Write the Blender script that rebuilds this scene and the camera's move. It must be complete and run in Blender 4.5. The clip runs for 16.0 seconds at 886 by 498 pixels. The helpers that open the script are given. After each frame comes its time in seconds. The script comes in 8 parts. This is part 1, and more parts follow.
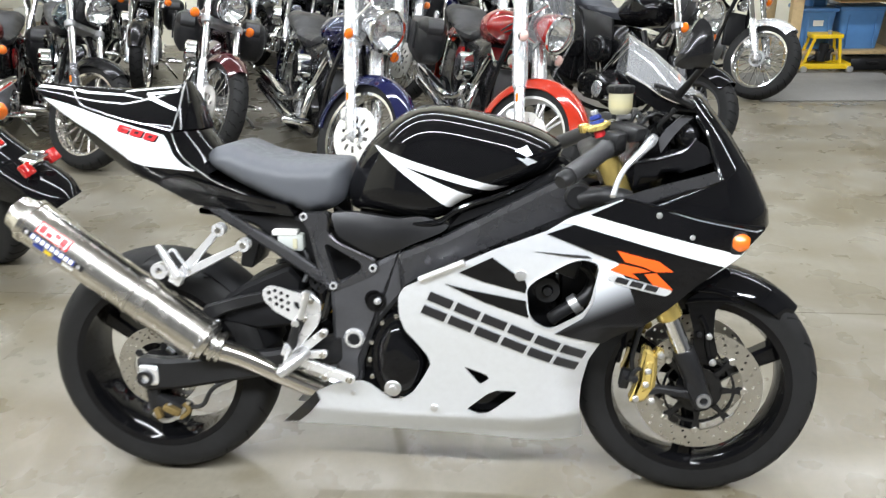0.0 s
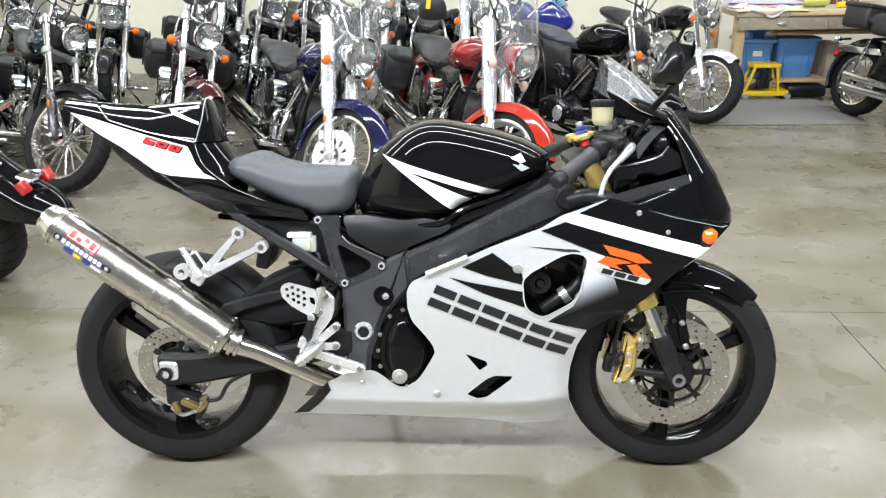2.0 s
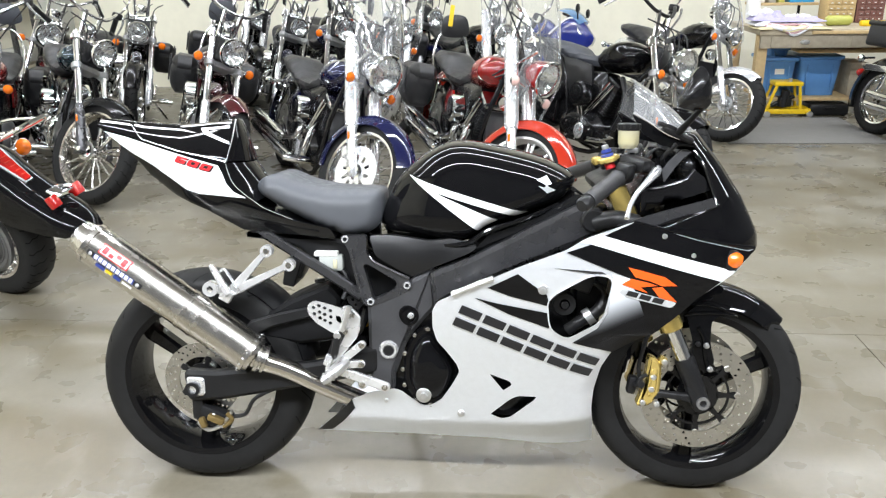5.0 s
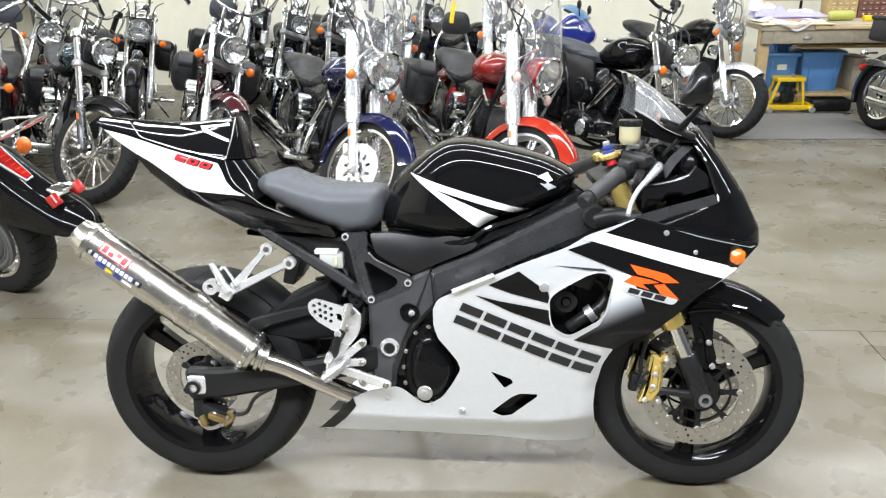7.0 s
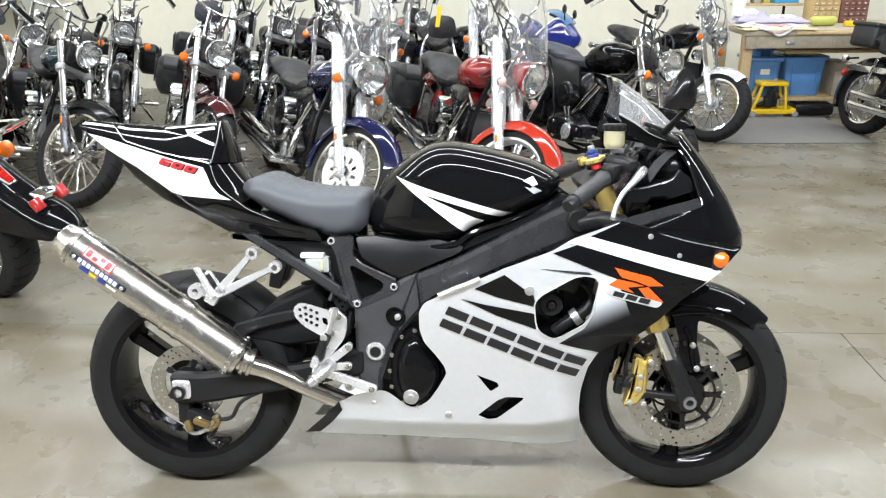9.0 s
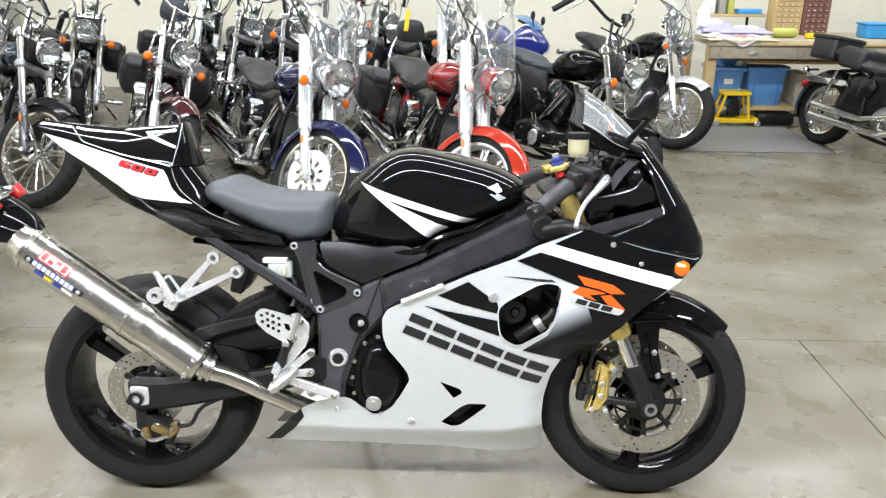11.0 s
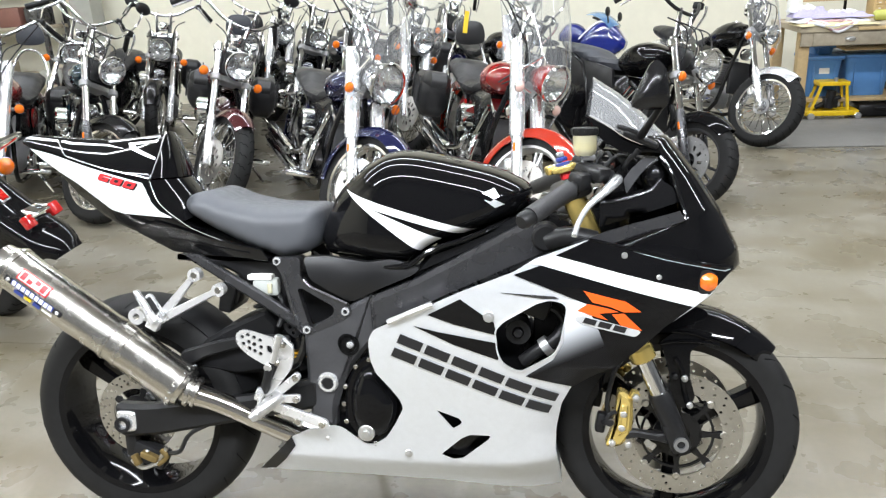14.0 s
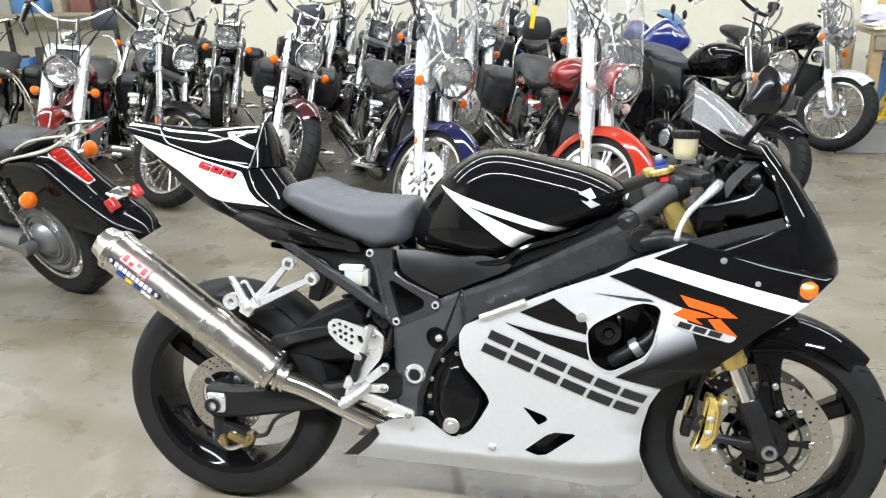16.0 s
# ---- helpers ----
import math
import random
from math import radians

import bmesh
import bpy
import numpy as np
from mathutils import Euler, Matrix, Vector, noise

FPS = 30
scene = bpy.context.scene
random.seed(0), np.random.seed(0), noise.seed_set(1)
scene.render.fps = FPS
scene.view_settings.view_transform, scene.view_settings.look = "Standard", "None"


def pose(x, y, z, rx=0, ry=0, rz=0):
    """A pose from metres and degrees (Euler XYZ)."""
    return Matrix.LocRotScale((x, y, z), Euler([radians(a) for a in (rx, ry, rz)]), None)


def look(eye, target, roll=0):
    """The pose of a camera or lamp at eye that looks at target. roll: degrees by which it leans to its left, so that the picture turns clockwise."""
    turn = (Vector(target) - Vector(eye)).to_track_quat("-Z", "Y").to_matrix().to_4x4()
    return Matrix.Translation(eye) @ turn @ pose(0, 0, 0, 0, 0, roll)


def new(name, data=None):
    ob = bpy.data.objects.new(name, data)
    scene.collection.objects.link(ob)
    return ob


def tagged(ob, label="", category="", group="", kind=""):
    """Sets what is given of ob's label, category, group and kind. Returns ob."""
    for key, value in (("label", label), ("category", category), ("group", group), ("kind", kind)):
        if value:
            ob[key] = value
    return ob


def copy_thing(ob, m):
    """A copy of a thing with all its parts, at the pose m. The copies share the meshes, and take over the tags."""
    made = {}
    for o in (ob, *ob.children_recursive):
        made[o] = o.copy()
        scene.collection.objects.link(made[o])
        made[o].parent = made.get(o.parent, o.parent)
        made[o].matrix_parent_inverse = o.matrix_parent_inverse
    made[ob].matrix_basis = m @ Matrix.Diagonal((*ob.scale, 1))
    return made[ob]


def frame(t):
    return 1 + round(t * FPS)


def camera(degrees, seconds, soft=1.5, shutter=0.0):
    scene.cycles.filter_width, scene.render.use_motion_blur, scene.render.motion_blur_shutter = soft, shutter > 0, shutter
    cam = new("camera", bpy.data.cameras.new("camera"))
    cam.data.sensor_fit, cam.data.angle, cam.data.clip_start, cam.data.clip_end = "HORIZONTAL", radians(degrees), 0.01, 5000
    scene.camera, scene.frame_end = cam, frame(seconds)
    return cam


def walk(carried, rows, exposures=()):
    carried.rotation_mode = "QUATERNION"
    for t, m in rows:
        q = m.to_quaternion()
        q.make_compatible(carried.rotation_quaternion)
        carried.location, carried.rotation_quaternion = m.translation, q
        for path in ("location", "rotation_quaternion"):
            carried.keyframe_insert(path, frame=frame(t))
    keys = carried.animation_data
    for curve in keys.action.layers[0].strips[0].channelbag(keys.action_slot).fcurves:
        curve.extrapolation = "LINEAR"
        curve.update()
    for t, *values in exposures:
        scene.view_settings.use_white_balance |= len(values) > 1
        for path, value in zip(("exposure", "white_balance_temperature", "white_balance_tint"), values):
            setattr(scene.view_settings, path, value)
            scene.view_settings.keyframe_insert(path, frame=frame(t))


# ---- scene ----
cam = camera(59.6, 16.0, soft=1.2, shutter=0.5)
PATH = [
    (0, (0.29, -1.694, 1.436), (0.064, 0.119, 0.623), -1.9),
    (0.5, (0.218, -1.841, 1.445), (-0.015, -0.035, 0.618), -2.2),
    (1, (0.176, -1.898, 1.453), (-0.058, -0.075, 0.664), -3.3),
    (1.5, (0.18, -1.904, 1.45), (0.062, -0.052, 0.704), -1.1),
    (2, (0.177, -1.918, 1.445), (0.077, -0.065, 0.699), -1.1),
    (2.5, (0.179, -1.921, 1.456), (0.074, -0.069, 0.708), -1.4),
    (3, (0.173, -1.92, 1.467), (0.036, -0.066, 0.727), -1.9),
    (3.5, (0.171, -1.923, 1.471), (0.028, -0.066, 0.743), -1.7),
    (4, (0.165, -1.938, 1.473), (0.024, -0.074, 0.762), -0.7),
    (6.5, (0.149, -1.912, 1.466), (0.002, -0.053, 0.745), -1.4),
    (7, (0.158, -1.921, 1.468), (0.009, -0.062, 0.747), -1.2),
    (7.5, (0.165, -1.925, 1.47), (0.037, -0.062, 0.754), -0.9),
    (8, (0.157, -1.928, 1.467), (0.038, -0.063, 0.755), -0.9),
    (10.5, (0.167, -1.917, 1.476), (0.086, -0.052, 0.76), -0.2),
    (11, (0.17, -1.916, 1.476), (0.138, -0.045, 0.77), 0.5),
    (11.5, (0.192, -1.892, 1.467), (0.169, -0.019, 0.765), -0.3),
    (12, (0.255, -1.828, 1.456), (0.101, 0.038, 0.752), -1.8),
    (12.5, (0.345, -1.769, 1.449), (0.104, 0.092, 0.757), -2.1),
    (13, (0.411, -1.724, 1.419), (0.154, 0.138, 0.736), -2.9),
    (13.5, (0.436, -1.706, 1.421), (0.154, 0.152, 0.735), -3.1),
    (14, (0.418, -1.697, 1.411), (0.129, 0.161, 0.728), -3.1),
    (14.5, (0.378, -1.698, 1.417), (0.03, 0.146, 0.725), -1.9),
    (15, (0.361, -1.7, 1.422), (-0.031, 0.135, 0.731), -2.3),
    (15.5, (0.325, -1.718, 1.428), (-0.077, 0.114, 0.735), -1.7),
    (16, (0.298, -1.731, 1.431), (-0.094, 0.102, 0.735), -2.1),
]
walk(cam, [(t, look(eye, target, roll)) for t, eye, target, roll in PATH])

# ---- world, lamps and exposure ----
scene.view_settings.exposure = 0.0
world = bpy.data.worlds.new("world")
scene.world = world
world.use_nodes = True
world.node_tree.nodes["Background"].inputs[0].default_value = (0.5, 0.5, 0.5, 1)
world.node_tree.nodes["Background"].inputs[1].default_value = 0.02

CEILING = 4.2


def strip_lamp(x, y, length, power, turn=0.0):
    """The light of one fluorescent fitting: a long, narrow area lamp under the ceiling."""
    data = bpy.data.lights.new("tube_light", "AREA")
    data.shape, data.size, data.size_y = "RECTANGLE", length, 0.16
    data.energy, data.color = power, (0.940, 0.985, 1.055)
    ob = new("tube_light", data)
    ob.matrix_world = pose(x, y, CEILING - 0.16, 0, 0, turn)


ROWS = (-2.5, 1.7, 5.0)
LAMPS = [(-6.1 + 2.44 * k, y) for y in ROWS for k in range(6) if (y < 0 and k < 5) or y > 0]
strip_lamp(-.6, ROWS[0], 11.6, 1150.0)
strip_lamp(0, ROWS[1], 14.4, 440.0)
strip_lamp(0, ROWS[2], 14.4, 360.0)

# ---- shaping tools ----
from mathutils import geometry


class Geo:
    """Vertices and faces gathered for one mesh."""

    def __init__(self):
        self.v, self.f = [], []

    def add(self, verts, faces, m=None):
        n = len(self.v)
        self.v += [tuple(m @ Vector(p)) if m is not None else tuple(p) for p in verts]
        self.f += [tuple(i + n for i in f) for f in faces]
        return self


def mesh_of(name, g, angle=38):
    me = bpy.data.meshes.new(name)
    me.from_pydata(g.v, [], g.f)
    bm = bmesh.new()
    bm.from_mesh(me)
    bmesh.ops.remove_doubles(bm, verts=bm.verts, dist=1e-5)
    bmesh.ops.recalc_face_normals(bm, faces=bm.faces)
    bm.to_mesh(me)
    bm.free()
    me.shade_smooth()
    me.set_sharp_from_angle(angle=radians(angle))
    return me


def part(name, g, material, parent=None, label="", angle=38, m=None):
    """Links one gathered mesh as one object, under a thing or under a part."""
    me = mesh_of(name, g, angle)
    me.materials.append(material)
    ob = new(name, me)
    if m is not None:
        ob.matrix_local = m
    if parent is not None:
        ob.parent = parent
    if label:
        ob["label"] = label
    return ob


def spline(pts, k=6, closed=False):
    """Catmull-Rom through pts, k steps a span."""
    p = [Vector(q) for q in pts]
    n, out = len(p), []
    for i in range(n if closed else n - 1):
        a, b, c, d = (p[(i + j) % n] if closed else p[min(max(i + j, 0), n - 1)] for j in (-1, 0, 1, 2))
        for s in range(k):
            t = s / k
            out.append(0.5 * (2 * b + (c - a) * t + (2 * a - 5 * b + 4 * c - d) * t * t + (3 * b - a - 3 * c + d) * t ** 3))
    return out if closed else out + [p[-1]]


def rounded(pts, r, k=3):
    """A closed outline with its corners cut round to radius r."""
    p, out = [Vector(q) for q in pts], []
    for i, b in enumerate(p):
        a, c = p[i - 1], p[(i + 1) % len(p)]
        ra, rc = min(r, (a - b).length * 0.45), min(r, (c - b).length * 0.45)
        s, e = b + (a - b).normalized() * ra, b + (c - b).normalized() * rc
        out += [(1 - t) ** 2 * s + 2 * t * (1 - t) * b + t * t * e for t in (j / k for j in range(k + 1))]
    return out


def tube(g, pts, r, n=10, k=0, m=None):
    """A round bar along pts; r may be a list of radii; k smooths the path."""
    rr = list(r) if isinstance(r, (list, tuple)) else [r] * len(pts)
    p = [Vector(q) for q in pts]
    if k:
        rr = [q[0] for q in spline([(a, 0) for a in rr], k)]
        p = spline(p, k)
    verts, faces, up = [], [], None
    for i, q in enumerate(p):
        d = (p[min(i + 1, len(p) - 1)] - p[max(i - 1, 0)]).normalized()
        if up is None:
            up = d.orthogonal().normalized()
        up = (up - d * up.dot(d)).normalized()
        side = d.cross(up)
        verts += [q + (up * math.cos(a) + side * math.sin(a)) * rr[i] for a in (2 * math.pi * j / n for j in range(n))]
    for i in range(len(p) - 1):
        for j in range(n):
            a, b = i * n + j, i * n + (j + 1) % n
            faces.append((a, b, b + n, a + n))
    faces += [tuple(range(n)), tuple(range(len(verts) - n, len(verts)))]
    return g.add(verts, faces, m)


def lathe(g, prof, n=32, m=None, closed=False):
    """Turns a profile of (radius, place along y) round the y axis."""
    verts, faces, k = [], [], len(prof)
    for j in range(n):
        a = 2 * math.pi * j / n
        verts += [(r * math.cos(a), y, r * math.sin(a)) for r, y in prof]
    for j in range(n):
        for i in range(k if closed else k - 1):
            a, b = j * k, (j + 1) % n * k
            i2 = (i + 1) % k
            if prof[i][0] < 1e-6:
                faces.append((a + i, a + i2, b + i2))
            elif prof[i2][0] < 1e-6:
                faces.append((a + i, a + i2, b + i))
            else:
                faces.append((a + i, a + i2, b + i2, b + i))
    return g.add(verts, faces, m)


def rbox(g, sx, sy, sz, m=None, b=0.01, seg=2):
    """A box with rounded edges, its centre at the origin of m."""
    bm = bmesh.new()
    bmesh.ops.create_cube(bm, size=1, matrix=Matrix.Diagonal((sx, sy, sz, 1)))
    if b:
        bmesh.ops.bevel(bm, geom=bm.edges[:], offset=b, segments=seg, profile=0.5, affect="EDGES")
    bm.verts.index_update()
    g.add([v.co.copy() for v in bm.verts], [[v.index for v in f.verts] for f in bm.faces], m)
    bm.free()
    return g


def inside(x, z, loop):
    hit, j = False, len(loop) - 1
    for i in range(len(loop)):
        (xi, zi), (xj, zj) = loop[i], loop[j]
        if (zi > z) != (zj > z) and x < (xj - xi) * (z - zi) / (zj - zi) + xi:
            hit = not hit
        j = i
    return hit


def gap(x, z, loops):
    """The distance from a point to the nearest edge of the loops."""
    best = 9.0
    for loop in loops:
        a = np.array(loop)
        d = np.roll(a, -1, 0) - a
        q = np.array((x, z)) - a
        t = np.clip((q * d).sum(1) / np.maximum((d * d).sum(1), 1e-12), 0, 1)
        best = min(best, float(np.sqrt(((q - d * t[:, None]) ** 2).sum(1).min())))
    return best


def filled(outline, holes=(), step=0.02):
    """Triangles over a flat outline with holes: (points, triangles, loops as lists of indices)."""
    loops, pts, edges, rings = [], [], [], []
    for loop in (outline, *holes):
        fine = []
        for i, a in enumerate(loop):
            b = loop[(i + 1) % len(loop)]
            n = max(1, int(math.dist(a[:2], b[:2]) / (step * 1.3)))
            fine += [(a[0] + (b[0] - a[0]) * j / n, a[1] + (b[1] - a[1]) * j / n) for j in range(n)]
        first = len(pts)
        pts += fine
        rings.append(list(range(first, len(pts))))
        edges += [(first + i, first + (i + 1) % len(fine)) for i in range(len(fine))]
        loops.append(fine)
    xs, zs = [p[0] for p in loops[0]], [p[1] for p in loops[0]]
    z, row = min(zs) + step / 2, 0
    while z < max(zs):
        x = min(xs) + (step / 2 if row % 2 else 0)
        while x < max(xs):
            if inside(x, z, loops[0]) and not any(inside(x, z, h) for h in loops[1:]) and gap(x, z, loops) > step * 0.45:
                pts.append((x, z))
            x += step
        z, row = z + step * 0.87, row + 1
    got = geometry.delaunay_2d_cdt([Vector(p) for p in pts], edges, [], 0, 1e-7)
    co, tris, back = [tuple(p) for p in got[0]], [], {}
    for i, src in enumerate(got[3]):
        for s in src:
            back[s] = i
    for f in got[2]:
        cx, cz = sum(co[i][0] for i in f) / 3, sum(co[i][1] for i in f) / 3
        if inside(cx, cz, loops[0]) and not any(inside(cx, cz, h) for h in loops[1:]):
            tris.append(tuple(f))
    return co, tris, [[back[i] for i in ring] for ring in rings], loops


def sheet(g, outline, surf, off=0.0, thick=0.004, holes=(), step=0.022, side=-1, m=None):
    """A curved panel over an outline in (x, z). surf(x, z): its distance from the middle plane; side -1 is the right-hand side."""
    co, tris, rings, _ = filled(outline, holes, step)
    n = len(co)
    out = [surf(x, z) + off for x, z in co]
    verts = [(x, side * w, z) for (x, z), w in zip(co, out)] + [(x, side * (w - thick), z) for (x, z), w in zip(co, out)]
    faces = tris + [tuple(i + n for i in reversed(t)) for t in tris]
    for ring in rings:
        faces += [(a, b, b + n, a + n) for a, b in zip(ring, ring[1:] + ring[:1])]
    return g.add(verts, faces, m)


def puff(g, outline, width, r=0.06, edge=0.3, step=0.022, power=0.5, m=None, relax=4):
    """A rounded solid, alike on both sides, from its side outline. width: half its breadth, a number or a function of (x, z); r: how far its rounding reaches in; edge: the share of the breadth left at the rim."""
    co, tris, rings, loops = filled(outline, (), step)
    n = len(co)
    ws = []
    for x, z in co:
        d = min(1.0, gap(x, z, loops) / r)
        w = width(x, z) if callable(width) else width
        ws.append(w * (edge + (1 - edge) * (1 - (1 - d) ** 2) ** power))
    near = [set() for _ in co]
    for t in tris:
        for i in t:
            near[i].update(t)
    rim = {i for ring in rings for i in ring}
    for _ in range(relax):
        ws = [0.5 * w + 0.5 * sum(ws[k] for k in near[i]) / len(near[i]) if near[i] and i not in rim else w for i, w in enumerate(ws)]
    verts = [(x, -w, z) for (x, z), w in zip(co, ws)] + [(x, w, z) for (x, z), w in zip(co, ws)]
    faces = tris + [tuple(i + n for i in reversed(t)) for t in tris]
    for ring in rings:
        faces += [(a, b, b + n, a + n) for a, b in zip(ring, ring[1:] + ring[:1])]
    return g.add(verts, faces, m)


def spread(loop, c, x, z):
    """How far out a point lies between the centre c (0) and the outline (1)."""
    d = (x - c[0], z - c[1])
    best = 0.0
    for (ax, az), (bx, bz) in zip(loop, loop[1:] + loop[:1]):
        ex, ez = bx - ax, bz - az
        den = d[0] * ez - d[1] * ex
        if abs(den) > 1e-12:
            t = ((ax - c[0]) * ez - (az - c[1]) * ex) / den
            u = ((ax - c[0]) * d[1] - (az - c[1]) * d[0]) / den
            if t > 0 and -1e-9 <= u <= 1 + 1e-9:
                best = max(best, 1 / t)
    return min(1.0, best)


def dome(g, loop, c, width, p=3.0, q=0.5, rings=16, m=None):
    """A smoothly swelling solid, alike on both sides, over an outline that is seen whole from its centre c."""
    n, verts, faces = len(loop), [], []
    for side in (-1, 1):
        base = len(verts)
        verts.append((c[0], side * width(*c), c[1]))
        for k in range(1, rings + 1):
            s = math.sin(math.pi / 2 * k / rings)
            for x, z in loop:
                px, pz = c[0] + (x - c[0]) * s, c[1] + (z - c[1]) * s
                verts.append((px, side * width(px, pz) * (1 - s ** p) ** q, pz))
        for i in range(n):
            j = (i + 1) % n
            faces.append((base, base + 1 + i, base + 1 + j))
            for k in range(rings - 1):
                a = base + 1 + k * n
                faces.append((a + i, a + j, a + n + j, a + n + i))
    return g.add(verts, faces, m)


def prism(g, outline, y0, y1, b=0.004, m=None):
    """A flat outline in (x, z) drawn out from y0 to y1, its rims chamfered by b."""
    p = [Vector(q[:2]) for q in outline]
    n = len(p)
    area = sum(p[i - 1].x * p[i].y - p[i].x * p[i - 1].y for i in range(n))
    inner = []
    for i in range(n):
        d0, d1 = (p[i] - p[i - 1]).normalized(), (p[(i + 1) % n] - p[i]).normalized()
        t = (d0 + d1).normalized() if (d0 + d1).length > 1e-6 else d0
        s = Vector((-t.y, t.x)) * (1 if area > 0 else -1)
        inner.append(p[i] + s * b)
    s = 1 if y1 > y0 else -1
    rings = [(inner, y0), (p, y0 + s * b), (p, y1 - s * b), (inner, y1)]
    verts = [(q.x, y, q.y) for loop, y in rings for q in loop]
    faces = [(k * n + i, k * n + (i + 1) % n, (k + 1) * n + (i + 1) % n, (k + 1) * n + i) for k in range(3) for i in range(n)]
    faces += [tuple(range(n)), tuple(range(3 * n, 4 * n))]
    return g.add(verts, faces, m)


def arc_fender(g, radius, half, a0, a1, depth=0.05, thick=0.004, n=28, cross=8, m=None, taper=0.0):
    """A mudguard round the y axis: from angle a0 to a1 (degrees, 0 ahead, 90 up), half its breadth, its sides drawn down by depth."""
    verts, faces = [], []
    row = 2 * (cross + 1)
    for i in range(n + 1):
        f = i / n
        a = radians(a0 + (a1 - a0) * f)
        h = half * (1 - taper * (2 * abs(f - 0.5)) ** 3)
        for shell in (0, thick):
            for j in range(cross + 1):
                s = -1 + 2 * j / cross
                rr = radius - depth * abs(s) ** 2.6 - shell
                verts.append((rr * math.cos(a), (h - shell) * math.copysign(abs(s) ** 0.8, s), rr * math.sin(a)))
    for i in range(n):
        for j in range(cross):
            a, b = i * row + j, (i + 1) * row + j
            faces.append((a, a + 1, b + 1, b))
            faces.append((a + cross + 1, b + cross + 1, b + cross + 2, a + cross + 2))
        for j in (0, cross):
            a, b = i * row + j, (i + 1) * row + j
            faces.append((a, b, b + cross + 1, a + cross + 1))
    for i in (0, n):
        for j in range(cross):
            a = i * row + j
            faces.append((a, a + 1, a + cross + 2, a + cross + 1))
    return g.add(verts, faces, m)


def pierced(g, outline, holes, y0, y1, step=0.03, m=None):
    """A flat plate with holes through it, from y0 to y1."""
    co, tris, rings, _ = filled(outline, holes, step)
    n = len(co)
    walls = [(p, q, q + n, p + n) for ring in rings for p, q in zip(ring, ring[1:] + ring[:1])]
    return g.add([(u, y0, v) for u, v in co] + [(u, y1, v) for u, v in co], tris + [tuple(i + n for i in reversed(t)) for t in tris] + walls, m)


def axis_to(p, q):
    """The pose whose y axis runs from p towards q, at p."""
    d = Vector(q) - Vector(p)
    return Matrix.Translation(p) @ d.to_track_quat("Y", "Z").to_matrix().to_4x4()


def disc(g, p, q, r, n=20, b=0.002, m=None):
    """A round slab or pin from p to q with chamfered rims."""
    length = (Vector(q) - Vector(p)).length
    b = min(b, r * 0.4, length * 0.4)
    a = axis_to(p, q)
    return lathe(g, [(0, 0), (r - b, 0), (r, b), (r, length - b), (r - b, length), (0, length)], n, m @ a if m is not None else a)


def pins(parent, name, mat, places, y0, y1, r, n=14):
    """Bolts or studs that stand out sideways, each a part of its own."""
    for x, z in places:
        g = Geo()
        disc(g, (x, y0, z), (x, y1, z), r, n)
        if n > 8 and r > .007:
            disc(g, (x, y1 - .001, z), (x, y1 + (.003 if y1 > y0 else -.003), z), r * .5, 6)
        part(name, g, mat, parent)


def ball(g, c, rx, ry=None, rz=None, n=12, m=None):
    ry, rz = ry or rx, rz or rx
    prof = [(math.sin(math.pi * i / n), -math.cos(math.pi * i / n)) for i in range(n + 1)]
    prof[0], prof[-1] = (0, -1), (0, 1)
    a = Matrix.Translation(c) @ Matrix.Diagonal((rx, ry, rz, 1))
    return lathe(g, prof, n * 2, m @ a if m is not None else a)

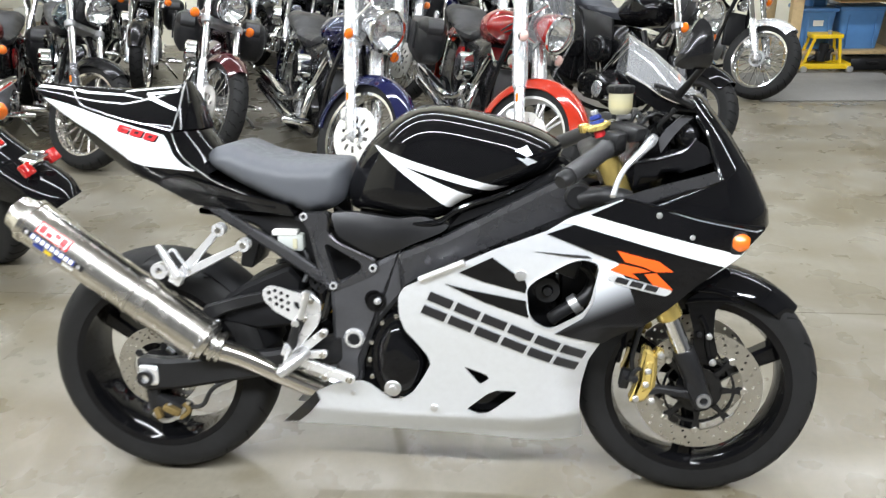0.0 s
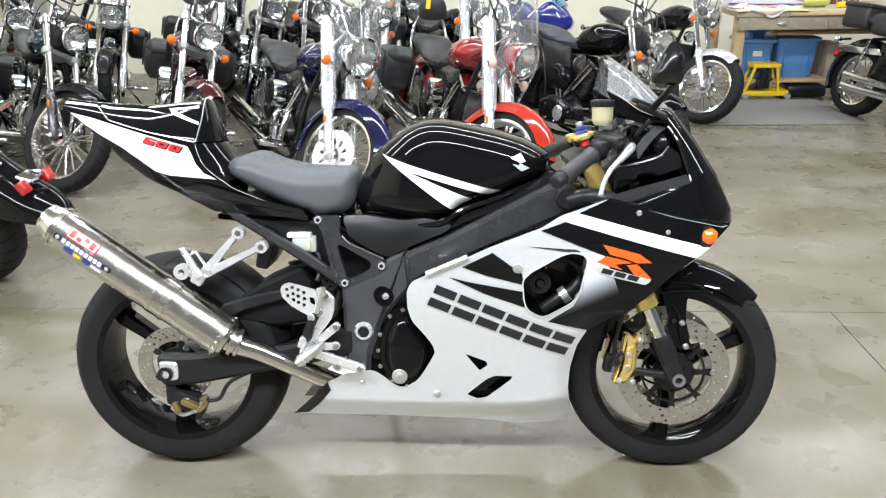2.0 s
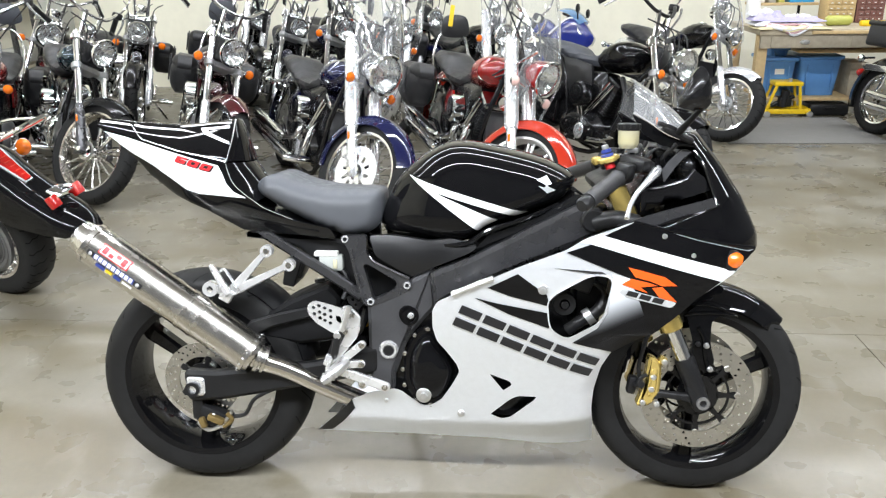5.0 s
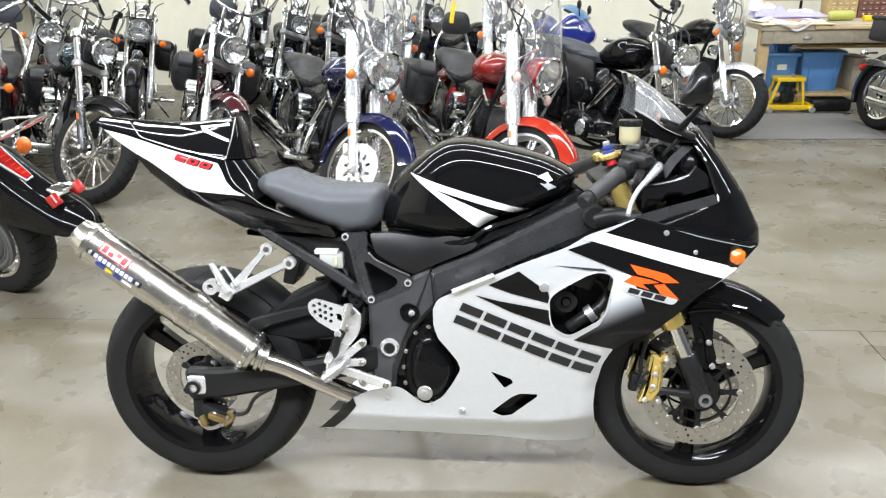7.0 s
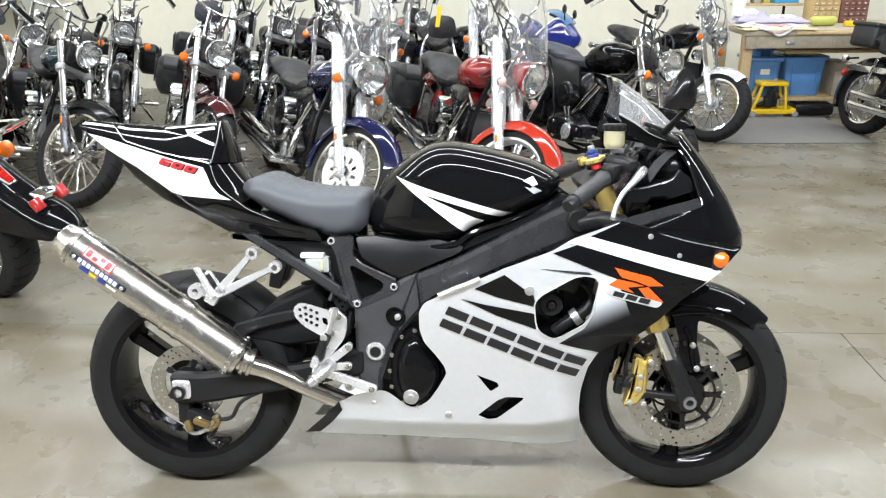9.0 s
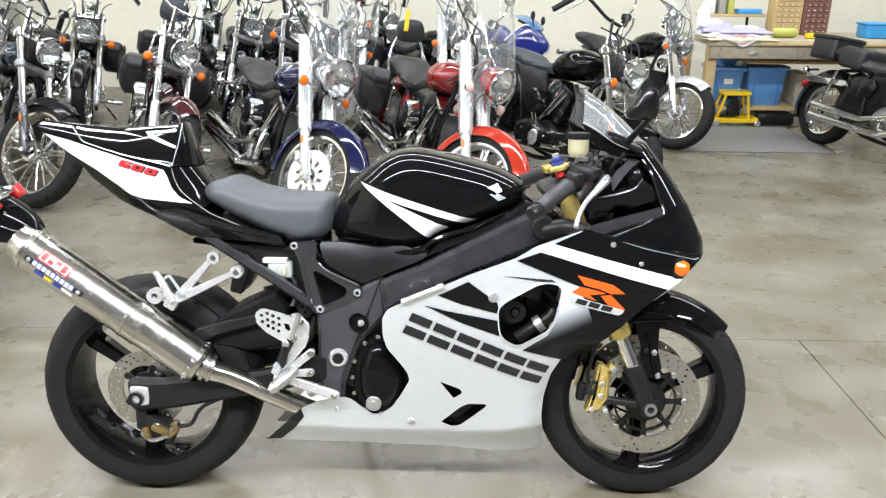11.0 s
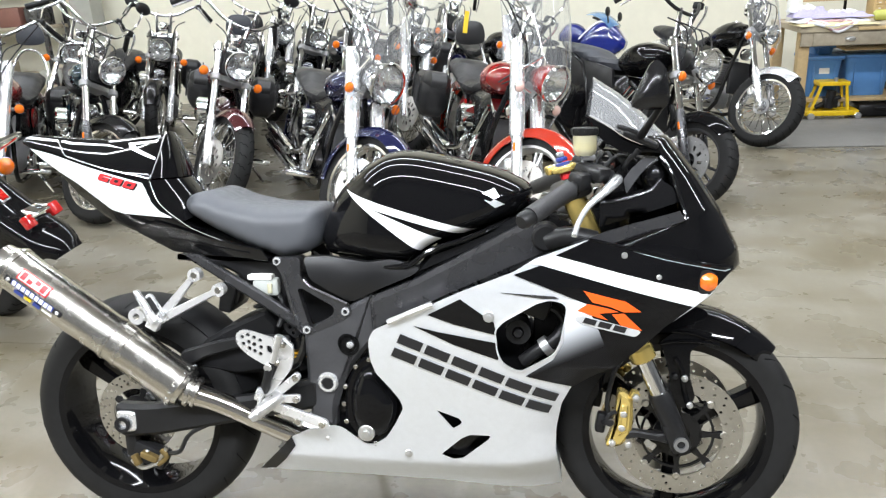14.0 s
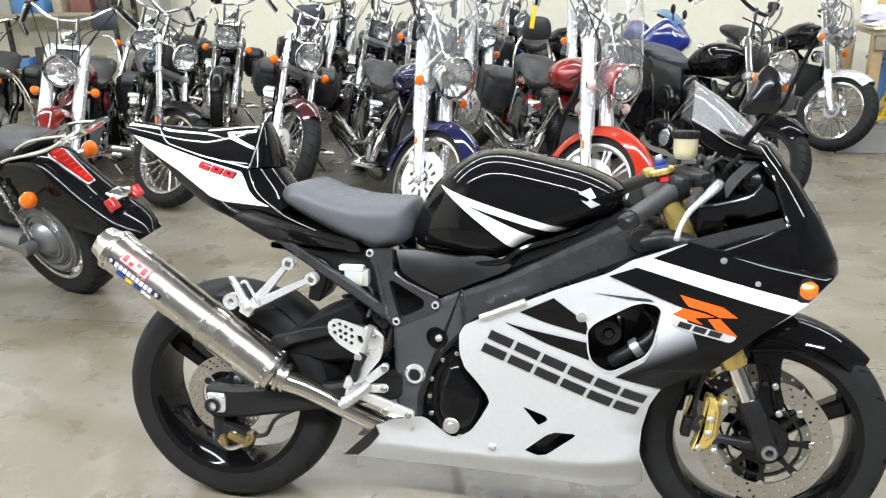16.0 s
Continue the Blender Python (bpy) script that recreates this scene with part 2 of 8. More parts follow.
# ---- materials ----
def material(name, colour, rough=0.5, metal=0.0, vary=0.06, grain=60.0, bump=0.0, coat=0.0, flake=0.0, wear=0.5, spec=0.5):
    """A surface with variation at two scales: broad blotches and fine grain, in colour, gloss and relief."""
    mat = bpy.data.materials.new(name)
    mat.use_nodes = True
    nt = mat.node_tree
    nd, ln = nt.nodes, nt.links
    bsdf = nd["Principled BSDF"]
    co = nd.new("ShaderNodeTexCoord")
    big, fine = nd.new("ShaderNodeTexNoise"), nd.new("ShaderNodeTexNoise")
    big.inputs["Scale"].default_value, fine.inputs["Scale"].default_value = grain * 0.12, grain
    big.inputs["Detail"].default_value, fine.inputs["Detail"].default_value = 4, 5
    for t in (big, fine):
        ln.new(co.outputs["Object"], t.inputs["Vector"])
    add = nd.new("ShaderNodeMath")
    add.operation = "ADD"
    ln.new(big.outputs["Fac"], add.inputs[0])
    ln.new(fine.outputs["Fac"], add.inputs[1])
    ramp = nd.new("ShaderNodeMapRange")
    ramp.inputs[1].default_value, ramp.inputs[2].default_value = 0.6, 1.4
    ramp.inputs[3].default_value, ramp.inputs[4].default_value = 1 - vary, 1 + vary
    ln.new(add.outputs[0], ramp.inputs[0])
    mul = nd.new("ShaderNodeVectorMath")
    mul.operation = "SCALE"
    mul.inputs[0].default_value = colour
    ln.new(ramp.outputs[0], mul.inputs["Scale"])
    ln.new(mul.outputs[0], bsdf.inputs["Base Color"])
    gloss = nd.new("ShaderNodeMapRange")
    gloss.inputs[1].default_value, gloss.inputs[2].default_value = 0.3, 0.7
    gloss.inputs[3].default_value, gloss.inputs[4].default_value = rough * (1 - 0.3 * wear), min(1.0, rough * (1 + 0.5 * wear))
    ln.new(big.outputs["Fac"], gloss.inputs[0])
    ln.new(gloss.outputs[0], bsdf.inputs["Roughness"])
    bsdf.inputs["Metallic"].default_value = metal
    bsdf.inputs["Coat Weight"].default_value = coat
    bsdf.inputs["Coat Roughness"].default_value = 0.03
    bsdf.inputs["Specular IOR Level"].default_value = spec
    if bump:
        bp = nd.new("ShaderNodeBump")
        bp.inputs["Strength"].default_value, bp.inputs["Distance"].default_value = bump, 0.002
        ln.new(fine.outputs["Fac"], bp.inputs["Height"])
        ln.new(bp.outputs[0], bsdf.inputs["Normal"])
    return mat


def see_through(name, colour, rough=0.02, clear=0.8):
    """A thin clear sheet: plain passage of light, a faint veil of its own colour, and gloss that grows at glancing angles."""
    mat = bpy.data.materials.new(name)
    mat.use_nodes = True
    nd, ln = mat.node_tree.nodes, mat.node_tree.links
    out, bsdf = nd["Material Output"], nd["Principled BSDF"]
    bsdf.inputs["Base Color"].default_value = (*colour, 1)
    bsdf.inputs["Roughness"].default_value = 0.6
    bsdf.inputs["Specular IOR Level"].default_value = 0.0
    clear_node, mix = nd.new("ShaderNodeBsdfTransparent"), nd.new("ShaderNodeMixShader")
    clear_node.inputs[0].default_value = (0.96, 0.97, 0.97, 1)
    mix.inputs[0].default_value = clear
    ln.new(bsdf.outputs[0], mix.inputs[1])
    ln.new(clear_node.outputs[0], mix.inputs[2])
    shine, facing, steep, level = nd.new("ShaderNodeBsdfGlossy"), nd.new("ShaderNodeLayerWeight"), nd.new("ShaderNodeMath"), nd.new("ShaderNodeMath")
    shine.inputs["Roughness"].default_value = rough
    facing.inputs["Blend"].default_value = 0.5
    steep.operation, steep.inputs[1].default_value = "POWER", 5.0
    level.operation, level.inputs[1].default_value, level.inputs[2].default_value = "MULTIPLY_ADD", 0.9, 0.06
    ln.new(facing.outputs["Facing"], steep.inputs[0])
    ln.new(steep.outputs[0], level.inputs[0])
    both = nd.new("ShaderNodeMixShader")
    ln.new(level.outputs[0], both.inputs[0])
    ln.new(mix.outputs[0], both.inputs[1])
    ln.new(shine.outputs[0], both.inputs[2])
    ln.new(both.outputs[0], out.inputs[0])
    return mat


def concrete_floor():
    """Worn concrete: fine grit, trowelled smears, brown stains and pale scuffs."""
    mat = material("floor_concrete", (0.172, 0.159, 0.128), 0.28, vary=0.12, grain=46, bump=0.07, spec=0.5)
    nd, ln = mat.node_tree.nodes, mat.node_tree.links
    bsdf = nd["Principled BSDF"]
    co = nd["Texture Coordinate"]

    def noise_at(scale, detail, distortion=0.0, stretch=None, turn=0.0):
        t = nd.new("ShaderNodeTexNoise")
        t.inputs["Scale"].default_value, t.inputs["Detail"].default_value, t.inputs["Distortion"].default_value = scale, detail, distortion
        if stretch:
            mp = nd.new("ShaderNodeMapping")
            mp.inputs["Scale"].default_value, mp.inputs["Rotation"].default_value = stretch, (0, 0, radians(turn))
            ln.new(co.outputs["Object"], mp.inputs["Vector"])
            ln.new(mp.outputs[0], t.inputs["Vector"])
        else:
            ln.new(co.outputs["Object"], t.inputs["Vector"])
        return t.outputs["Fac"]

    def span(fac, lo, hi, a, b):
        r = nd.new("ShaderNodeMapRange")
        r.inputs[1].default_value, r.inputs[2].default_value, r.inputs[3].default_value, r.inputs[4].default_value = lo, hi, a, b
        ln.new(fac, r.inputs[0])
        return r.outputs[0]

    def blend(kind, fac, a, b):
        mix = nd.new("ShaderNodeMix")
        mix.data_type, mix.blend_type = "RGBA", kind
        for socket, value in (("Factor", fac), ("A", a), ("B", b)):
            if isinstance(value, (float, tuple)):
                mix.inputs[socket].default_value = value
            else:
                ln.new(value, mix.inputs[socket])
        return mix.outputs["Result"]

    base = bsdf.inputs["Base Color"].links[0].from_socket
    smear = span(noise_at(1.1, 7, 0.6, (1.0, 2.2, 1.0), 24), 0.36, 0.64, 0.0, 1.0)
    tone = blend("MIX", smear, (0.70, 0.655, 0.54, 1), (1.12, 1.12, 1.12, 1))
    base = blend("MULTIPLY", 1.0, base, tone)
    stain = span(noise_at(2.1, 8, 0.9), 0.50, 0.70, 0.0, 0.68)
    base = blend("MIX", stain, base, (0.102, 0.084, 0.050, 1))
    scuff = span(noise_at(9.0, 6, 0.4, (1.0, 0.55, 1.0), -35), 0.56, 0.80, 0.0, 0.30)
    base = blend("MIX", scuff, base, (0.30, 0.285, 0.245, 1))
    speck = span(noise_at(75.0, 2), 0.64, 0.74, 0.0, 0.30)
    base = blend("MIX", speck, base, (0.07, 0.062, 0.05, 1))
    ln.new(base, bsdf.inputs["Base Color"])
    return mat


def fading_paint(name, a, b, x0, x1):
    """Silver paint that is sprayed over into black between two places along the machine."""
    mat = material(name, a, 0.14, vary=0.03, coat=0.1, spec=0.18)
    nd, ln = mat.node_tree.nodes, mat.node_tree.links
    bsdf = nd["Principled BSDF"]
    split, rng, mix = nd.new("ShaderNodeSeparateXYZ"), nd.new("ShaderNodeMapRange"), nd.new("ShaderNodeMix")
    ln.new(nd["Texture Coordinate"].outputs["Object"], split.inputs[0])
    lift, part_x = nd.new("ShaderNodeMath"), nd.new("ShaderNodeMath")
    part_x.operation, part_x.inputs[1].default_value = "MULTIPLY", 0.45
    ln.new(split.outputs["X"], part_x.inputs[0])
    lift.operation, lift.inputs[1].default_value = "MULTIPLY_ADD", -0.9
    ln.new(split.outputs["Z"], lift.inputs[0])
    ln.new(part_x.outputs[0], lift.inputs[2])
    rng.inputs[1].default_value, rng.inputs[2].default_value = x0, x1
    rng.interpolation_type = "SMOOTHSTEP"
    ln.new(lift.outputs[0], rng.inputs[0])
    mix.data_type = "RGBA"
    mix.inputs["A"].default_value, mix.inputs["B"].default_value = (*a, 1), (*b, 1)
    ln.new(rng.outputs[0], mix.inputs["Factor"])
    ln.new(mix.outputs["Result"], bsdf.inputs["Base Color"])
    return mat


FLOOR = concrete_floor()
DARKWALL = material("unseen_dark_wall", (0.10, 0.10, 0.10), 0.7, vary=0.1, grain=10)
WALL = material("wall_paint", (0.74, 0.71, 0.575), 0.7, vary=0.05, grain=12, bump=0.05)
CEIL = material("ceiling_paint", (0.40, 0.395, 0.375), 0.8, vary=0.05, grain=10)
GREYPOST = material("grey_post_paint", (0.33, 0.33, 0.29), 0.6, vary=0.08, grain=14)
SILVER = material("silver_paint", (0.82, 0.845, 0.88), 0.35, metal=0.64, vary=0.04, grain=500, coat=0.35)
WHITE = material("white_silver_paint", (0.88, 0.88, 0.89), 0.32, metal=0.0, vary=0.02, grain=400, coat=0.5)
BLACK = material("gloss_black_paint", (0.004, 0.004, 0.0045), 0.05, vary=0.2, coat=0.1, wear=0.2, spec=0.18)
SATIN = material("satin_black_plastic", (0.010, 0.010, 0.0105), 0.36, vary=0.2, grain=120, bump=0.05, spec=0.32)
MATT = material("matt_black_plastic", (0.006, 0.006, 0.0065), 0.55, vary=0.15, grain=150, bump=0.05, spec=0.18)
FRAME = material("dark_grey_frame", (0.095, 0.095, 0.10), 0.27, metal=0.8, vary=0.1, grain=160, bump=0.03)
PIVOT = material("grey_pivot_casting", (0.070, 0.070, 0.074), 0.36, metal=0.45, vary=0.1, grain=200, bump=0.08)
ENGINE = material("black_engine_coat", (0.006, 0.006, 0.0065), 0.2, vary=0.2, grain=90, coat=0.15, spec=0.3)
RUBBER = material("tyre_rubber", (0.0075, 0.0074, 0.0072), 0.62, vary=0.4, grain=40, bump=0.15, spec=0.28)
GROOVE_SHADE = material("groove_shade_rubber", (0.003, 0.003, 0.003), 0.8, vary=0.2, grain=40, spec=0.1)
SEAT = material("grey_seat_vinyl", (0.068, 0.072, 0.080), 0.50, vary=0.08, grain=500, bump=0.15)
LEATHER = material("black_leather", (0.018, 0.018, 0.019), 0.42, vary=0.2, grain=180, bump=0.25)
CHROME = material("chrome", (0.85, 0.86, 0.87), 0.06, metal=1.0, vary=0.04, grain=20)
STEEL = material("brushed_steel", (0.60, 0.58, 0.54), 0.23, metal=1.0, vary=0.07, grain=300, bump=0.03)
ALU = material("cast_aluminium", (0.70, 0.70, 0.70), 0.32, metal=0.9, vary=0.08, grain=200, bump=0.05)
BRIGHT = material("bright_polished_alloy", (0.86, 0.87, 0.88), 0.22, metal=0.75, vary=0.04, grain=60)
POLISH = material("polished_bracket_alloy", (0.88, 0.88, 0.88), 0.26, metal=0.72, vary=0.06, grain=90, bump=0.02)
DISCM = material("brake_disc_steel", (0.60, 0.58, 0.54), 0.3, metal=1.0, vary=0.08, grain=220, bump=0.03)
DULL = material("dull_alloy", (0.30, 0.30, 0.30), 0.35, metal=0.8, vary=0.12, grain=120, bump=0.08)
GOLD = material("gold_anodised", (0.72, 0.54, 0.17), 0.22, metal=0.7, vary=0.07, grain=150)
BRASS = material("dull_brass", (0.24, 0.17, 0.065), 0.4, metal=0.7, vary=0.25, grain=120, bump=0.1)
ORANGE = material("orange_decal", (0.85, 0.10, 0.008), 0.3, vary=0.03, coat=0.3)
AMBER = material("amber_lens", (0.70, 0.14, 0.006), 0.10, vary=0.12, grain=160, bump=0.3, coat=0.8)
AMBERDARK = material("amber_anodised", (0.55, 0.30, 0.02), 0.3, metal=0.5, vary=0.1)
REDLENS = material("red_lens", (0.34, 0.008, 0.006), 0.12, vary=0.08, coat=0.6)
BRAKELENS = material("pale_red_lens", (0.55, 0.05, 0.03), 0.12, vary=0.08, coat=0.6)
CLEAR = see_through("clear_screen", (0.6, 0.61, 0.62), 0.05, 0.86)
SCUFFED = see_through("scuffed_clear_screen", (0.72, 0.73, 0.74), 0.10, 0.80)
PALELENS = material("pale_pink_lens", (0.74, 0.50, 0.44), 0.12, vary=0.1, grain=160, bump=0.3, coat=0.8)
LENS = see_through("headlight_glass", (0.75, 0.76, 0.77), 0.03, 0.93)
REFLECT = material("faceted_reflector", (0.92, 0.93, 0.94), 0.10, metal=1.0, vary=0.15, grain=70, bump=0.8)
BLUETINT = see_through("blue_tinted_screen", (0.15, 0.32, 0.55), 0.05, 0.45)
CUP = see_through("clouded_cup", (0.72, 0.75, 0.70), 0.1, 0.42)
PIPE = material("polished_steel", (0.66, 0.63, 0.58), 0.14, metal=1.0, vary=0.07, grain=40)
FLUID = see_through("yellowed_reservoir", (0.66, 0.62, 0.42), 0.25, 0.40)
AMBERFLUID = material("brake_fluid", (0.62, 0.50, 0.10), 0.2, vary=0.05)
DECAL = material("dark_decal", (0.012, 0.012, 0.014), 0.35, vary=0.1)
REDDECAL = material("red_decal", (0.60, 0.02, 0.025), 0.4, vary=0.05)
NAVY = material("navy_decal", (0.02, 0.04, 0.22), 0.4, vary=0.05)
FADE = fading_paint("silver_to_black_paint", (0.74, 0.765, 0.80), (0.005, 0.005, 0.006), -0.385, -0.275)
TEAL = material("dark_teal_paint", (0.006, 0.022, 0.030), 0.1, vary=0.1, coat=1.0, wear=0.2)
MIDBLUE = material("midnight_blue_paint", (0.004, 0.006, 0.040), 0.10, vary=0.1, coat=1.0, wear=0.2)
FLAMERED = material("flame_red_paint", (0.36, 0.022, 0.008), 0.14, vary=0.1, coat=0.8, wear=0.2)
CHAMPAGNE = material("champagne_paint", (0.34, 0.25, 0.15), 0.25, metal=0.4, vary=0.08, coat=0.6)
CASTGREY = material("cast_grey_alloy", (0.20, 0.20, 0.20), 0.36, metal=0.7, vary=0.12, grain=120, bump=0.08)
DARKCAST = material("dark_cast_wheel", (0.05, 0.05, 0.052), 0.32, metal=0.5, vary=0.12, grain=120)
CHERRY = material("cherry_red_paint", (0.25, 0.009, 0.008), 0.12, vary=0.1, coat=1.0, wear=0.2)
DEEPRED = material("deep_red_paint", (0.15, 0.010, 0.010), 0.12, vary=0.1, coat=1.0, wear=0.2)
MAROON = material("maroon_paint", (0.048, 0.005, 0.008), 0.12, vary=0.1, coat=1.0, wear=0.2)
RACEBLUE = material("racing_blue_paint", (0.004, 0.014, 0.16), 0.12, vary=0.05, coat=1.0)
WOOD = material("raw_pine", (0.50, 0.36, 0.18), 0.65, vary=0.18, grain=28, bump=0.1)
BENCH = material("worn_bench_top", (0.40, 0.34, 0.24), 0.6, vary=0.2, grain=20, bump=0.1)
OLDWOOD = material("weathered_bench_wood", (0.33, 0.285, 0.21), 0.7, vary=0.25, grain=24, bump=0.15)
BIN = material("blue_plastic_bin", (0.085, 0.22, 0.46), 0.42, vary=0.08, grain=20)
YELLOW = material("yellow_jack_paint", (0.78, 0.52, 0.01), 0.35, vary=0.1, grain=40)
MAT = material("grey_rubber_mat", (0.145, 0.14, 0.128), 0.8, vary=0.12, grain=60, bump=0.2)
PAPER = material("paper_label", (0.75, 0.74, 0.70), 0.7, vary=0.05)

# ---- the hall ----
def slab(name, x0, x1, y0, y1, z0, z1, mat, label, category="", kind="structure", b=0.0):
    g = Geo()
    rbox(g, x1 - x0, y1 - y0, z1 - z0, pose((x0 + x1) / 2, (y0 + y1) / 2, (z0 + z1) / 2), b)
    return tagged(part(name, g, mat), label, category or name, kind=kind)


WX0, WX1, WY0, WY1 = -7.5, 7.5, -6.0, 7.3
JOINT_Y, JOINT_X = 0.985, 1.60


def saw_cut_floor():
    """The concrete floor, with its saw-cut joints sunk into it."""
    g = Geo()
    xs = [WX0, JOINT_X - 0.0022, JOINT_X + 0.0022, WX1]
    ys = [WY0, JOINT_Y - 0.0018, JOINT_Y + 0.0018, WY1]
    for i in range(3):
        for j in range(3):
            cut = j == 1 or (i == 1 and j == 0)
            z = -0.006 if cut else 0.0
            g.add([(xs[i], ys[j], z), (xs[i + 1], ys[j], z), (xs[i + 1], ys[j + 1], z), (xs[i], ys[j + 1], z)], [(0, 1, 2, 3)])
    for x in xs[1:3]:
        for j in (0, 2):
            if j == 0:
                g.add([(x, ys[j], 0), (x, ys[j + 1], 0), (x, ys[j + 1], -0.006), (x, ys[j], -0.006)], [(0, 1, 2, 3)])
    for y in ys[1:3]:
        for i in (0, 2):
            g.add([(xs[i], y, 0), (xs[i + 1], y, 0), (xs[i + 1], y, -0.006), (xs[i], y, -0.006)], [(0, 1, 2, 3)])
    me = bpy.data.meshes.new("floor")
    me.from_pydata(g.v, [], g.f)
    me.materials.append(FLOOR)
    return tagged(new("floor", me), "worn, stained polished concrete floor with sawn joints", "floor", kind="structure")


saw_cut_floor()
slab("wall_north", WX0 - 0.15, WX1 + 0.15, WY1, WY1 + 0.15, -0.1, CEILING, WALL, "cream painted back wall of the showroom", "wall")
# South and east walls are out of view, darkened to keep reflections black.
slab("wall_south", WX0 - 0.15, WX1 + 0.15, WY0 - 0.15, WY0, -0.1, CEILING, DARKWALL, "unseen wall behind the camera, added dark to keep reflections dark", "wall")
slab("wall_west", WX0 - 0.15, WX0, WY0, WY1, -0.1, CEILING, WALL, "cream painted side wall of the showroom", "wall")
slab("wall_east", WX1, WX1 + 0.15, WY0, WY1, -0.1, CEILING, DARKWALL, "unseen side wall, added dark to dim reflections", "wall")
slab("ceiling", WX0 - 0.15, WX1 + 0.15, WY0 - 0.15, WY1 + 0.15, CEILING, CEILING + 0.1, CEIL, "pale painted ceiling over the showroom", "ceiling")

TUBE = bpy.data.materials.new("lit_tube")
TUBE.use_nodes = True
TUBE.node_tree.nodes["Principled BSDF"].inputs["Emission Color"].default_value = (1.0, 0.97, 0.9, 1)
TUBE.node_tree.nodes["Principled BSDF"].inputs["Emission Strength"].default_value = 3.0


def ceiling_light():
    g = Geo()
    rbox(g, 2.44, 0.2, 0.05, pose(0, 0, 0), 0.01)
    top = part("ceiling_light", g, CEIL)
    for s in (-1, 1):
        g = Geo()
        disc(g, (-1.18, s * 0.06, -0.045), (1.18, s * 0.06, -0.045), 0.019, 10)
        part("tube", g, TUBE, top)
    return tagged(top, "white fluorescent ceiling fitting with two lit tubes", "ceiling light", "ceiling lights")


first_light = ceiling_light()
first_light.matrix_world = pose(LAMPS[0][0], LAMPS[0][1], CEILING - 0.03)
for lamp_x, lamp_y in LAMPS[1:]:
    copy_thing(first_light, pose(lamp_x, lamp_y, CEILING - 0.03))

# ---- the sports motorcycle ----
BREADTH = [(.05, .03), (.12, .05), (.17, .082), (.235, .134), (.29, .150), (.38, .176), (.45, .196), (.53, .215), (.6, .226), (.7, .238), (.8, .235), (.9, .2), (1.0, .13), (1.1, .08)]


SMOOTH = [(z, sum(float(np.interp(z + d, [a for a, b in BREADTH], [b for a, b in BREADTH])) for d in np.linspace(-.06, .06, 13)) / 13) for z in np.linspace(.36, 1.06, 71)]
BREADTH = [q for q in BREADTH if q[0] < .3] + SMOOTH


def flank(x, z):
    """Half the fairing's breadth at a place of its side."""
    f = float(np.interp(z, [a for a, b in BREADTH], [b for a, b in BREADTH]))
    if x > 0.5:
        f *= math.sqrt(max(0.02, 1 - ((x - 0.5) / 0.47) ** 2))
    if x < -0.05:
        f *= max(0.6, 1 - 0.6 * (-0.05 - x))
    if x > 0.26 and z < 0.52:
        f -= 1.9 * (x - 0.26) ** 2 * min(1.0, (0.52 - z) / 0.2)
    return f


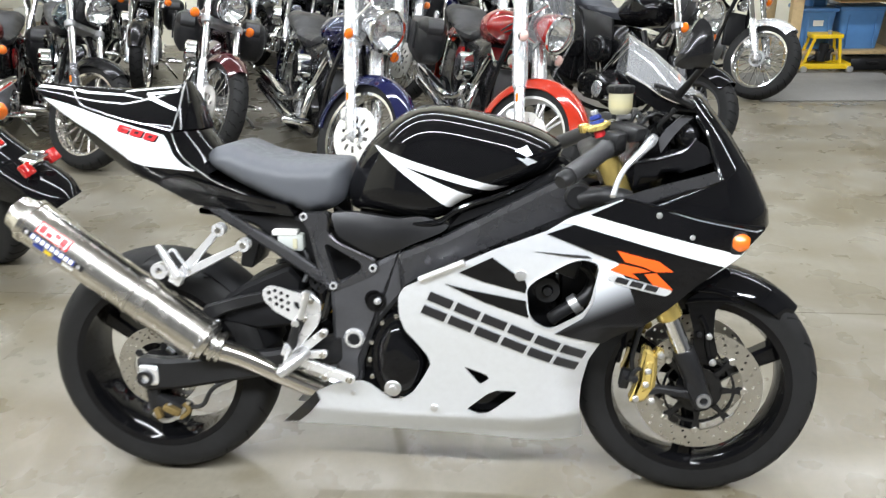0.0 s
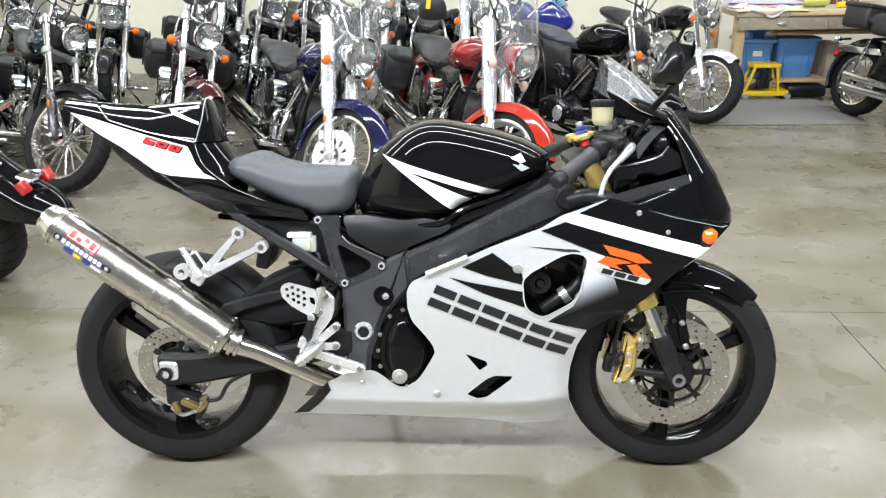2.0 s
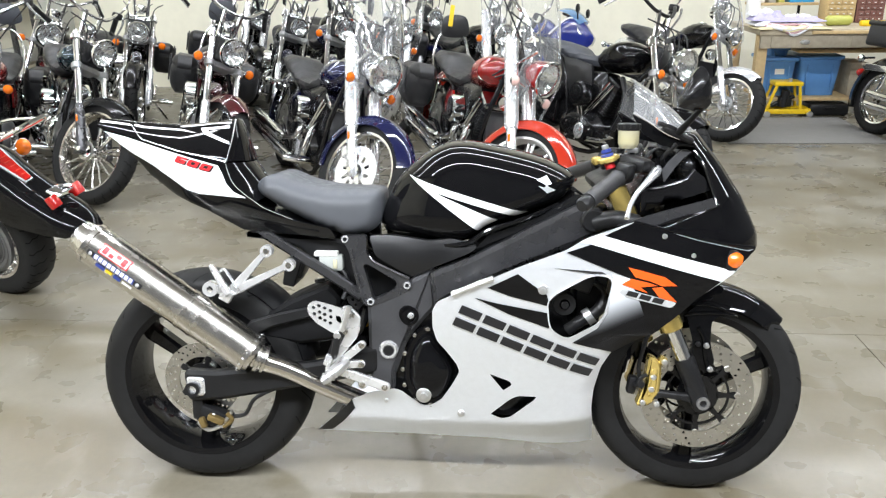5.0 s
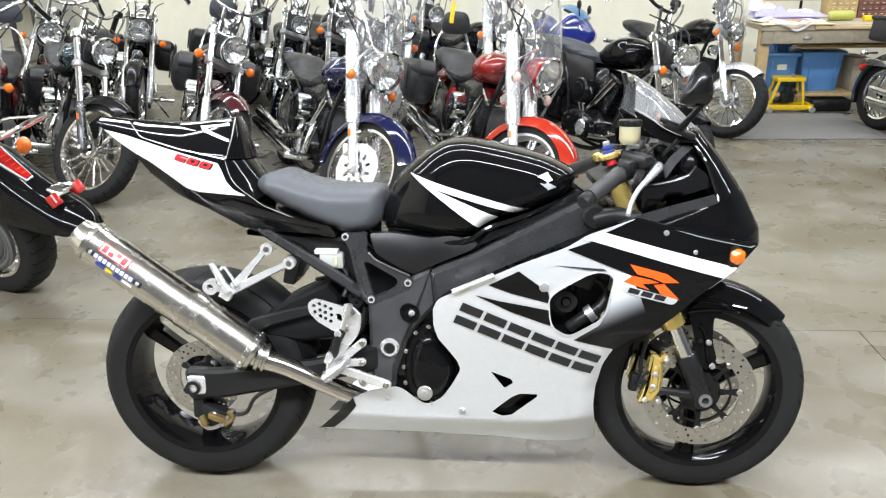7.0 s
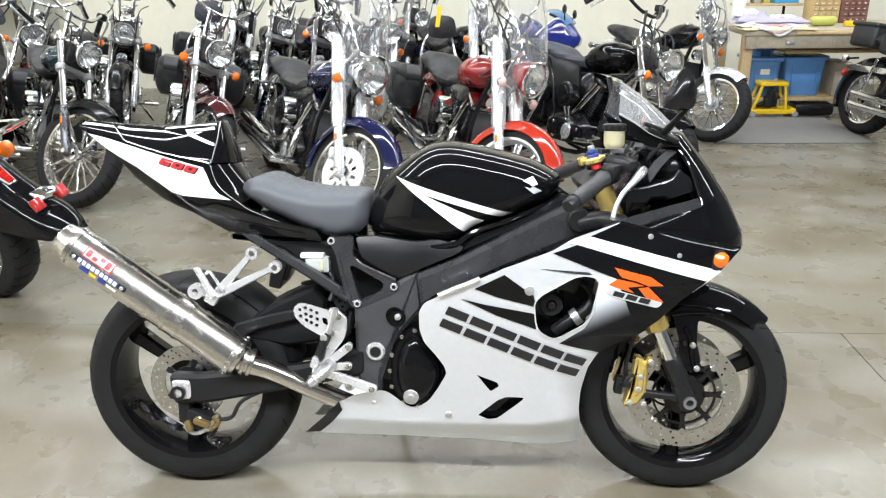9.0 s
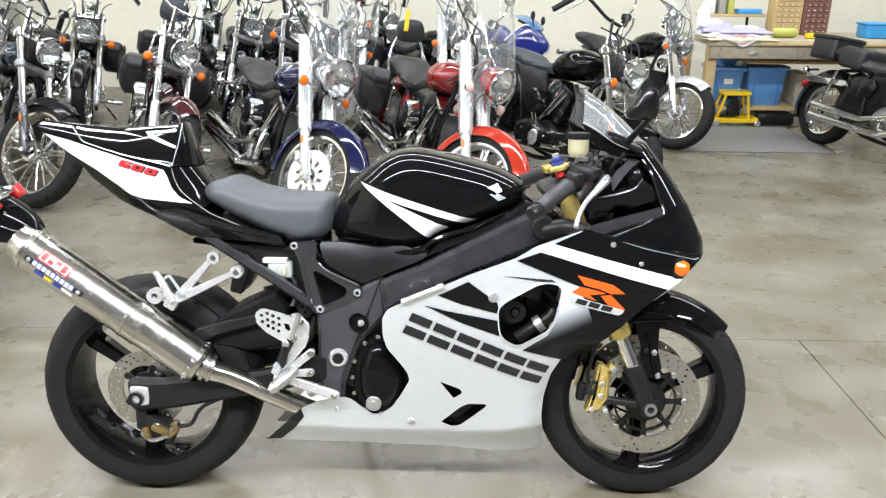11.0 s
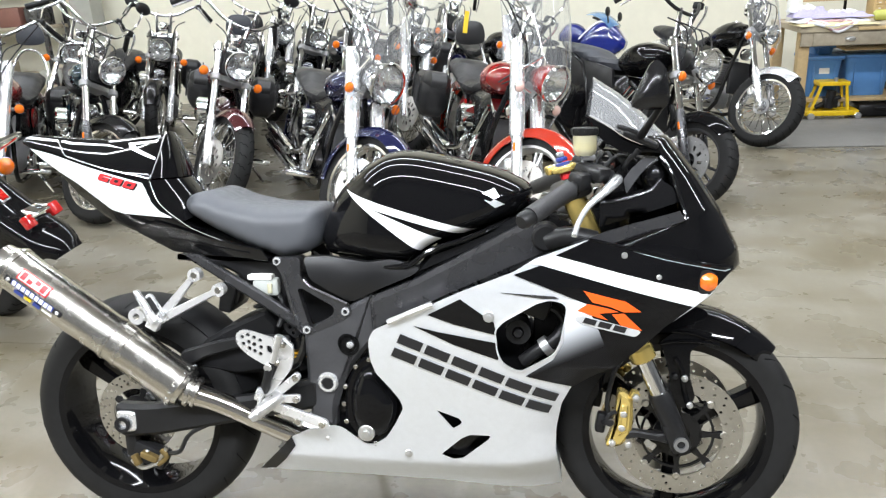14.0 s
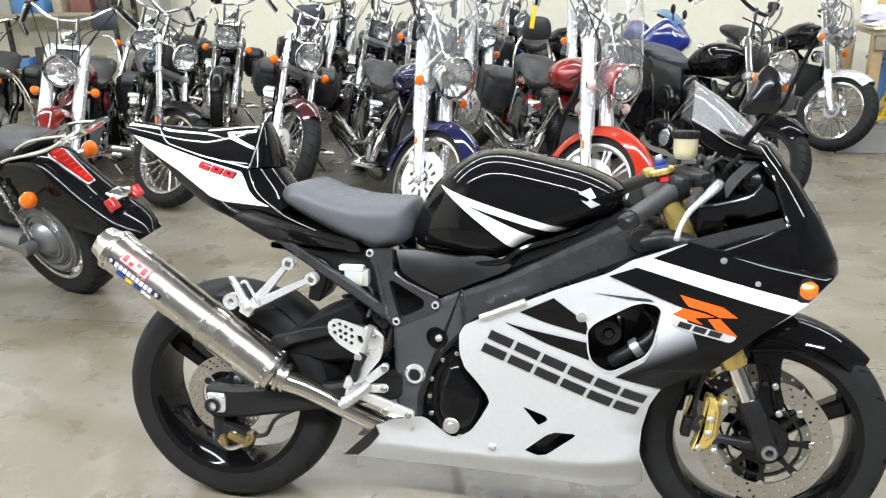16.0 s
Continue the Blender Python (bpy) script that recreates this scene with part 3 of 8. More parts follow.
def sport_wheel(root, name, x, r, half, disc_r, rear=False):
    g = Geo()
    rim = r - (0.087 if rear else 0.076)
    # barrel with lips, hub and three spokes
    lathe(g, [(rim + .006, -half * .82), (rim + .010, -half * .74), (rim - .004, -half * .62), (rim - .008, -half * .3), (rim - .008, half * .3), (rim - .004, half * .62), (rim + .010, half * .74), (rim + .006, half * .82),
              (rim - .012, half * .80), (rim - .014, half * .6), (rim - .019, half * .25), (rim - .019, -half * .25), (rim - .014, -half * .6), (rim - .012, -half * .80)], 72, closed=True)
    wheel = part(name, g, BLACK, root, "black three-spoke cast wheel", m=pose(x, 0, r))
    g = Geo()
    lathe(g, [(0.02, -0.06), (.042, -.06), (.048, -.03), (.048, .03), (.042, .06), (.02, .06)], 32, closed=True)
    part("hub", g, ENGINE, wheel)
    for k in range(3):
        g = Geo()
        a = radians(-95 + 120 * k) if not rear else radians(25 + 120 * k)
        m = pose(0, 0, 0, 0, -math.degrees(a), 0)
        prism(g, rounded([(.035, -.03), (.10, -.018), (rim - .014, -.024), (rim - .010, .024), (.10, .018), (.035, .03)], .01), -.024, .024, .008, m)
        part("spoke", g, BLACK, wheel)
    g = Geo()
    prof = []
    for i in range(25):
        a = math.pi * i / 24
        prof.append((rim + .006 + (r - rim - .006) * math.sin(a) ** .62, -half * math.cos(a) * (0.82 + .18 * math.sin(a))))
    prof += [(rim + .002, half * .6), (rim + .002, -half * .6)]
    lathe(g, prof, 96, closed=True)
    tyre = part("tyre", g, RUBBER, wheel, "worn black road tyre")
    # slanting tread grooves, as thin raised rubber edges, darkened to give the grooves' shade
    g = Geo()
    for k in range(22):
        a0 = 2 * math.pi * k / 22
        for s in (-1, 1):
            pts = []
            for j in range(6):
                q = math.pi / 2 + s * (.12 + .85 * j / 5)
                y, rr = -half * math.cos(q) * (.82 + .18 * math.sin(q)), rim + .006 + (r - rim - .006) * math.sin(q) ** .62 - .0022
                a = a0 + (.16 if s > 0 else .3) + .035 * j
                pts.append((rr * math.cos(a), y, rr * math.sin(a)))
            tube(g, pts, .0027, 5)
    tagged(part("tread_groove", g, GROOVE_SHADE, tyre), kind="stuff")
    sides = ((-1, .012),) if rear else ((-1, .062), (1, .062))
    for s, off in sides:
        off = .075 if rear else off
        g = Geo()
        inner, hubr = disc_r * (.70 if not rear else .62), .05 if rear else .058
        outline = [(disc_r * math.cos(2 * math.pi * i / 72), disc_r * math.sin(2 * math.pi * i / 72)) for i in range(72)]
        holes = [[(inner * math.cos(2 * math.pi * i / 48), inner * math.sin(2 * math.pi * i / 48)) for i in range(48)]]
        count = 24
        for k in range(count):
            for q, dr in enumerate((.75, .85, .94)):
                a, rr = 2 * math.pi * (k + q * .33) / count, disc_r * dr
                holes.append([(rr * math.cos(a) + .0042 * math.cos(2 * math.pi * i / 6), rr * math.sin(a) + .0042 * math.sin(2 * math.pi * i / 6)) for i in range(6)])
        co, tris, rings, _ = filled(outline, holes, .03)
        n = len(co)
        faces = tris + [tuple(i + n for i in reversed(t)) for t in tris]
        for ring in rings:
            faces += [(a, b, b + n, a + n) for a, b in zip(ring, ring[1:] + ring[:1])]
        g.add([(u, s * off - .0025, v) for u, v in co] + [(u, s * off + .0025, v) for u, v in co], faces)
        rotor = part("brake_disc", g, DISCM, wheel, "drilled steel brake disc")
        g = Geo()
        lathe(g, [(.03, s * off - .004), (hubr, s * off - .004), (hubr, s * off + .004), (.03, s * off + .004)], 32, closed=True)
        part("disc_carrier", g, ENGINE if not rear else SATIN, rotor)
        if not rear:
            g = Geo()
            lathe(g, [(.083, s * off - .003), (.089, s * off - .003), (.089, s * off + .003), (.083, s * off + .003)], 40, closed=True)
            part("carrier_ring", g, ENGINE, rotor)
        for k in range(8 if not rear else 5):
            a = 2 * math.pi * k / (8 if not rear else 5)
            g = Geo()
            prism(g, rounded([(hubr - .008, -.010), (hubr + .4 * (inner - hubr), -.0055), (inner - .008, -.010), (inner + .005, -.008), (inner + .005, .008), (inner - .008, .010), (hubr + .4 * (inner - hubr), .0055), (hubr - .008, .010)], .003), s * off - .004, s * off + .004, .001, pose(0, 0, 0, 0, -math.degrees(a), 0))
            part("carrier_arm", g, ENGINE if not rear else SATIN, rotor)
        if not rear:
            for k in range(8):
                g = Geo()
                a = 2 * math.pi * k / 8
                c = (inner * math.cos(a), s * (off - .004), inner * math.sin(a))
                disc(g, c, (c[0], s * (off + .0045), c[2]), .010, 14)
                lathe(g, [(.003, 0), (.0075, 0), (.0075, .003), (.003, .003)], 12, axis_to((c[0], s * (off + .004), c[2]), (c[0], s * (off + .1), c[2])), closed=True)
                part("disc_button", g, DISCM, rotor)
    return wheel


def mark_bars(root, surf, corner, along, up, count, mat, name, fill=.8, label="", off=.0035, split=False):
    """A row of slanted blocks that stands in for a maker's mark."""
    a, b, c = Vector(corner), Vector(along), Vector(up)
    for k in range(count):
        p, d = a + b * (k / count), b * (fill / count)
        for lo, hi in ((0, .38), (.62, 1)) if split else ((0, 1),):
            g = Geo()
            sheet(g, [p + c * lo, p + d + c * lo, p + d + c * hi, p + c * hi], surf, off, .003, step=.013)
            part(name, g, mat, root, label)


def sport_motorcycle():
    root = new("sport_motorcycle")
    tagged(root, "black and silver sports motorcycle leaning on its side stand", "motorcycle")
    sport_wheel(root, "front_wheel", .712, .30, .062, .156)
    sport_wheel(root, "rear_wheel", -.698, .315, .092, .112, rear=True)

    # fairing sides with the two lower slots and the large vent
    side_line = [(-.366, .166), (-.248, .288), (-.198, .316), (-.126, .332), (-.107, .326), (-.072, .297), (-.049, .282), (-.026, .284), (.003, .305), (.029, .346), (.053, .393), (.046, .418),
                 (.024, .451), (-.005, .488), (-.016, .526), (-.016, .575), (-.002, .6), (.039, .619), (.203, .694), (.325, .741), (.373, .771), (.489, .812), (.544, .799), (.65, .767),
                 (.785, .735), (.806, .742), (.786, .722), (.754, .682), (.72, .658), (.654, .613), (.594, .564), (.541, .524), (.486, .488), (.455, .459), (.431, .406), (.419, .331),
                 (.417, .267), (.427, .195), (.434, .128), (.136, .161), (-.074, .169)]
    vent = rounded([(.282, .603), (.30, .624), (.376, .669), (.403, .677), (.431, .672), (.441, .659), (.426, .574), (.41, .545), (.343, .504), (.326, .504), (.296, .523), (.287, .548)], .012)
    slot = rounded([(.136, .259), (.19, .31), (.212, .321), (.261, .32), (.258, .31), (.191, .25), (.167, .245)], .006)
    notch = rounded([(.133, .39), (.189, .367), (.194, .354), (.171, .337)], .005)
    for side in (-1, 1):
        g = Geo()
        sheet(g, rounded(side_line, .008, 2), flank, 0, .004, (vent, slot, notch), .015, side)
        panel = part("side_fairing", g, SILVER, root, "silver side fairing with a bare vent")
        blocks = [("stripe", [(.356, .761), (.384, .773), (.417, .778), (.751, .685), (.716, .659), (.387, .757)], WHITE, "white stripe", .0012),
                  ("upper_paint", [(.417, .778), (.489, .811), (.544, .798), (.65, .766), (.785, .734), (.804, .74), (.786, .722), (.751, .685)], BLACK, "gloss black paint", .0012),
                  ("middle_paint", [(.325, .735), (.384, .756), (.716, .659), (.654, .613), (.599, .560), (.546, .517), (.512, .607), (.484, .67)], BLACK, "gloss black paint", .0012),
                  ("faded_paint", [(.444, .677), (.484, .67), (.512, .607), (.546, .517), (.489, .481), (.457, .457), (.349, .489), (.411, .533), (.433, .574)], FADE, "silver paint fading to black", .0012),
                  ("flash", [(.128, .640), (.204, .678), (.279, .622), (.285, .592), (.186, .618)], BLACK, "black flash", .0012),
                  ("flash", [(.095, .612), (.15, .598), (.287, .572), (.287, .53), (.186, .567)], BLACK, "black flash", .0012),
                  ("flash", [(.297, .694), (.415, .686), (.425, .680), (.389, .681)], FRAME, "grey flash", .0012)]
        for nm, line, mat, lab, off in blocks:
            g = Geo()
            sheet(g, line, flank, off + .0015, .002, (), .013, side)
            part(nm, g, mat, panel, lab)
        # Dark sheet laid on the silver tip in place of its shadowed inside.
        g = Geo()
        sheet(g, [(-.366, .166), (-.31, .225), (-.250, .287), (-.243, .262), (-.278, .215), (-.320, .172)], flank, .0028, .002, (), .013, side)
        part("tip_dark_sheet", g, ENGINE, panel, "dark sheet on the rear tip of the belly panel, for its shadowed inside")
        g = Geo()
        rim_out = [((x - .363) * 1.045 + .363, (z - .59) * 1.04 + .59) for x, z in vent]
        sheet(g, rim_out, flank, .003, .006, (vent,), .03, side)
        part("vent_rim", g, SILVER, panel)
        for x, z, rad in ((.268, .637, .013), (.056, .261, .010), (-.151, .293, .006), (.565, .778, .007), (.639, .729, .006)):
            w = flank(x, z)
            pins(panel, "fairing_bolt", ALU, [(x, z)], side * (w - .002), side * (w + .006), rad)
        # maker's marks as plain shapes
        if side == -1:
            mark_bars(panel, flank, (.036, .537), (.372, -.160), (.026, .055), 6, DECAL, "side_mark", fill=.86, split=True)
            orange = [[(.478, .700), (.57, .675), (.603, .651), (.565, .651), (.535, .664), (.497, .674)], [(.465, .655), (.487, .67), (.53, .660), (.553, .652), (.512, .648), (.53, .633), (.503, .641)], [(.54, .646), (.566, .648), (.606, .607), (.56, .620)]]
            for line in orange:
                g = Geo()
                sheet(g, line, flank, .0046, .002, (), .015, side)
                part("orange_mark", g, ORANGE, panel, "orange angular mark")
            g = Geo()
            sheet(g, rounded([(.457, .637), (.472, .645), (.606, .606), (.592, .592), (.476, .622)], .008), flank, .0042, .002, (), .015, side)
            part("mark_plate", g, SILVER, panel)
            mark_bars(panel, flank, (.476, .627), (.098, -.026), (.006, .012), 3, DECAL, "small_mark", off=.0062)
            g = Geo()
            tube(g, [(.036, -flank(.036, .622) - .004, .621), (.142, -flank(.142, .667) - .004, .667)], .008, 8)
            part("spar_edge", g, ALU, panel, "bare aluminium edge strip")

    # belly between the sides, engine mass and a dark filler behind the vent
    g = Geo()
    prism(g, [(-.16, .25), (.30, .22), (.37, .46), (.33, .74), (.0, .68), (-.17, .55)], -.105, .105, .02)
    engine = part("engine", g, ENGINE, root, "black inline engine behind the fairing")
    g = Geo()
    prism(g, rounded([(-.33, .185), (.33, .165), (.35, .225), (-.24, .235)], .02), -.07, .07, .01)
    part("belly_pan", g, SATIN, root)
    g = Geo()
    disc(g, (.33, -.115, .58), (.33, -.16, .58), .03, 20)
    disc(g, (.33, -.16, .58), (.33, -.172, .58), .011, 8)
    tube(g, [(.34, -.145, .505), (.37, -.15, .530), (.42, -.15, .565), (.44, -.13, .60)], .016, 12, 4)
    tube(g, [(.30, -.13, .66), (.42, -.14, .63), (.44, -.13, .55)], .008, 8, 4)
    rbox(g, .07, .05, .05, pose(.37, -.13, .64, 0, 20, 0), .008)
    part("coolant_hose", g, SATIN, engine)
    g = Geo()
    lathe(g, [(.021, -.01), (.023, -.01), (.023, .01), (.021, .01)], 16, axis_to((.395, -.151, .547), (.43, -.15, .572)), closed=True)
    part("hose_clamp", g, ALU, engine)
    # Dark block added to stop light coming through the vent.
    g = Geo()
    prism(g, [(.365, .46), (.425, .50), (.465, .70), (.365, .745)], -.10, .10, .006)
    part("vent_blocker", g, MATT, engine, "dark block added behind the vent to shut out light")
    # clutch cover
    cover = rounded([(-.102, .428), (-.071, .492), (-.032, .513), (.029, .438), (.051, .382), (.02, .308), (-.027, .277), (-.073, .29), (-.104, .338)], .03, 4)
    g = Geo()
    prism(g, cover, -.10, -.138, .006)
    dome(g, [((x + .02) * .93 - .016, (z - .39) * .94 + .39) for x, z in cover], (-.024, .392), lambda x, z: .170, 3.2, .16, 20)
    clutch = part("clutch_cover", g, BLACK, engine, "gloss black clutch cover")
    pins(clutch, "cover_bolt", STEEL, [(-.098, .43), (-.07, .482), (-.035, .5), (-.1, .34), (-.07, .295), (-.028, .283), (.015, .31), (-.104, .385)], -.134, -.147, .0065)
    g = Geo()
    disc(g, (-.045, -.15, .319), (-.045, -.168, .319), .021, 20)
    disc(g, (-.045, -.168, .319), (-.045, -.176, .319), .011, 6)
    part("oil_cap", g, ALU, clutch)

    # frame
    for side in (-1, 1):
        g = Geo()
        prism(g, rounded([(.408, .825), (.50, .805), (.381, .756), (.331, .726), (.205, .677), (.034, .601), (-.016, .567), (-.027, .659), (.09, .706), (.207, .767), (.322, .826), (.36, .845)], .012), side * .10, side * .165, .012)
        spar = part("frame_spar", g, FRAME, root, "dark grey alloy frame spar")
        g = Geo()
        disc(g, (.395, side * .12, .808), (.395, side * .188, .808), .032, 20, .006)
        tube(g, [(.40, side * .17, .80), (.45, side * .185, .812), (.505, side * .18, .80)], .024, 12, 4)
        part("spar_boss", g, SATIN, spar)
        g = Geo()
        prism(g, rounded([(-.022, .668), (-.012, .561), (-.041, .529), (-.08, .481), (-.108, .432), (-.128, .383), (-.129, .317), (-.192, .332), (-.198, .398), (-.200, .570), (-.14, .596), (-.070, .640)], .012), side * .09, side * .138, .01)
        plate = part("pivot_plate", g, PIVOT, root, "dark grey alloy pivot plate")
        g = Geo()
        lathe(g, [(.013, 0), (.026, 0), (.027, .006), (.022, .012), (.016, .012), (.013, .004)], 24, axis_to((-.143, side * .136, .439), (-.143, side * .2, .439)), closed=True)
        nut = part("pivot_nut", g, BRIGHT, plate)
        g = Geo()
        disc(g, (-.143, side * .136, .439), (-.143, side * .150, .439), .015, 6)
        part("nut_core", g, SATIN, nut)
        # Black disc on the plate stands in for the dark of a hole.
        g = Geo()
        disc(g, (-.09, side * .13, .541), (-.09, side * .142, .541), .024, 20)
        lathe(g, [(.019, 0), (.026, 0), (.026, .006), (.019, .006)], 20, axis_to((-.085, side * .136, .536), (-.085, side * .2, .536)), closed=True)
        disc(g, (-.085, side * .13, .536), (-.085, side * .148, .536), .012, 6)
        part("recess_dark_disc", g, BLACK, plate)
        g = Geo()
        disc(g, (-.080, side * .140, .539), (-.080, side * .152, .539), .009, 12)
        disc(g, (-.080, side * .150, .539), (-.080, side * .156, .539), .0055, 6)
        part("recess_bolt", g, BRIGHT, plate)
        # subframe and its triangle
        g = Geo()
        prism(g, rounded([(-.508, .761), (-.466, .760), (-.300, .658), (-.222, .607), (-.205, .585), (-.198, .561), (-.215, .566), (-.34, .650), (-.488, .745)], .006), side * .108, side * .128, .004)
        pierced(g, rounded([(-.271, .754), (-.198, .756), (-.200, .708), (-.181, .678), (-.081, .633), (-.073, .620), (-.084, .606), (-.193, .557), (-.209, .567), (-.226, .612), (-.247, .713)], .010), [rounded([(-.209, .676), (-.198, .679), (-.118, .632), (-.120, .614), (-.173, .579), (-.184, .583)], .008)], side * .116, side * .140, .02)
        sub = part("subframe", g, FRAME, root, "dark grey rear subframe")
        g = Geo()
        tube(g, [(x, side * .140, z) for x, z in ((-.193, .700), (-.176, .682), (-.13, .660), (-.085, .640))], .0045, 6, 3)
        tube(g, [(x, side * .140, z) for x, z in ((-.24, .72), (-.222, .63), (-.203, .575))], .004, 6, 3)
        part("subframe_edge", g, FRAME, sub)
        for x, z in ((-.090, .621), (-.190, .574), (-.256, .746)):
            g = Geo()
            lathe(g, [(.0055, 0), (.0105, 0), (.0105, .004), (.009, .006), (.0055, .006)], 18, axis_to((x, side * .139, z), (x, side * .3, z)), closed=True)
            bolt = part("subframe_bolt", g, BRIGHT, sub)
            g = Geo()
            disc(g, (x, side * .136, z), (x, side * .1415, z), .006, 6)
            part("bolt_socket", g, SATIN, bolt)
        # Dark plate added so that the subframe's opening looks shaded inside.
        g = Geo()
        prism(g, rounded([(-.235, .735), (-.19, .70), (-.08, .645), (-.10, .60), (-.19, .57), (-.225, .62)], .01), side * .055, side * .085, .004)
        part("subframe_dark_plate", g, MATT, root, "dark plate added behind the subframe for its shaded opening")
        # airbox side cover
        g = Geo()
        line = [(-.192, .755), (-.135, .757), (-.03, .743), (.03, .75), (.10, .731), (.082, .714), (0, .68), (-.069, .646), (-.084, .645), (-.174, .702)]
        sheet(g, rounded(line, .012), lambda x, z: .146 - .6 * (z - .70) ** 2 * 8, 0, .02, (), .02, side)
        part("side_cover", g, SATIN, root, "matt grey side cover below the tank")

    # tank, broad at the top and drawn in at the knees
    tank_line = [(-.165, .82), (-.126, .897), (-.072, .951), (-.026, .983), (.027, 1.001), (.102, .998), (.251, .963), (.325, .933), (.36, .905), (.349, .868), (.305, .838), (.178, .791), (.117, .768), (.079, .736), (.025, .728), (-.14, .742), (-.172, .774)]

    tank_loop, tank_mid = [tuple(p) for p in spline(tank_line, 5, True)], (.10, .865)

    def tank_w(x, z):
        return .168 - .055 / (1 + math.exp((x + .06) / .035)) - .16 * max(0, x - .08) ** 1.5

    g = Geo()
    dome(g, tank_loop, tank_mid, tank_w, 5.5, .5, 24)
    tank = part("fuel_tank", g, BLACK, root, "gloss black fuel tank", angle=80)

    def tank_skin(x, z):
        return tank_w(x, z) * (1 - spread(tank_loop, tank_mid, x, z) ** 5.5) ** .5

    for side in (-1, 1):
        for line in ([(-.086, .915), (.236, .817), (.2, .81), (.081, .846), (-.018, .876)], [(-.086, .915), (-.018, .876), (.151, .802), (.101, .772)]):
            g = Geo()
            sheet(g, line, tank_skin, .0028, .004, (), .007, side)
            part("tank_flash", g, WHITE, tank, "white flash")
        for line in ([(.25, .908), (.277, .919), (.290, .898), (.276, .893), (.268, .899)], [(.255, .893), (.270, .888), (.277, .893), (.301, .880), (.279, .873)]):
            g = Geo()
            sheet(g, line, tank_skin, .004, .006, (), .006, side)
            part("tank_mark", g, SILVER, tank, "silver angular badge")
    g = Geo()
    lathe(g, [(0, .004), (.03, .004), (.036, .0), (.036, -.03)], 28, pose(.17, 0, .972, 78, 0, 0))
    part("filler_cap", g, SATIN, tank)

    for side in (-1, 1):
        g = Geo()
        tube(g, [(x, side * y, z) for x, y, z in ((-.13, .098, .742), (-.02, .128, .731), (.03, .138, .731), (.075, .142, .739), (.112, .143, .765), (.15, .143, .782), (.20, .141, .797), (.26, .130, .820), (.31, .112, .842))], [.005, .006, .007, .007, .007, .007, .006, .006, .004], 8, 4)
        part("tank_lip", g, BLACK, tank, "gloss black lower rim of the tank")
    # Black filler added to close the light gap under the tank.
    for side in (-1, 1):
        g = Geo()
        prism(g, rounded([(.06, .70), (.12, .765), (.20, .795), (.31, .84), (.36, .87), (.40, .84), (.33, .81), (.20, .755), (.09, .70)], .01), side * .06, side * .128, .01)
        part("tank_gap_filler", g, ENGINE, root, "black filler added to close the gap under the tank edge")

    # seat and tail
    g = Geo()
    seat_line = [(-.506, .884), (-.492, .903), (-.468, .913), (-.437, .911), (-.385, .887), (-.308, .871), (-.247, .868), (-.171, .868), (-.165, .839), (-.167, .785), (-.188, .759), (-.235, .746), (-.266, .749), (-.343, .776), (-.449, .83), (-.496, .86)]
    puff(g, rounded(seat_line, .02, 3), lambda x, z: .128 - .022 * max(0, (x + .33) / .17) ** 2, .034, .70, .012, relax=3)
    part("rider_seat", g, SEAT, root, "smooth grey vinyl rider's seat")

    def run(x, table):
        return float(np.interp(x, [q[0] for q in table], [q[1] for q in table]))

    seam_line = [(-.966, 1.046), (-.94, 1.032), (-.876, 1.017), (-.811, 1.001), (-.723, .978), (-.639, .961), (-.579, .948), (-.574, .922), (-.562, .892), (-.538, .867), (-.506, .844), (-.476, .824), (-.40, .794), (-.285, .75)]
    low_line = [(-.966, 1.040), (-.954, 1.034), (-.935, 1.016), (-.897, .983), (-.844, .940), (-.819, .907), (-.741, .853), (-.641, .81), (-.595, .788), (-.557, .760), (-.402, .750), (-.285, .742)]
    ridge_line = [(-.972, 1.060), (-.88, 1.051), (-.73, 1.043), (-.65, 1.048), (-.57, 1.058)]
    fold_line = [(-.944, 1.03), (-.861, .985), (-.798, .957), (-.738, .922), (-.70, .897), (-.66, .885), (-.58, .868), (-.50, .838), (-.285, .75)]

    def tail_half(x):
        return .036 + .106 / (1 + math.exp(-(x + .80) / .075)) - .016 / (1 + math.exp(-(x + .68) / .04))

    def tail_skin(x, z):
        """The lower cowl: upright above its fold, drawn under below it."""
        d = max(0, run(x, fold_line) - z)
        return tail_half(x) - .42 * d - .8 * d * d

    def hump_skin(x, z):
        """The seat hump: its sides lean in to a narrow ridge."""
        f = min(1, max(0, (z - run(x, seam_line)) / max(.004, run(x, ridge_line) - run(x, seam_line))))
        return tail_half(x) * (1 - .80 * f ** 1.5)

    g = Geo()
    stations = sorted([-.966 + .68 * i / 60 for i in range(61)] + [-.581, -.577, -.574, -.570, -.566, -.562, -.557])
    verts, across = [], 15
    for x in stations:
        lo, hi = run(x, low_line), max(run(x, seam_line), run(x, low_line) + .008)
        lip = min(.005, (hi - lo) * .3)
        ring = [(0, lo + .008), (max(.004, tail_skin(x, lo)) * .75, lo + .004), (max(.004, tail_skin(x, lo)) - .002, lo)]
        ring += [(max(.005, tail_skin(x, q)), q) for q in (lo + lip * .5 + (hi - lo - lip) * k / across for k in range(across + 1))]
        ring += [(tail_half(x) - lip * .8, hi), (tail_half(x) * .6, hi - .004), (0, hi - .004)]
        verts.append([(x, -y, z) for y, z in ring] + [(x, y, z) for y, z in reversed(ring[1:-1])])
    n = len(verts[0])
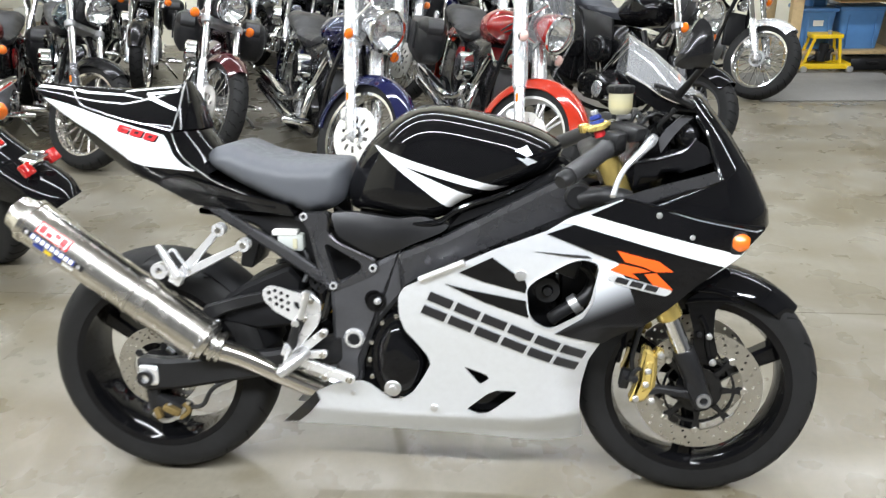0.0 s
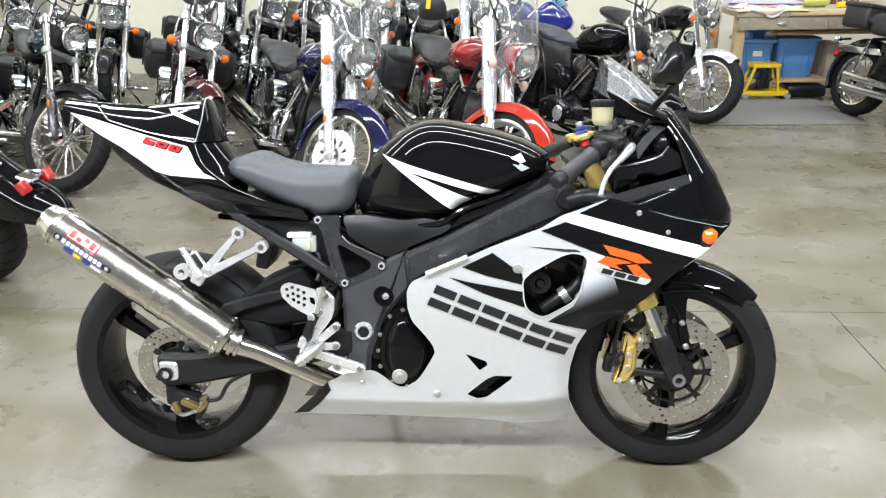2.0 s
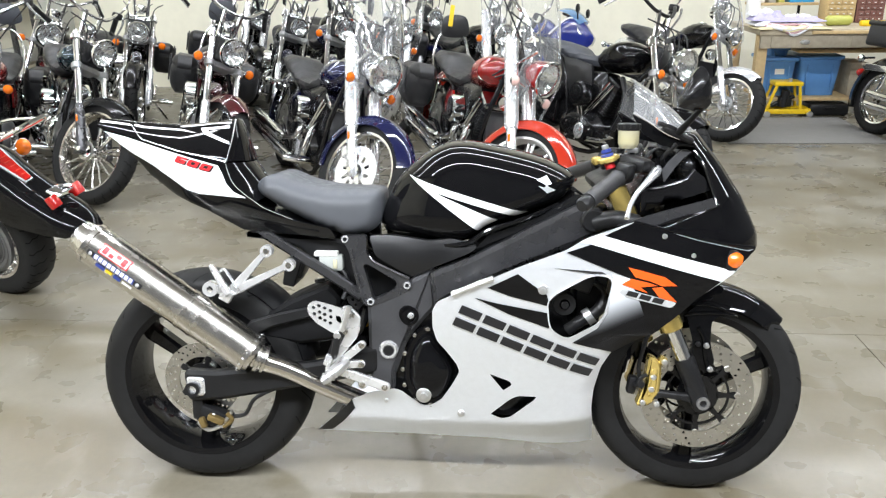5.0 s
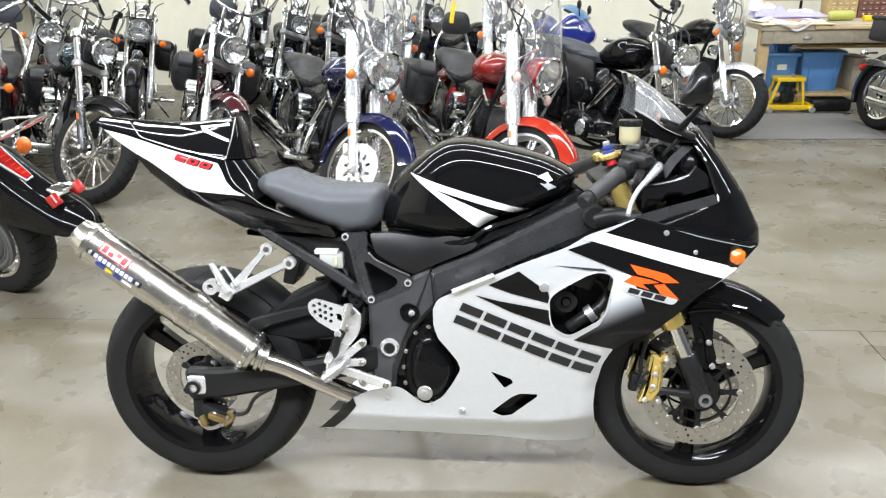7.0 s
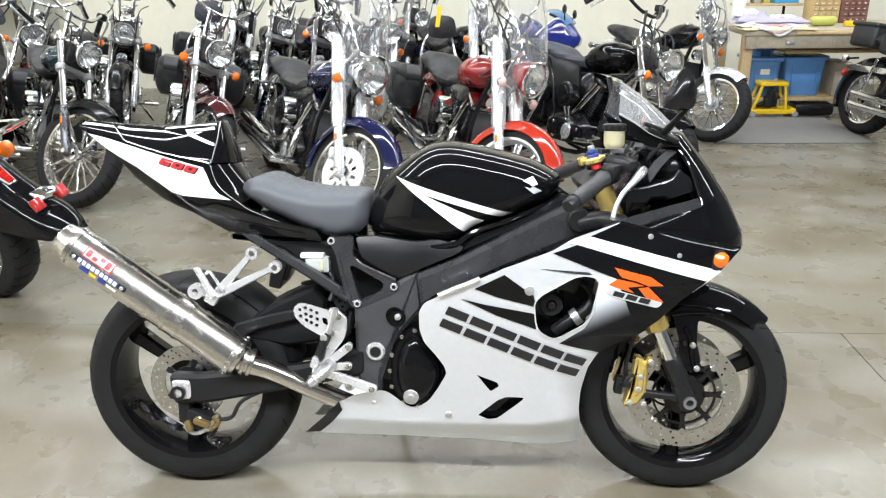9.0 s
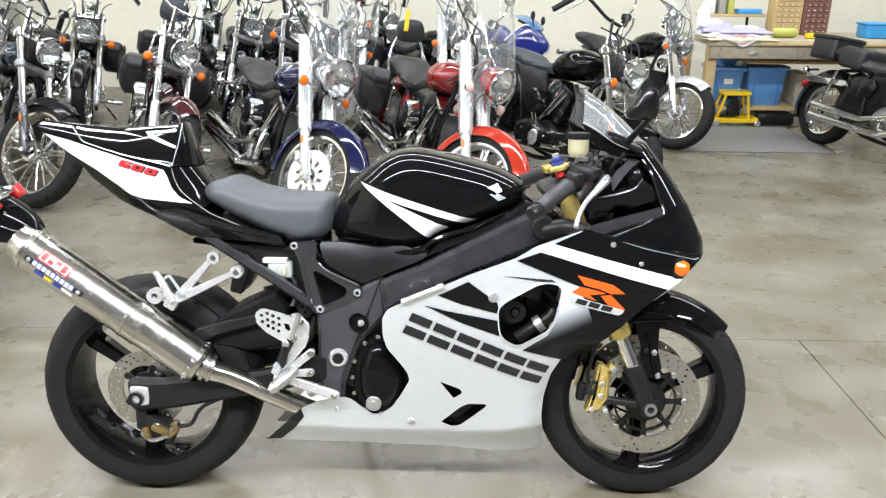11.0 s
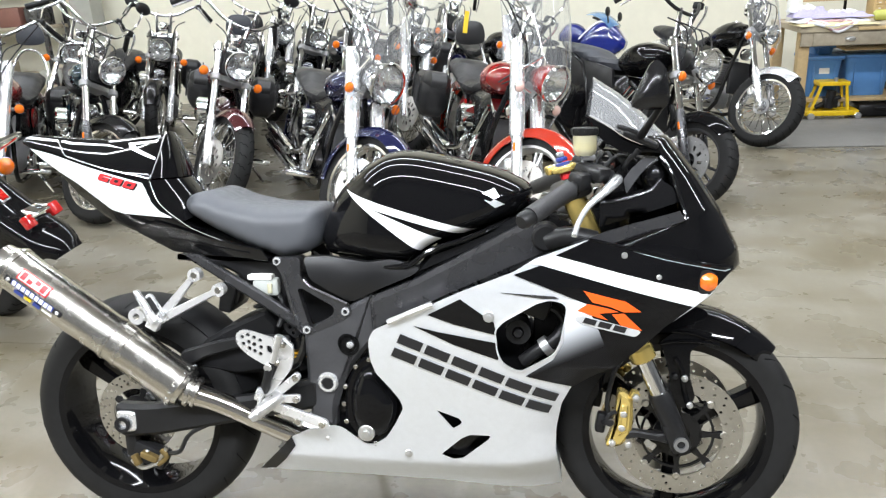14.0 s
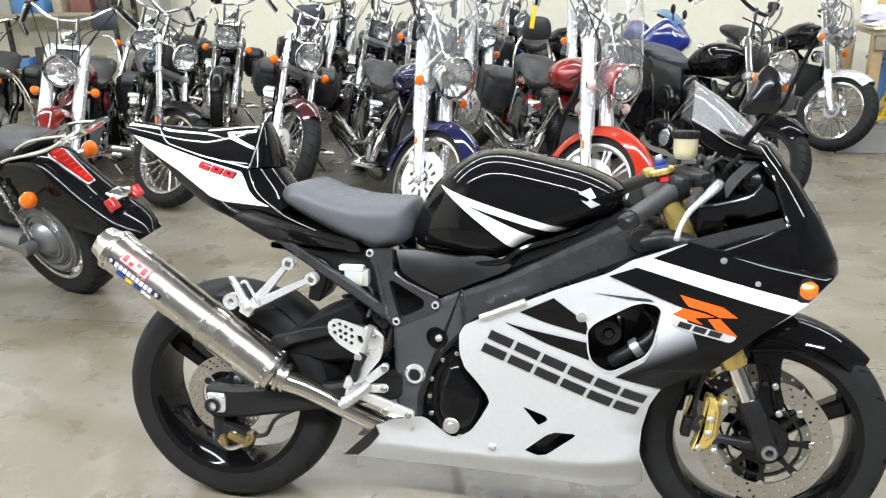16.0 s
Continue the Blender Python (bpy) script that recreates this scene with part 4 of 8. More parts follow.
    faces = [(i * n + j, i * n + (j + 1) % n, (i + 1) * n + (j + 1) % n, (i + 1) * n + j) for i in range(len(verts) - 1) for j in range(n)]
    g.add([q for ring in verts for q in ring], faces + [tuple(range(n)), tuple(range((len(verts) - 1) * n, len(verts) * n))])
    tail = part("tail_cowl", g, BLACK, root, "gloss black tail cowl", angle=32)
    # the hump over it: leaning sides, a narrow ridge and a triangular front
    g = Geo()
    verts, across = [], 12
    for i in range(41):
        x = -.968 + .391 * i / 40
        lo, hi = run(x, seam_line) + .001, run(x, ridge_line)
        ring = [(0, lo)] + [(hump_skin(x, lo + (hi - lo) * k / across) - .0005, lo + (hi - lo) * k / across) for k in range(across + 1)] + [(hump_skin(x, hi) * .5, hi + .003), (0, hi + .0035)]
        verts.append([(x, -y, z) for y, z in ring] + [(x, y, z) for y, z in reversed(ring[1:-1])])
    n = len(verts[0])
    faces = [(i * n + j, i * n + (j + 1) % n, (i + 1) * n + (j + 1) % n, (i + 1) * n + j) for i in range(40) for j in range(n)]
    g.add([q for ring in verts for q in ring], faces + [tuple(range(n)), tuple(range(40 * n, 41 * n))])
    hump = part("seat_hump", g, BLACK, tail, "gloss black seat hump", angle=32)

    def ruled(g, rows, cols=14):
        """A bowed face across the machine from rows of (edge x, half breadth, edge z, forward bow, rise at the middle)."""
        verts = []
        for ex, hw, ez, bow, rise in rows:
            for j in range(cols + 1):
                q = -1 + 2 * j / cols
                verts.append((ex + bow * (1 - abs(q) ** 2.2), q * hw, ez + rise * (1 - q * q)))
        g.add(verts, [(i * (cols + 1) + j, i * (cols + 1) + j + 1, (i + 1) * (cols + 1) + j + 1, (i + 1) * (cols + 1) + j) for i in range(len(rows) - 1) for j in range(cols)])

    g = Geo()
    ruled(g, [(-.577, .024, 1.060, .0, .003), (-.574, .046, 1.04, .010, 0), (-.573, .070, 1.01, .020, 0), (-.575, .095, .98, .030, -.002), (-.578, .118, .951, .040, -.004)])
    part("hump_front", g, BLACK, hump, "gloss black front of the seat hump", angle=60)
    g = Geo()
    ruled(g, [(-.579, .119, .947, .040, -.004), (-.574, .121, .922, .052, 0), (-.562, .122, .892, .056, .004), (-.538, .122, .867, .05, .01), (-.50, .12, .842, .03, .02)])
    part("cowl_front", g, BLACK, tail, angle=60)
    for side in (-1, 1):
        g = Geo()
        sheet(g, [(-.641, .811), (-.628, .826), (-.584, .839), (-.553, .836), (-.43, .801), (-.30, .772), (-.285, .750), (-.402, .752), (-.479, .756), (-.553, .759), (-.598, .785)], tail_skin, .004, .012, (), .02, side)
        part("tail_skirt", g, ENGINE, tail, "black panel below the seat")
        g = Geo()
        tube(g, [(x, side * (tail_skin(x, z) + .0045), z) for x, z in ((-.628, .826), (-.584, .839), (-.553, .836), (-.43, .801), (-.30, .772))], .0018, 6, 3)
        tube(g, [(x, side * (tail_skin(x, z) + .0045), z) for x, z in ((-.55, .80), (-.45, .783), (-.33, .764))], .0022, 6, 3)
        part("skirt_edge", g, BLACK, tail)
        g = Geo()
        sheet(g, [(-.944, 1.028), (-.876, 1.013), (-.812, .996), (-.724, .973), (-.600, .940), (-.591, .922), (-.580, .892), (-.560, .869), (-.527, .853), (-.583, .856), (-.662, .862), (-.696, .872), (-.738, .9), (-.798, .937), (-.861, .968), (-.905, .995)], tail_skin, .0025, .003, (), .009, side)
        part("tail_panel", g, WHITE, tail, "white tail panel")
        # White lines hold both painted stripes and highlights drawn in as colour.
        for line in ([(-.868, 1.0475), (-.838, 1.042), (-.727, 1.034), (-.672, 1.023), (-.727, 1.030), (-.838, 1.037), (-.868, 1.043)], [(-.735, 1.039), (-.730, 1.0425), (-.588, 1.0535), (-.588, 1.050), (-.715, 1.0395)],
                     [(-.588, 1.043), (-.672, 1.037), (-.655, 1.022), (-.577, .995), (-.578, 1.002), (-.640, 1.025), (-.650, 1.032), (-.588, 1.037)], [(-.966, 1.0585), (-.884, 1.0485), (-.876, 1.043), (-.966, 1.053)]):
            g = Geo()
            sheet(g, line, hump_skin, .002, .003, (), .010, side)
            part("stripe_and_glint", g, WHITE, hump)
        # Bright tubes put the highlights along the hump's edges into colour.
        g = Geo()
        tube(g, [(x, side * (hump_skin(x, z) + .0006), z) for x, z in ((-.876, 1.044), (-.85, 1.026), (-.83, 1.010), (-.812, 1.0045), (-.76, .991), (-.70, .976), (-.64, .964), (-.581, .951))], .0016, 6, 3)
        tube(g, [(x, side * y, z) for x, y, z in ((-.577, .025, 1.059), (-.575, .047, 1.04), (-.574, .071, 1.01), (-.576, .096, .98), (-.579, .119, .951))], .0018, 6, 3)
        part("hump_edge_glint", g, BRIGHT, hump)
        # A bright tube draws the highlight along the lower cowl's edge.
        g = Geo()
        tube(g, [(x, side * (tail_half(x) + .0005), z) for x, z in ((-.578, .944), (-.573, .922), (-.561, .893), (-.537, .868), (-.505, .845), (-.475, .825), (-.40, .795))], .0011, 6, 3)
        part("panel_edge_glint", g, BRIGHT, tail)
    g = Geo()
    prism(g, rounded([(-.946, 1.036), (-.925, 1.040), (-.91, 1.01), (-.925, 1.012)], .004), -.034, .034, .003)
    part("tail_lamp", g, REDLENS, tail, "red tail lamp")
    # model number on the tail
    six = [(.08, 0), (1, 0), (1, .60), (.34, .60), (.34, .74), (1, .74), (1, 1), (.08, 1), (0, .9), (0, .1)]
    nought = [(.08, 0), (.92, 0), (1, .1), (1, .9), (.92, 1), (.08, 1), (0, .9), (0, .1)]
    for place, digit in enumerate("600"):
        outline, hole = (six, [(.34, .22), (.70, .22), (.70, .40), (.34, .40)]) if digit == "6" else (nought, [(.30, .28), (.70, .28), (.70, .72), (.30, .72)])
        for grow, shift, lift, mat, nm in ((1.10, .0018, .0040, DECAL, "number_edge"), (1, 0, .0054, REDDECAL, "model_number")):
            def laid(u, v):
                u, v = .5 + (u - .5) * grow, .5 + (v - .5) * grow
                across = .0350 * (place - 1) + .0285 * (u - .5) + .012 * (v - .5)
                return -.668 + across + shift, .945 + .0185 * (v - .5) - .27 * across - shift
            g = Geo()
            sheet(g, [laid(*q) for q in outline], tail_skin, lift, .0015, ([laid(*q) for q in hole],) if nm == "model_number" else (), .0035, -1)
            part(nm, g, mat, tail, "red digit " + digit + " of the model number" if nm == "model_number" else "dark edge round the digit")
    g = Geo()
    prism(g, rounded([(-.56, .75), (-.30, .742), (-.22, .70), (-.235, .60), (-.28, .60), (-.40, .71)], .02), -.085, .085, .01)
    part("under_tail", g, SATIN, root, "black under-seat tray")
    g = Geo()
    rbox(g, .068, .045, .046, pose(-.305, -.082, .672), .008)
    fluid_cup = part("brake_fluid_cup", g, CUP, root, "translucent rear brake reservoir")
    g = Geo()
    rbox(g, .066, .047, .014, pose(-.318, -.083, .697), .004)
    part("cap", g, PAPER, fluid_cup, "white reservoir cap")
    g = Geo()
    rbox(g, .012, .006, .026, pose(-.292, -.106, .670), .002)
    part("level_window", g, FLUID, fluid_cup)
    g = Geo()
    tube(g, [(-.28, -.09, .655), (-.262, -.10, .635), (-.262, -.11, .60), (-.27, -.12, .575)], .007, 8, 4)
    part("fluid_hose", g, SATIN, fluid_cup)
    # pierced guard seen behind the heel plate
    g = Geo()
    holes = [[(x + .005 * math.cos(i * math.pi / 4), z + .005 * math.sin(i * math.pi / 4)) for i in range(8)] for x, z in ((-.262, .600), (-.246, .598), (-.254, .585), (-.238, .583), (-.246, .570), (-.230, .568), (-.238, .555))]
    pierced(g, rounded([(-.275, .61), (-.235, .612), (-.214, .56), (-.232, .54), (-.258, .56)], .006), holes, -.104, -.108)
    part("pierced_guard", g, SATIN, root, "black pierced guard behind the heel plate")
    g = Geo()
    rbox(g, .02, .09, .10, pose(-.40, 0, .66, 0, 20, 0), .006)
    part("hugger_tab", g, SATIN, root)

    # swinging arm, rear axle, caliper
    for side in (-1, 1):
        g = Geo()
        prism(g, rounded([(-.73, .365), (-.64, .362), (-.35, .395), (-.17, .45), (-.17, .37), (-.36, .33), (-.61, .281), (-.72, .272)], .02), side * .10, side * .142, .01)
        if side == -1:
            prism(g, rounded([(-.60, .37), (-.546, .50), (-.45, .528), (-.352, .548), (-.25, .545), (-.25, .525), (-.352, .520), (-.482, .483), (-.535, .455), (-.56, .38)], .010), side * .088, side * .102, .005)
        arm = part("swing_arm", g, SATIN, root, "satin black swinging arm")
        g = Geo()
        prism(g, rounded([(-.718, .350), (-.665, .348), (-.665, .295), (-.715, .290)], .012), side * .138, side * .152, .005)
        part("axle_block", g, BRIGHT, arm)
        g = Geo()
        lathe(g, [(.012, 0), (.021, 0), (.021, .01), (.012, .01)], 20, axis_to((-.698, side * .15, .315), (-.698, side * .2, .315)), closed=True)
        part("axle_nut", g, SATIN, arm)
    g = Geo()
    rbox(g, .10, .04, .055, pose(-.655, -.105, .215, 0, 22, 0), .01)
    rbox(g, .035, .05, .08, pose(-.70, -.10, .25, 0, 0, 0), .01)
    rear_cal = part("rear_caliper", g, SATIN, root, "rear brake caliper")
    g = Geo()
    rbox(g, .050, .022, .020, pose(-.645, -.130, .218, 0, 22, 0), .006)
    rbox(g, .018, .022, .032, pose(-.684, -.128, .207, 0, -20, 0), .005)
    tube(g, [(-.615, -.125, .235), (-.600, -.125, .215), (-.625, -.128, .195)], .007, 8, 3)
    part("caliper_body", g, BRASS, rear_cal, "small brass-coloured caliper bridge")
    pins(rear_cal, "caliper_bolt", ALU, ((-.69, .205), (-.655, .225), (-.63, .20)), -.12, -.133, .009)
    g = Geo()
    tube(g, [(-.70, -.125, .205), (-.67, -.13, .185), (-.63, -.128, .20), (-.60, -.12, .24)], .006, 8, 4)
    part("caliper_pipe", g, DISCM, rear_cal)
    g = Geo()
    tube(g, [(-.62, -.11, .22), (-.56, -.13, .235), (-.52, -.13, .29), (-.40, -.12, .34)], .006, 8, 5)
    part("brake_hose", g, SATIN, rear_cal)
    g = Geo()
    arc_fender(g, .333, .07, 12, 62, .03, n=20, m=pose(-.698, 0, .315))
    part("rear_hugger", g, MATT, root, "black rear hugger")
    # chain side
    g = Geo()
    tube(g, [(-.698, .075, .40), (-.19, .075, .46)], .009, 6)
    tube(g, [(-.698, .075, .23), (-.19, .075, .37)], .009, 6)
    part("chain", g, STEEL, root)
    g = Geo()
    lathe(g, [(.06, .07), (.085, .07), (.085, .08), (.06, .08)], 40, pose(-.698, 0, .315), closed=True)
    part("sprocket", g, STEEL, root)
    g = Geo()
    prism(g, rounded([(-.546, .490), (-.44, .552), (-.322, .604), (-.285, .565), (-.300, .50), (-.249, .455), (-.405, .429), (-.530, .45)], .012), -.080, .085, .010)
    part("chain_guard", g, MATT, root, "black guard over the swinging arm")
    g = Geo()
    prism(g, rounded([(-.442, .675), (-.397, .668), (-.423, .591), (-.456, .598)], .006), -.06, .06, .003)
    part("plate_flap", g, SATIN, root, "dark flap under the tail")
    g = Geo()
    tube(g, [(-.235, .0, .40), (-.26, .0, .60)], .036, 14)
    tube(g, [(-.21, -.08, .55), (-.23, -.09, .48), (-.28, -.08, .45)], .012, 8, 3)
    part("shock_body", g, ENGINE, root)
    # rear shock
    g = Geo()
    tube(g, [(-.27 + .03 * math.cos(i * .7) - .0016 * i, -.02 + .035 * math.sin(i * .7), .42 + .0045 * i) for i in range(44)], .006, 6)
    part("rear_shock", g, SATIN, root)
    g = Geo()
    tube(g, [(-.242, -.03, .473), (-.2435, -.03, .481)], .034, 20)
    tube(g, [(-.2445, -.03, .486), (-.246, -.03, .492)], .034, 20)
    part("shock_band", g, AMBERDARK, root, "amber band round the shock absorber")

    # exhaust: pipe, silencer with bands, caps, plate
    a, b = Vector((-.963, -.158, .742)), Vector((-.513, -.152, .416))
    d = (b - a).normalized()
    L = (b - a).length
    g = Geo()
    ax = axis_to(a, b) @ Matrix.Diagonal((1.0, 1, 1.0, 1))
    lathe(g, [(.030, -.02), (.042, -.024), (.046, -.004), (.055, .012), (.0565, .03), (.0565, L * .58), (.0575, L * .60), (.0575, L * .68), (.0565, L * .69), (.0565, L - .03), (.054, L - .012), (.048, L), (.030, L + .004)], 56, ax)
    can = part("silencer", g, STEEL, root, "brushed steel silencer can")
    for s0, wd in ((.012, .016), (L * .585, .012), (L * .655, .012), (L - .028, .018)):
        g = Geo()
        lathe(g, [(.056, s0), (.0592, s0 + .002), (.0592, s0 + wd - .002), (.056, s0 + wd)], 56, ax)
        part("silencer_band", g, STEEL, can)
    g = Geo()
    lathe(g, [(.026, -.03), (.03, -.03), (.03, .02), (.026, .02)], 28, ax, closed=True)
    part("outlet", g, STEEL, can)
    g = Geo()
    p0, p1 = b + d * -.01, Vector((-.225, -.092, .298))
    tube(g, [p0, p0 + d * .03, (-.435, -.141, .380), (-.342, -.123, .330), (-.252, -.101, .281), (-.19, -.08, .25)], [.036, .030, .0275, .0275, .0275, .026], 24, 5)
    part("link_pipe", g, PIPE, can, "steel link pipe")
    g = Geo()
    lathe(g, [(.03, 0), (.043, .003), (.043, .012), (.036, .014), (.036, .020), (.041, .022), (.041, .030), (.03, .034)], 28, axis_to(b, p1), closed=True)
    part("clamp", g, STEEL, can)
    # maker's plate on the can, wrapped round it
    right = Vector((0, -1, 0))
    upn = d.cross(right).normalized() * -1
    if upn.z < 0:
        upn = -upn

    def wrap(name, s0, s1, t0, t1, mat, lift=.0008):
        g = Geo()
        n, m2 = 6, 8
        verts = []
        for i in range(n + 1):
            for j in range(m2 + 1):
                s, t = s0 + (s1 - s0) * i / n, radians(t0 + (t1 - t0) * j / m2)
                q = a + d * s + (right * math.cos(t) + upn * math.sin(t)) * (.0566 + lift)
                verts.append(q)
        g.add(verts, [(i * (m2 + 1) + j, i * (m2 + 1) + j + 1, (i + 1) * (m2 + 1) + j + 1, (i + 1) * (m2 + 1) + j) for i in range(n) for j in range(m2)])
        ob = part(name, g, mat, can)
        return ob

    wrap("maker_plate", .036, .056, -7, 7, DECAL, .0018)
    wrap("maker_plate", .182, .206, -7, 7, DECAL, .0018)
    wrap("maker_plate", .056, .182, -8, 7, NAVY)
    wrap("plate_mark", .060, .150, 14, 44, REDDECAL, .0014)
    wrap("plate_mark", .064, .146, 17, 41, PAPER, .0018)
    for k, (t0, t1) in enumerate(((19, 39), (19, 30), (28, 39), (19, 39))):
        wrap("plate_mark", .068 + .0195 * k, .082 + .0195 * k, t0, t1, REDDECAL, .0022)
    for k in range(9):
        wrap("plate_letter", .059 + .0136 * k, .069 + .0136 * k, -6, 6, PAPER, .0016)
    wrap("plate_band", .072, .100, -24, -12, NAVY, .0016)
    wrap("plate_band", .103, .122, -22, -13, YELLOW, .0016)
    wrap("plate_band", .128, .150, -24, -12, NAVY, .0016)
    wrap("plate_band", .155, .185, -22, -14, PAPER, .0016)
    for s, t in ((.046, 0), (.194, 0)):
        t = radians(t)
        q = a + d * s + (right * math.cos(t) + upn * math.sin(t)) * .055
        g = Geo()
        disc(g, q, q + right * .006, .006, 10)
        part("rivet", g, BRIGHT, can)
    for t in range(-60, 121, 20):
        q = a + d * (L - .020) + (right * math.cos(radians(t)) + upn * math.sin(radians(t))) * .0585
        g = Geo()
        ball(g, q, .0032, n=6)
        part("rivet", g, BRIGHT, can)
    # hanger straps from subframe to can
    g = Geo()
    q = (-.584, -.148, .590)
    for e in ((-.472, -.136, .711), (-.412, -.136, .673)):
        v = (Vector(e) - Vector(q)).normalized()
        w = Vector((-v.z, 0, v.x))
        prism(g, [(p.x, p.z) for p in (Vector(q) + w * .013, Vector(e) + w * .008, Vector(e) - w * .008, Vector(q) - w * .013)], -.130, -.144, .004)
        lathe(g, [(.008, -.011), (.0165, -.011), (.0165, .011), (.008, .011)], 20, pose(*e), closed=True)
    rbox(g, .034, .030, .034, pose(-.586, -.146, .588, 0, 32, 0), .006)
    prism(g, rounded([(-.632, .612), (-.605, .618), (-.575, .604), (-.580, .580), (-.612, .590)], .006), -.138, -.150, .003)
    lathe(g, [(.009, -.012), (.021, -.012), (.021, .012), (.009, .012)], 20, pose(-.630, -.145, .606), closed=True)
    pillion_mount = part("silencer_bracket", g, POLISH, root, "polished alloy silencer bracket")
    g = Geo()
    prism(g, rounded([(-.626, .676), (-.612, .678), (-.566, .598), (-.582, .588)], .006), -.158, -.176, .004)
    part("pillion_peg", g, POLISH, pillion_mount, "folded pillion footrest")
    g = Geo()
    tube(g, [(-.600, -.152, .655), (-.590, -.152, .661), (-.582, -.152, .655), (-.556, -.152, .610)], .0045, 8, 3)
    part("peg_spring", g, BRIGHT, pillion_mount)
    for x, z in ((-.472, .711), (-.412, .673)):
        g = Geo()
        disc(g, (x, -.140, z), (x, -.150, z), .0085, 12)
        part("bracket_bolt", g, STEEL, pillion_mount)

    # rider's footrest hanger, peg, levers
    def flat_arm(g, p, q, h, y0, y1):
        """A flat bar with round ends between two places of the side."""
        p, q = Vector(p), Vector(q)
        e = (q - p).angle_signed(Vector((1, 0)), 0)
        ends = [p + Vector((math.cos(e + math.pi / 2 + math.pi * k / 8), math.sin(e + math.pi / 2 + math.pi * k / 8))) * h for k in range(9)]
        ends += [q + Vector((math.cos(e - math.pi / 2 + math.pi * k / 8), math.sin(e - math.pi / 2 + math.pi * k / 8))) * h for k in range(9)]
        prism(g, ends, y0, y1, .002)

    g = Geo()
    prism(g, rounded([(-.258, .574), (-.234, .568), (-.211, .545), (-.213, .510), (-.222, .485), (-.258, .440), (-.285, .411), (-.297, .417), (-.278, .462), (-.262, .502)], .008), -.176, -.190, .003)
    flat_arm(g, (-.295, .396), (-.209, .467), .0105, -.176, -.192)
    flat_arm(g, (-.268, .408), (-.211, .412), .0100, -.176, -.190)
    flat_arm(g, (-.280, .395), (-.146, .349), .0120, -.178, -.192)
    prism(g, rounded([(-.222, .372), (-.196, .364), (-.198, .344), (-.210, .338), (-.222, .346)], .006), -.176, -.188, .003)
    hanger = part("footrest_hanger", g, POLISH, root, "polished alloy footrest hanger")
    g = Geo()
    holes = [[(x + .0052 * math.cos(i * math.pi / 5), z + .0052 * math.sin(i * math.pi / 5)) for i in range(10)] for x, z in ((-.334, .571), (-.319, .576), (-.304, .570), (-.289, .563), (-.332, .554), (-.318, .559), (-.304, .553), (-.288, .546), (-.317, .543), (-.304, .536), (-.290, .529))]
    holes.append(rounded([(-.275, .551), (-.262, .548), (-.257, .526), (-.273, .534)], .003))
    pierced(g, rounded([(-.351, .576), (-.338, .588), (-.323, .589), (-.233, .562), (-.236, .535), (-.257, .497), (-.282, .501), (-.325, .527), (-.349, .553)], .010), holes, -.194, -.200)
    part("heel_plate", g, POLISH, hanger, "drilled alloy heel plate")
    g = Geo()
    tube(g, [(-.236, -.206, .578), (-.247, -.206, .545), (-.258, -.206, .510)], [.0085, .0075, .0085], 12)
    part("heel_hinge", g, ALU, hanger)
    pins(hanger, "hanger_bolt", STEEL, ((-.230, .553), (-.249, .508)), -.198, -.208, .0075)
    pins(hanger, "hanger_bolt", STEEL, ((-.209, .467), (-.211, .412), (-.209, .356), (-.148, .350)), -.188, -.198, .0085)
    g = Geo()
    tube(g, [(-.262, -.204, .506), (-.270, -.204, .492), (-.281, -.204, .442), (-.284, -.204, .432)], [.007, .0105, .0105, .006], 12)
    part("brake_rod", g, SATIN, hanger)
    g = Geo()
    rbox(g, .022, .018, .034, pose(-.297, -.204, .428, 0, 20, 0), .006)
    tube(g, [(-.297, -.204, .418), (-.302, -.206, .395)], .006, 8)
    part("rod_clevis", g, BRIGHT, hanger)
    g = Geo()
    disc(g, (-.270, -.192, .498), (-.270, -.214, .498), .010, 12)
    part("rod_joint", g, ALU, hanger)
    g = Geo()
    tube(g, [(-.252, -.190, .420), (-.268, -.215, .410), (-.300, -.245, .386), (-.306, -.250, .381)], [.015, .0175, .0135, .009], 14)
    for k in range(4):
        c = Vector((-.268, -.215, .410)).lerp(Vector((-.300, -.245, .386)), .15 + .23 * k)
        lathe(g, [(.014, -.002), (.0178, -.001), (.0178, .001), (.014, .002)], 14, axis_to(c, (-.36, -.302, .341)), closed=True)
    part("foot_peg", g, ALU, hanger, "ribbed alloy rider's footrest")
    g = Geo()
    tube(g, [(-.265, -.185, .50), (-.30, -.17, .41)], .015, 12)
    part("master_cylinder", g, SATIN, hanger)
    # side stand on the far side
    g = Geo()
    tube(g, [(-.06, .12, .22), (-.13, .265, .062)], [.013, .010], 10)
    rbox(g, .07, .04, .008, pose(-.135, .275, .054, 10, 0, 0), .003)
    part("side_stand", g, SATIN, root)

    # front fork, caliper, mudguard
    up = Vector((-.395, 0, .919))
    for side in (-1, 1):
        y = side * .103
        foot = Vector((.712, y, .30))
        g = Geo()
        tube(g, [foot + up * .02, foot + up * .125, foot + up * .132], [.024, .0275, .025], 16)
        rbox(g, .050, .045, .085, pose(.703, y, .313, 0, -23, 0), .014)
        prism(g, rounded([(.70, .322), (.66, .318), (.60, .326), (.556, .314), (.562, .296), (.61, .308), (.66, .300), (.70, .288)], .006), y - .012, y + .012, .004)
        leg = part("fork_leg", g, SATIN, root, "black cast fork foot")
        g = Geo()
        tube(g, [foot + up * .12, foot + up * .24], .0215, 16)
        part("stanchion", g, CHROME, leg)
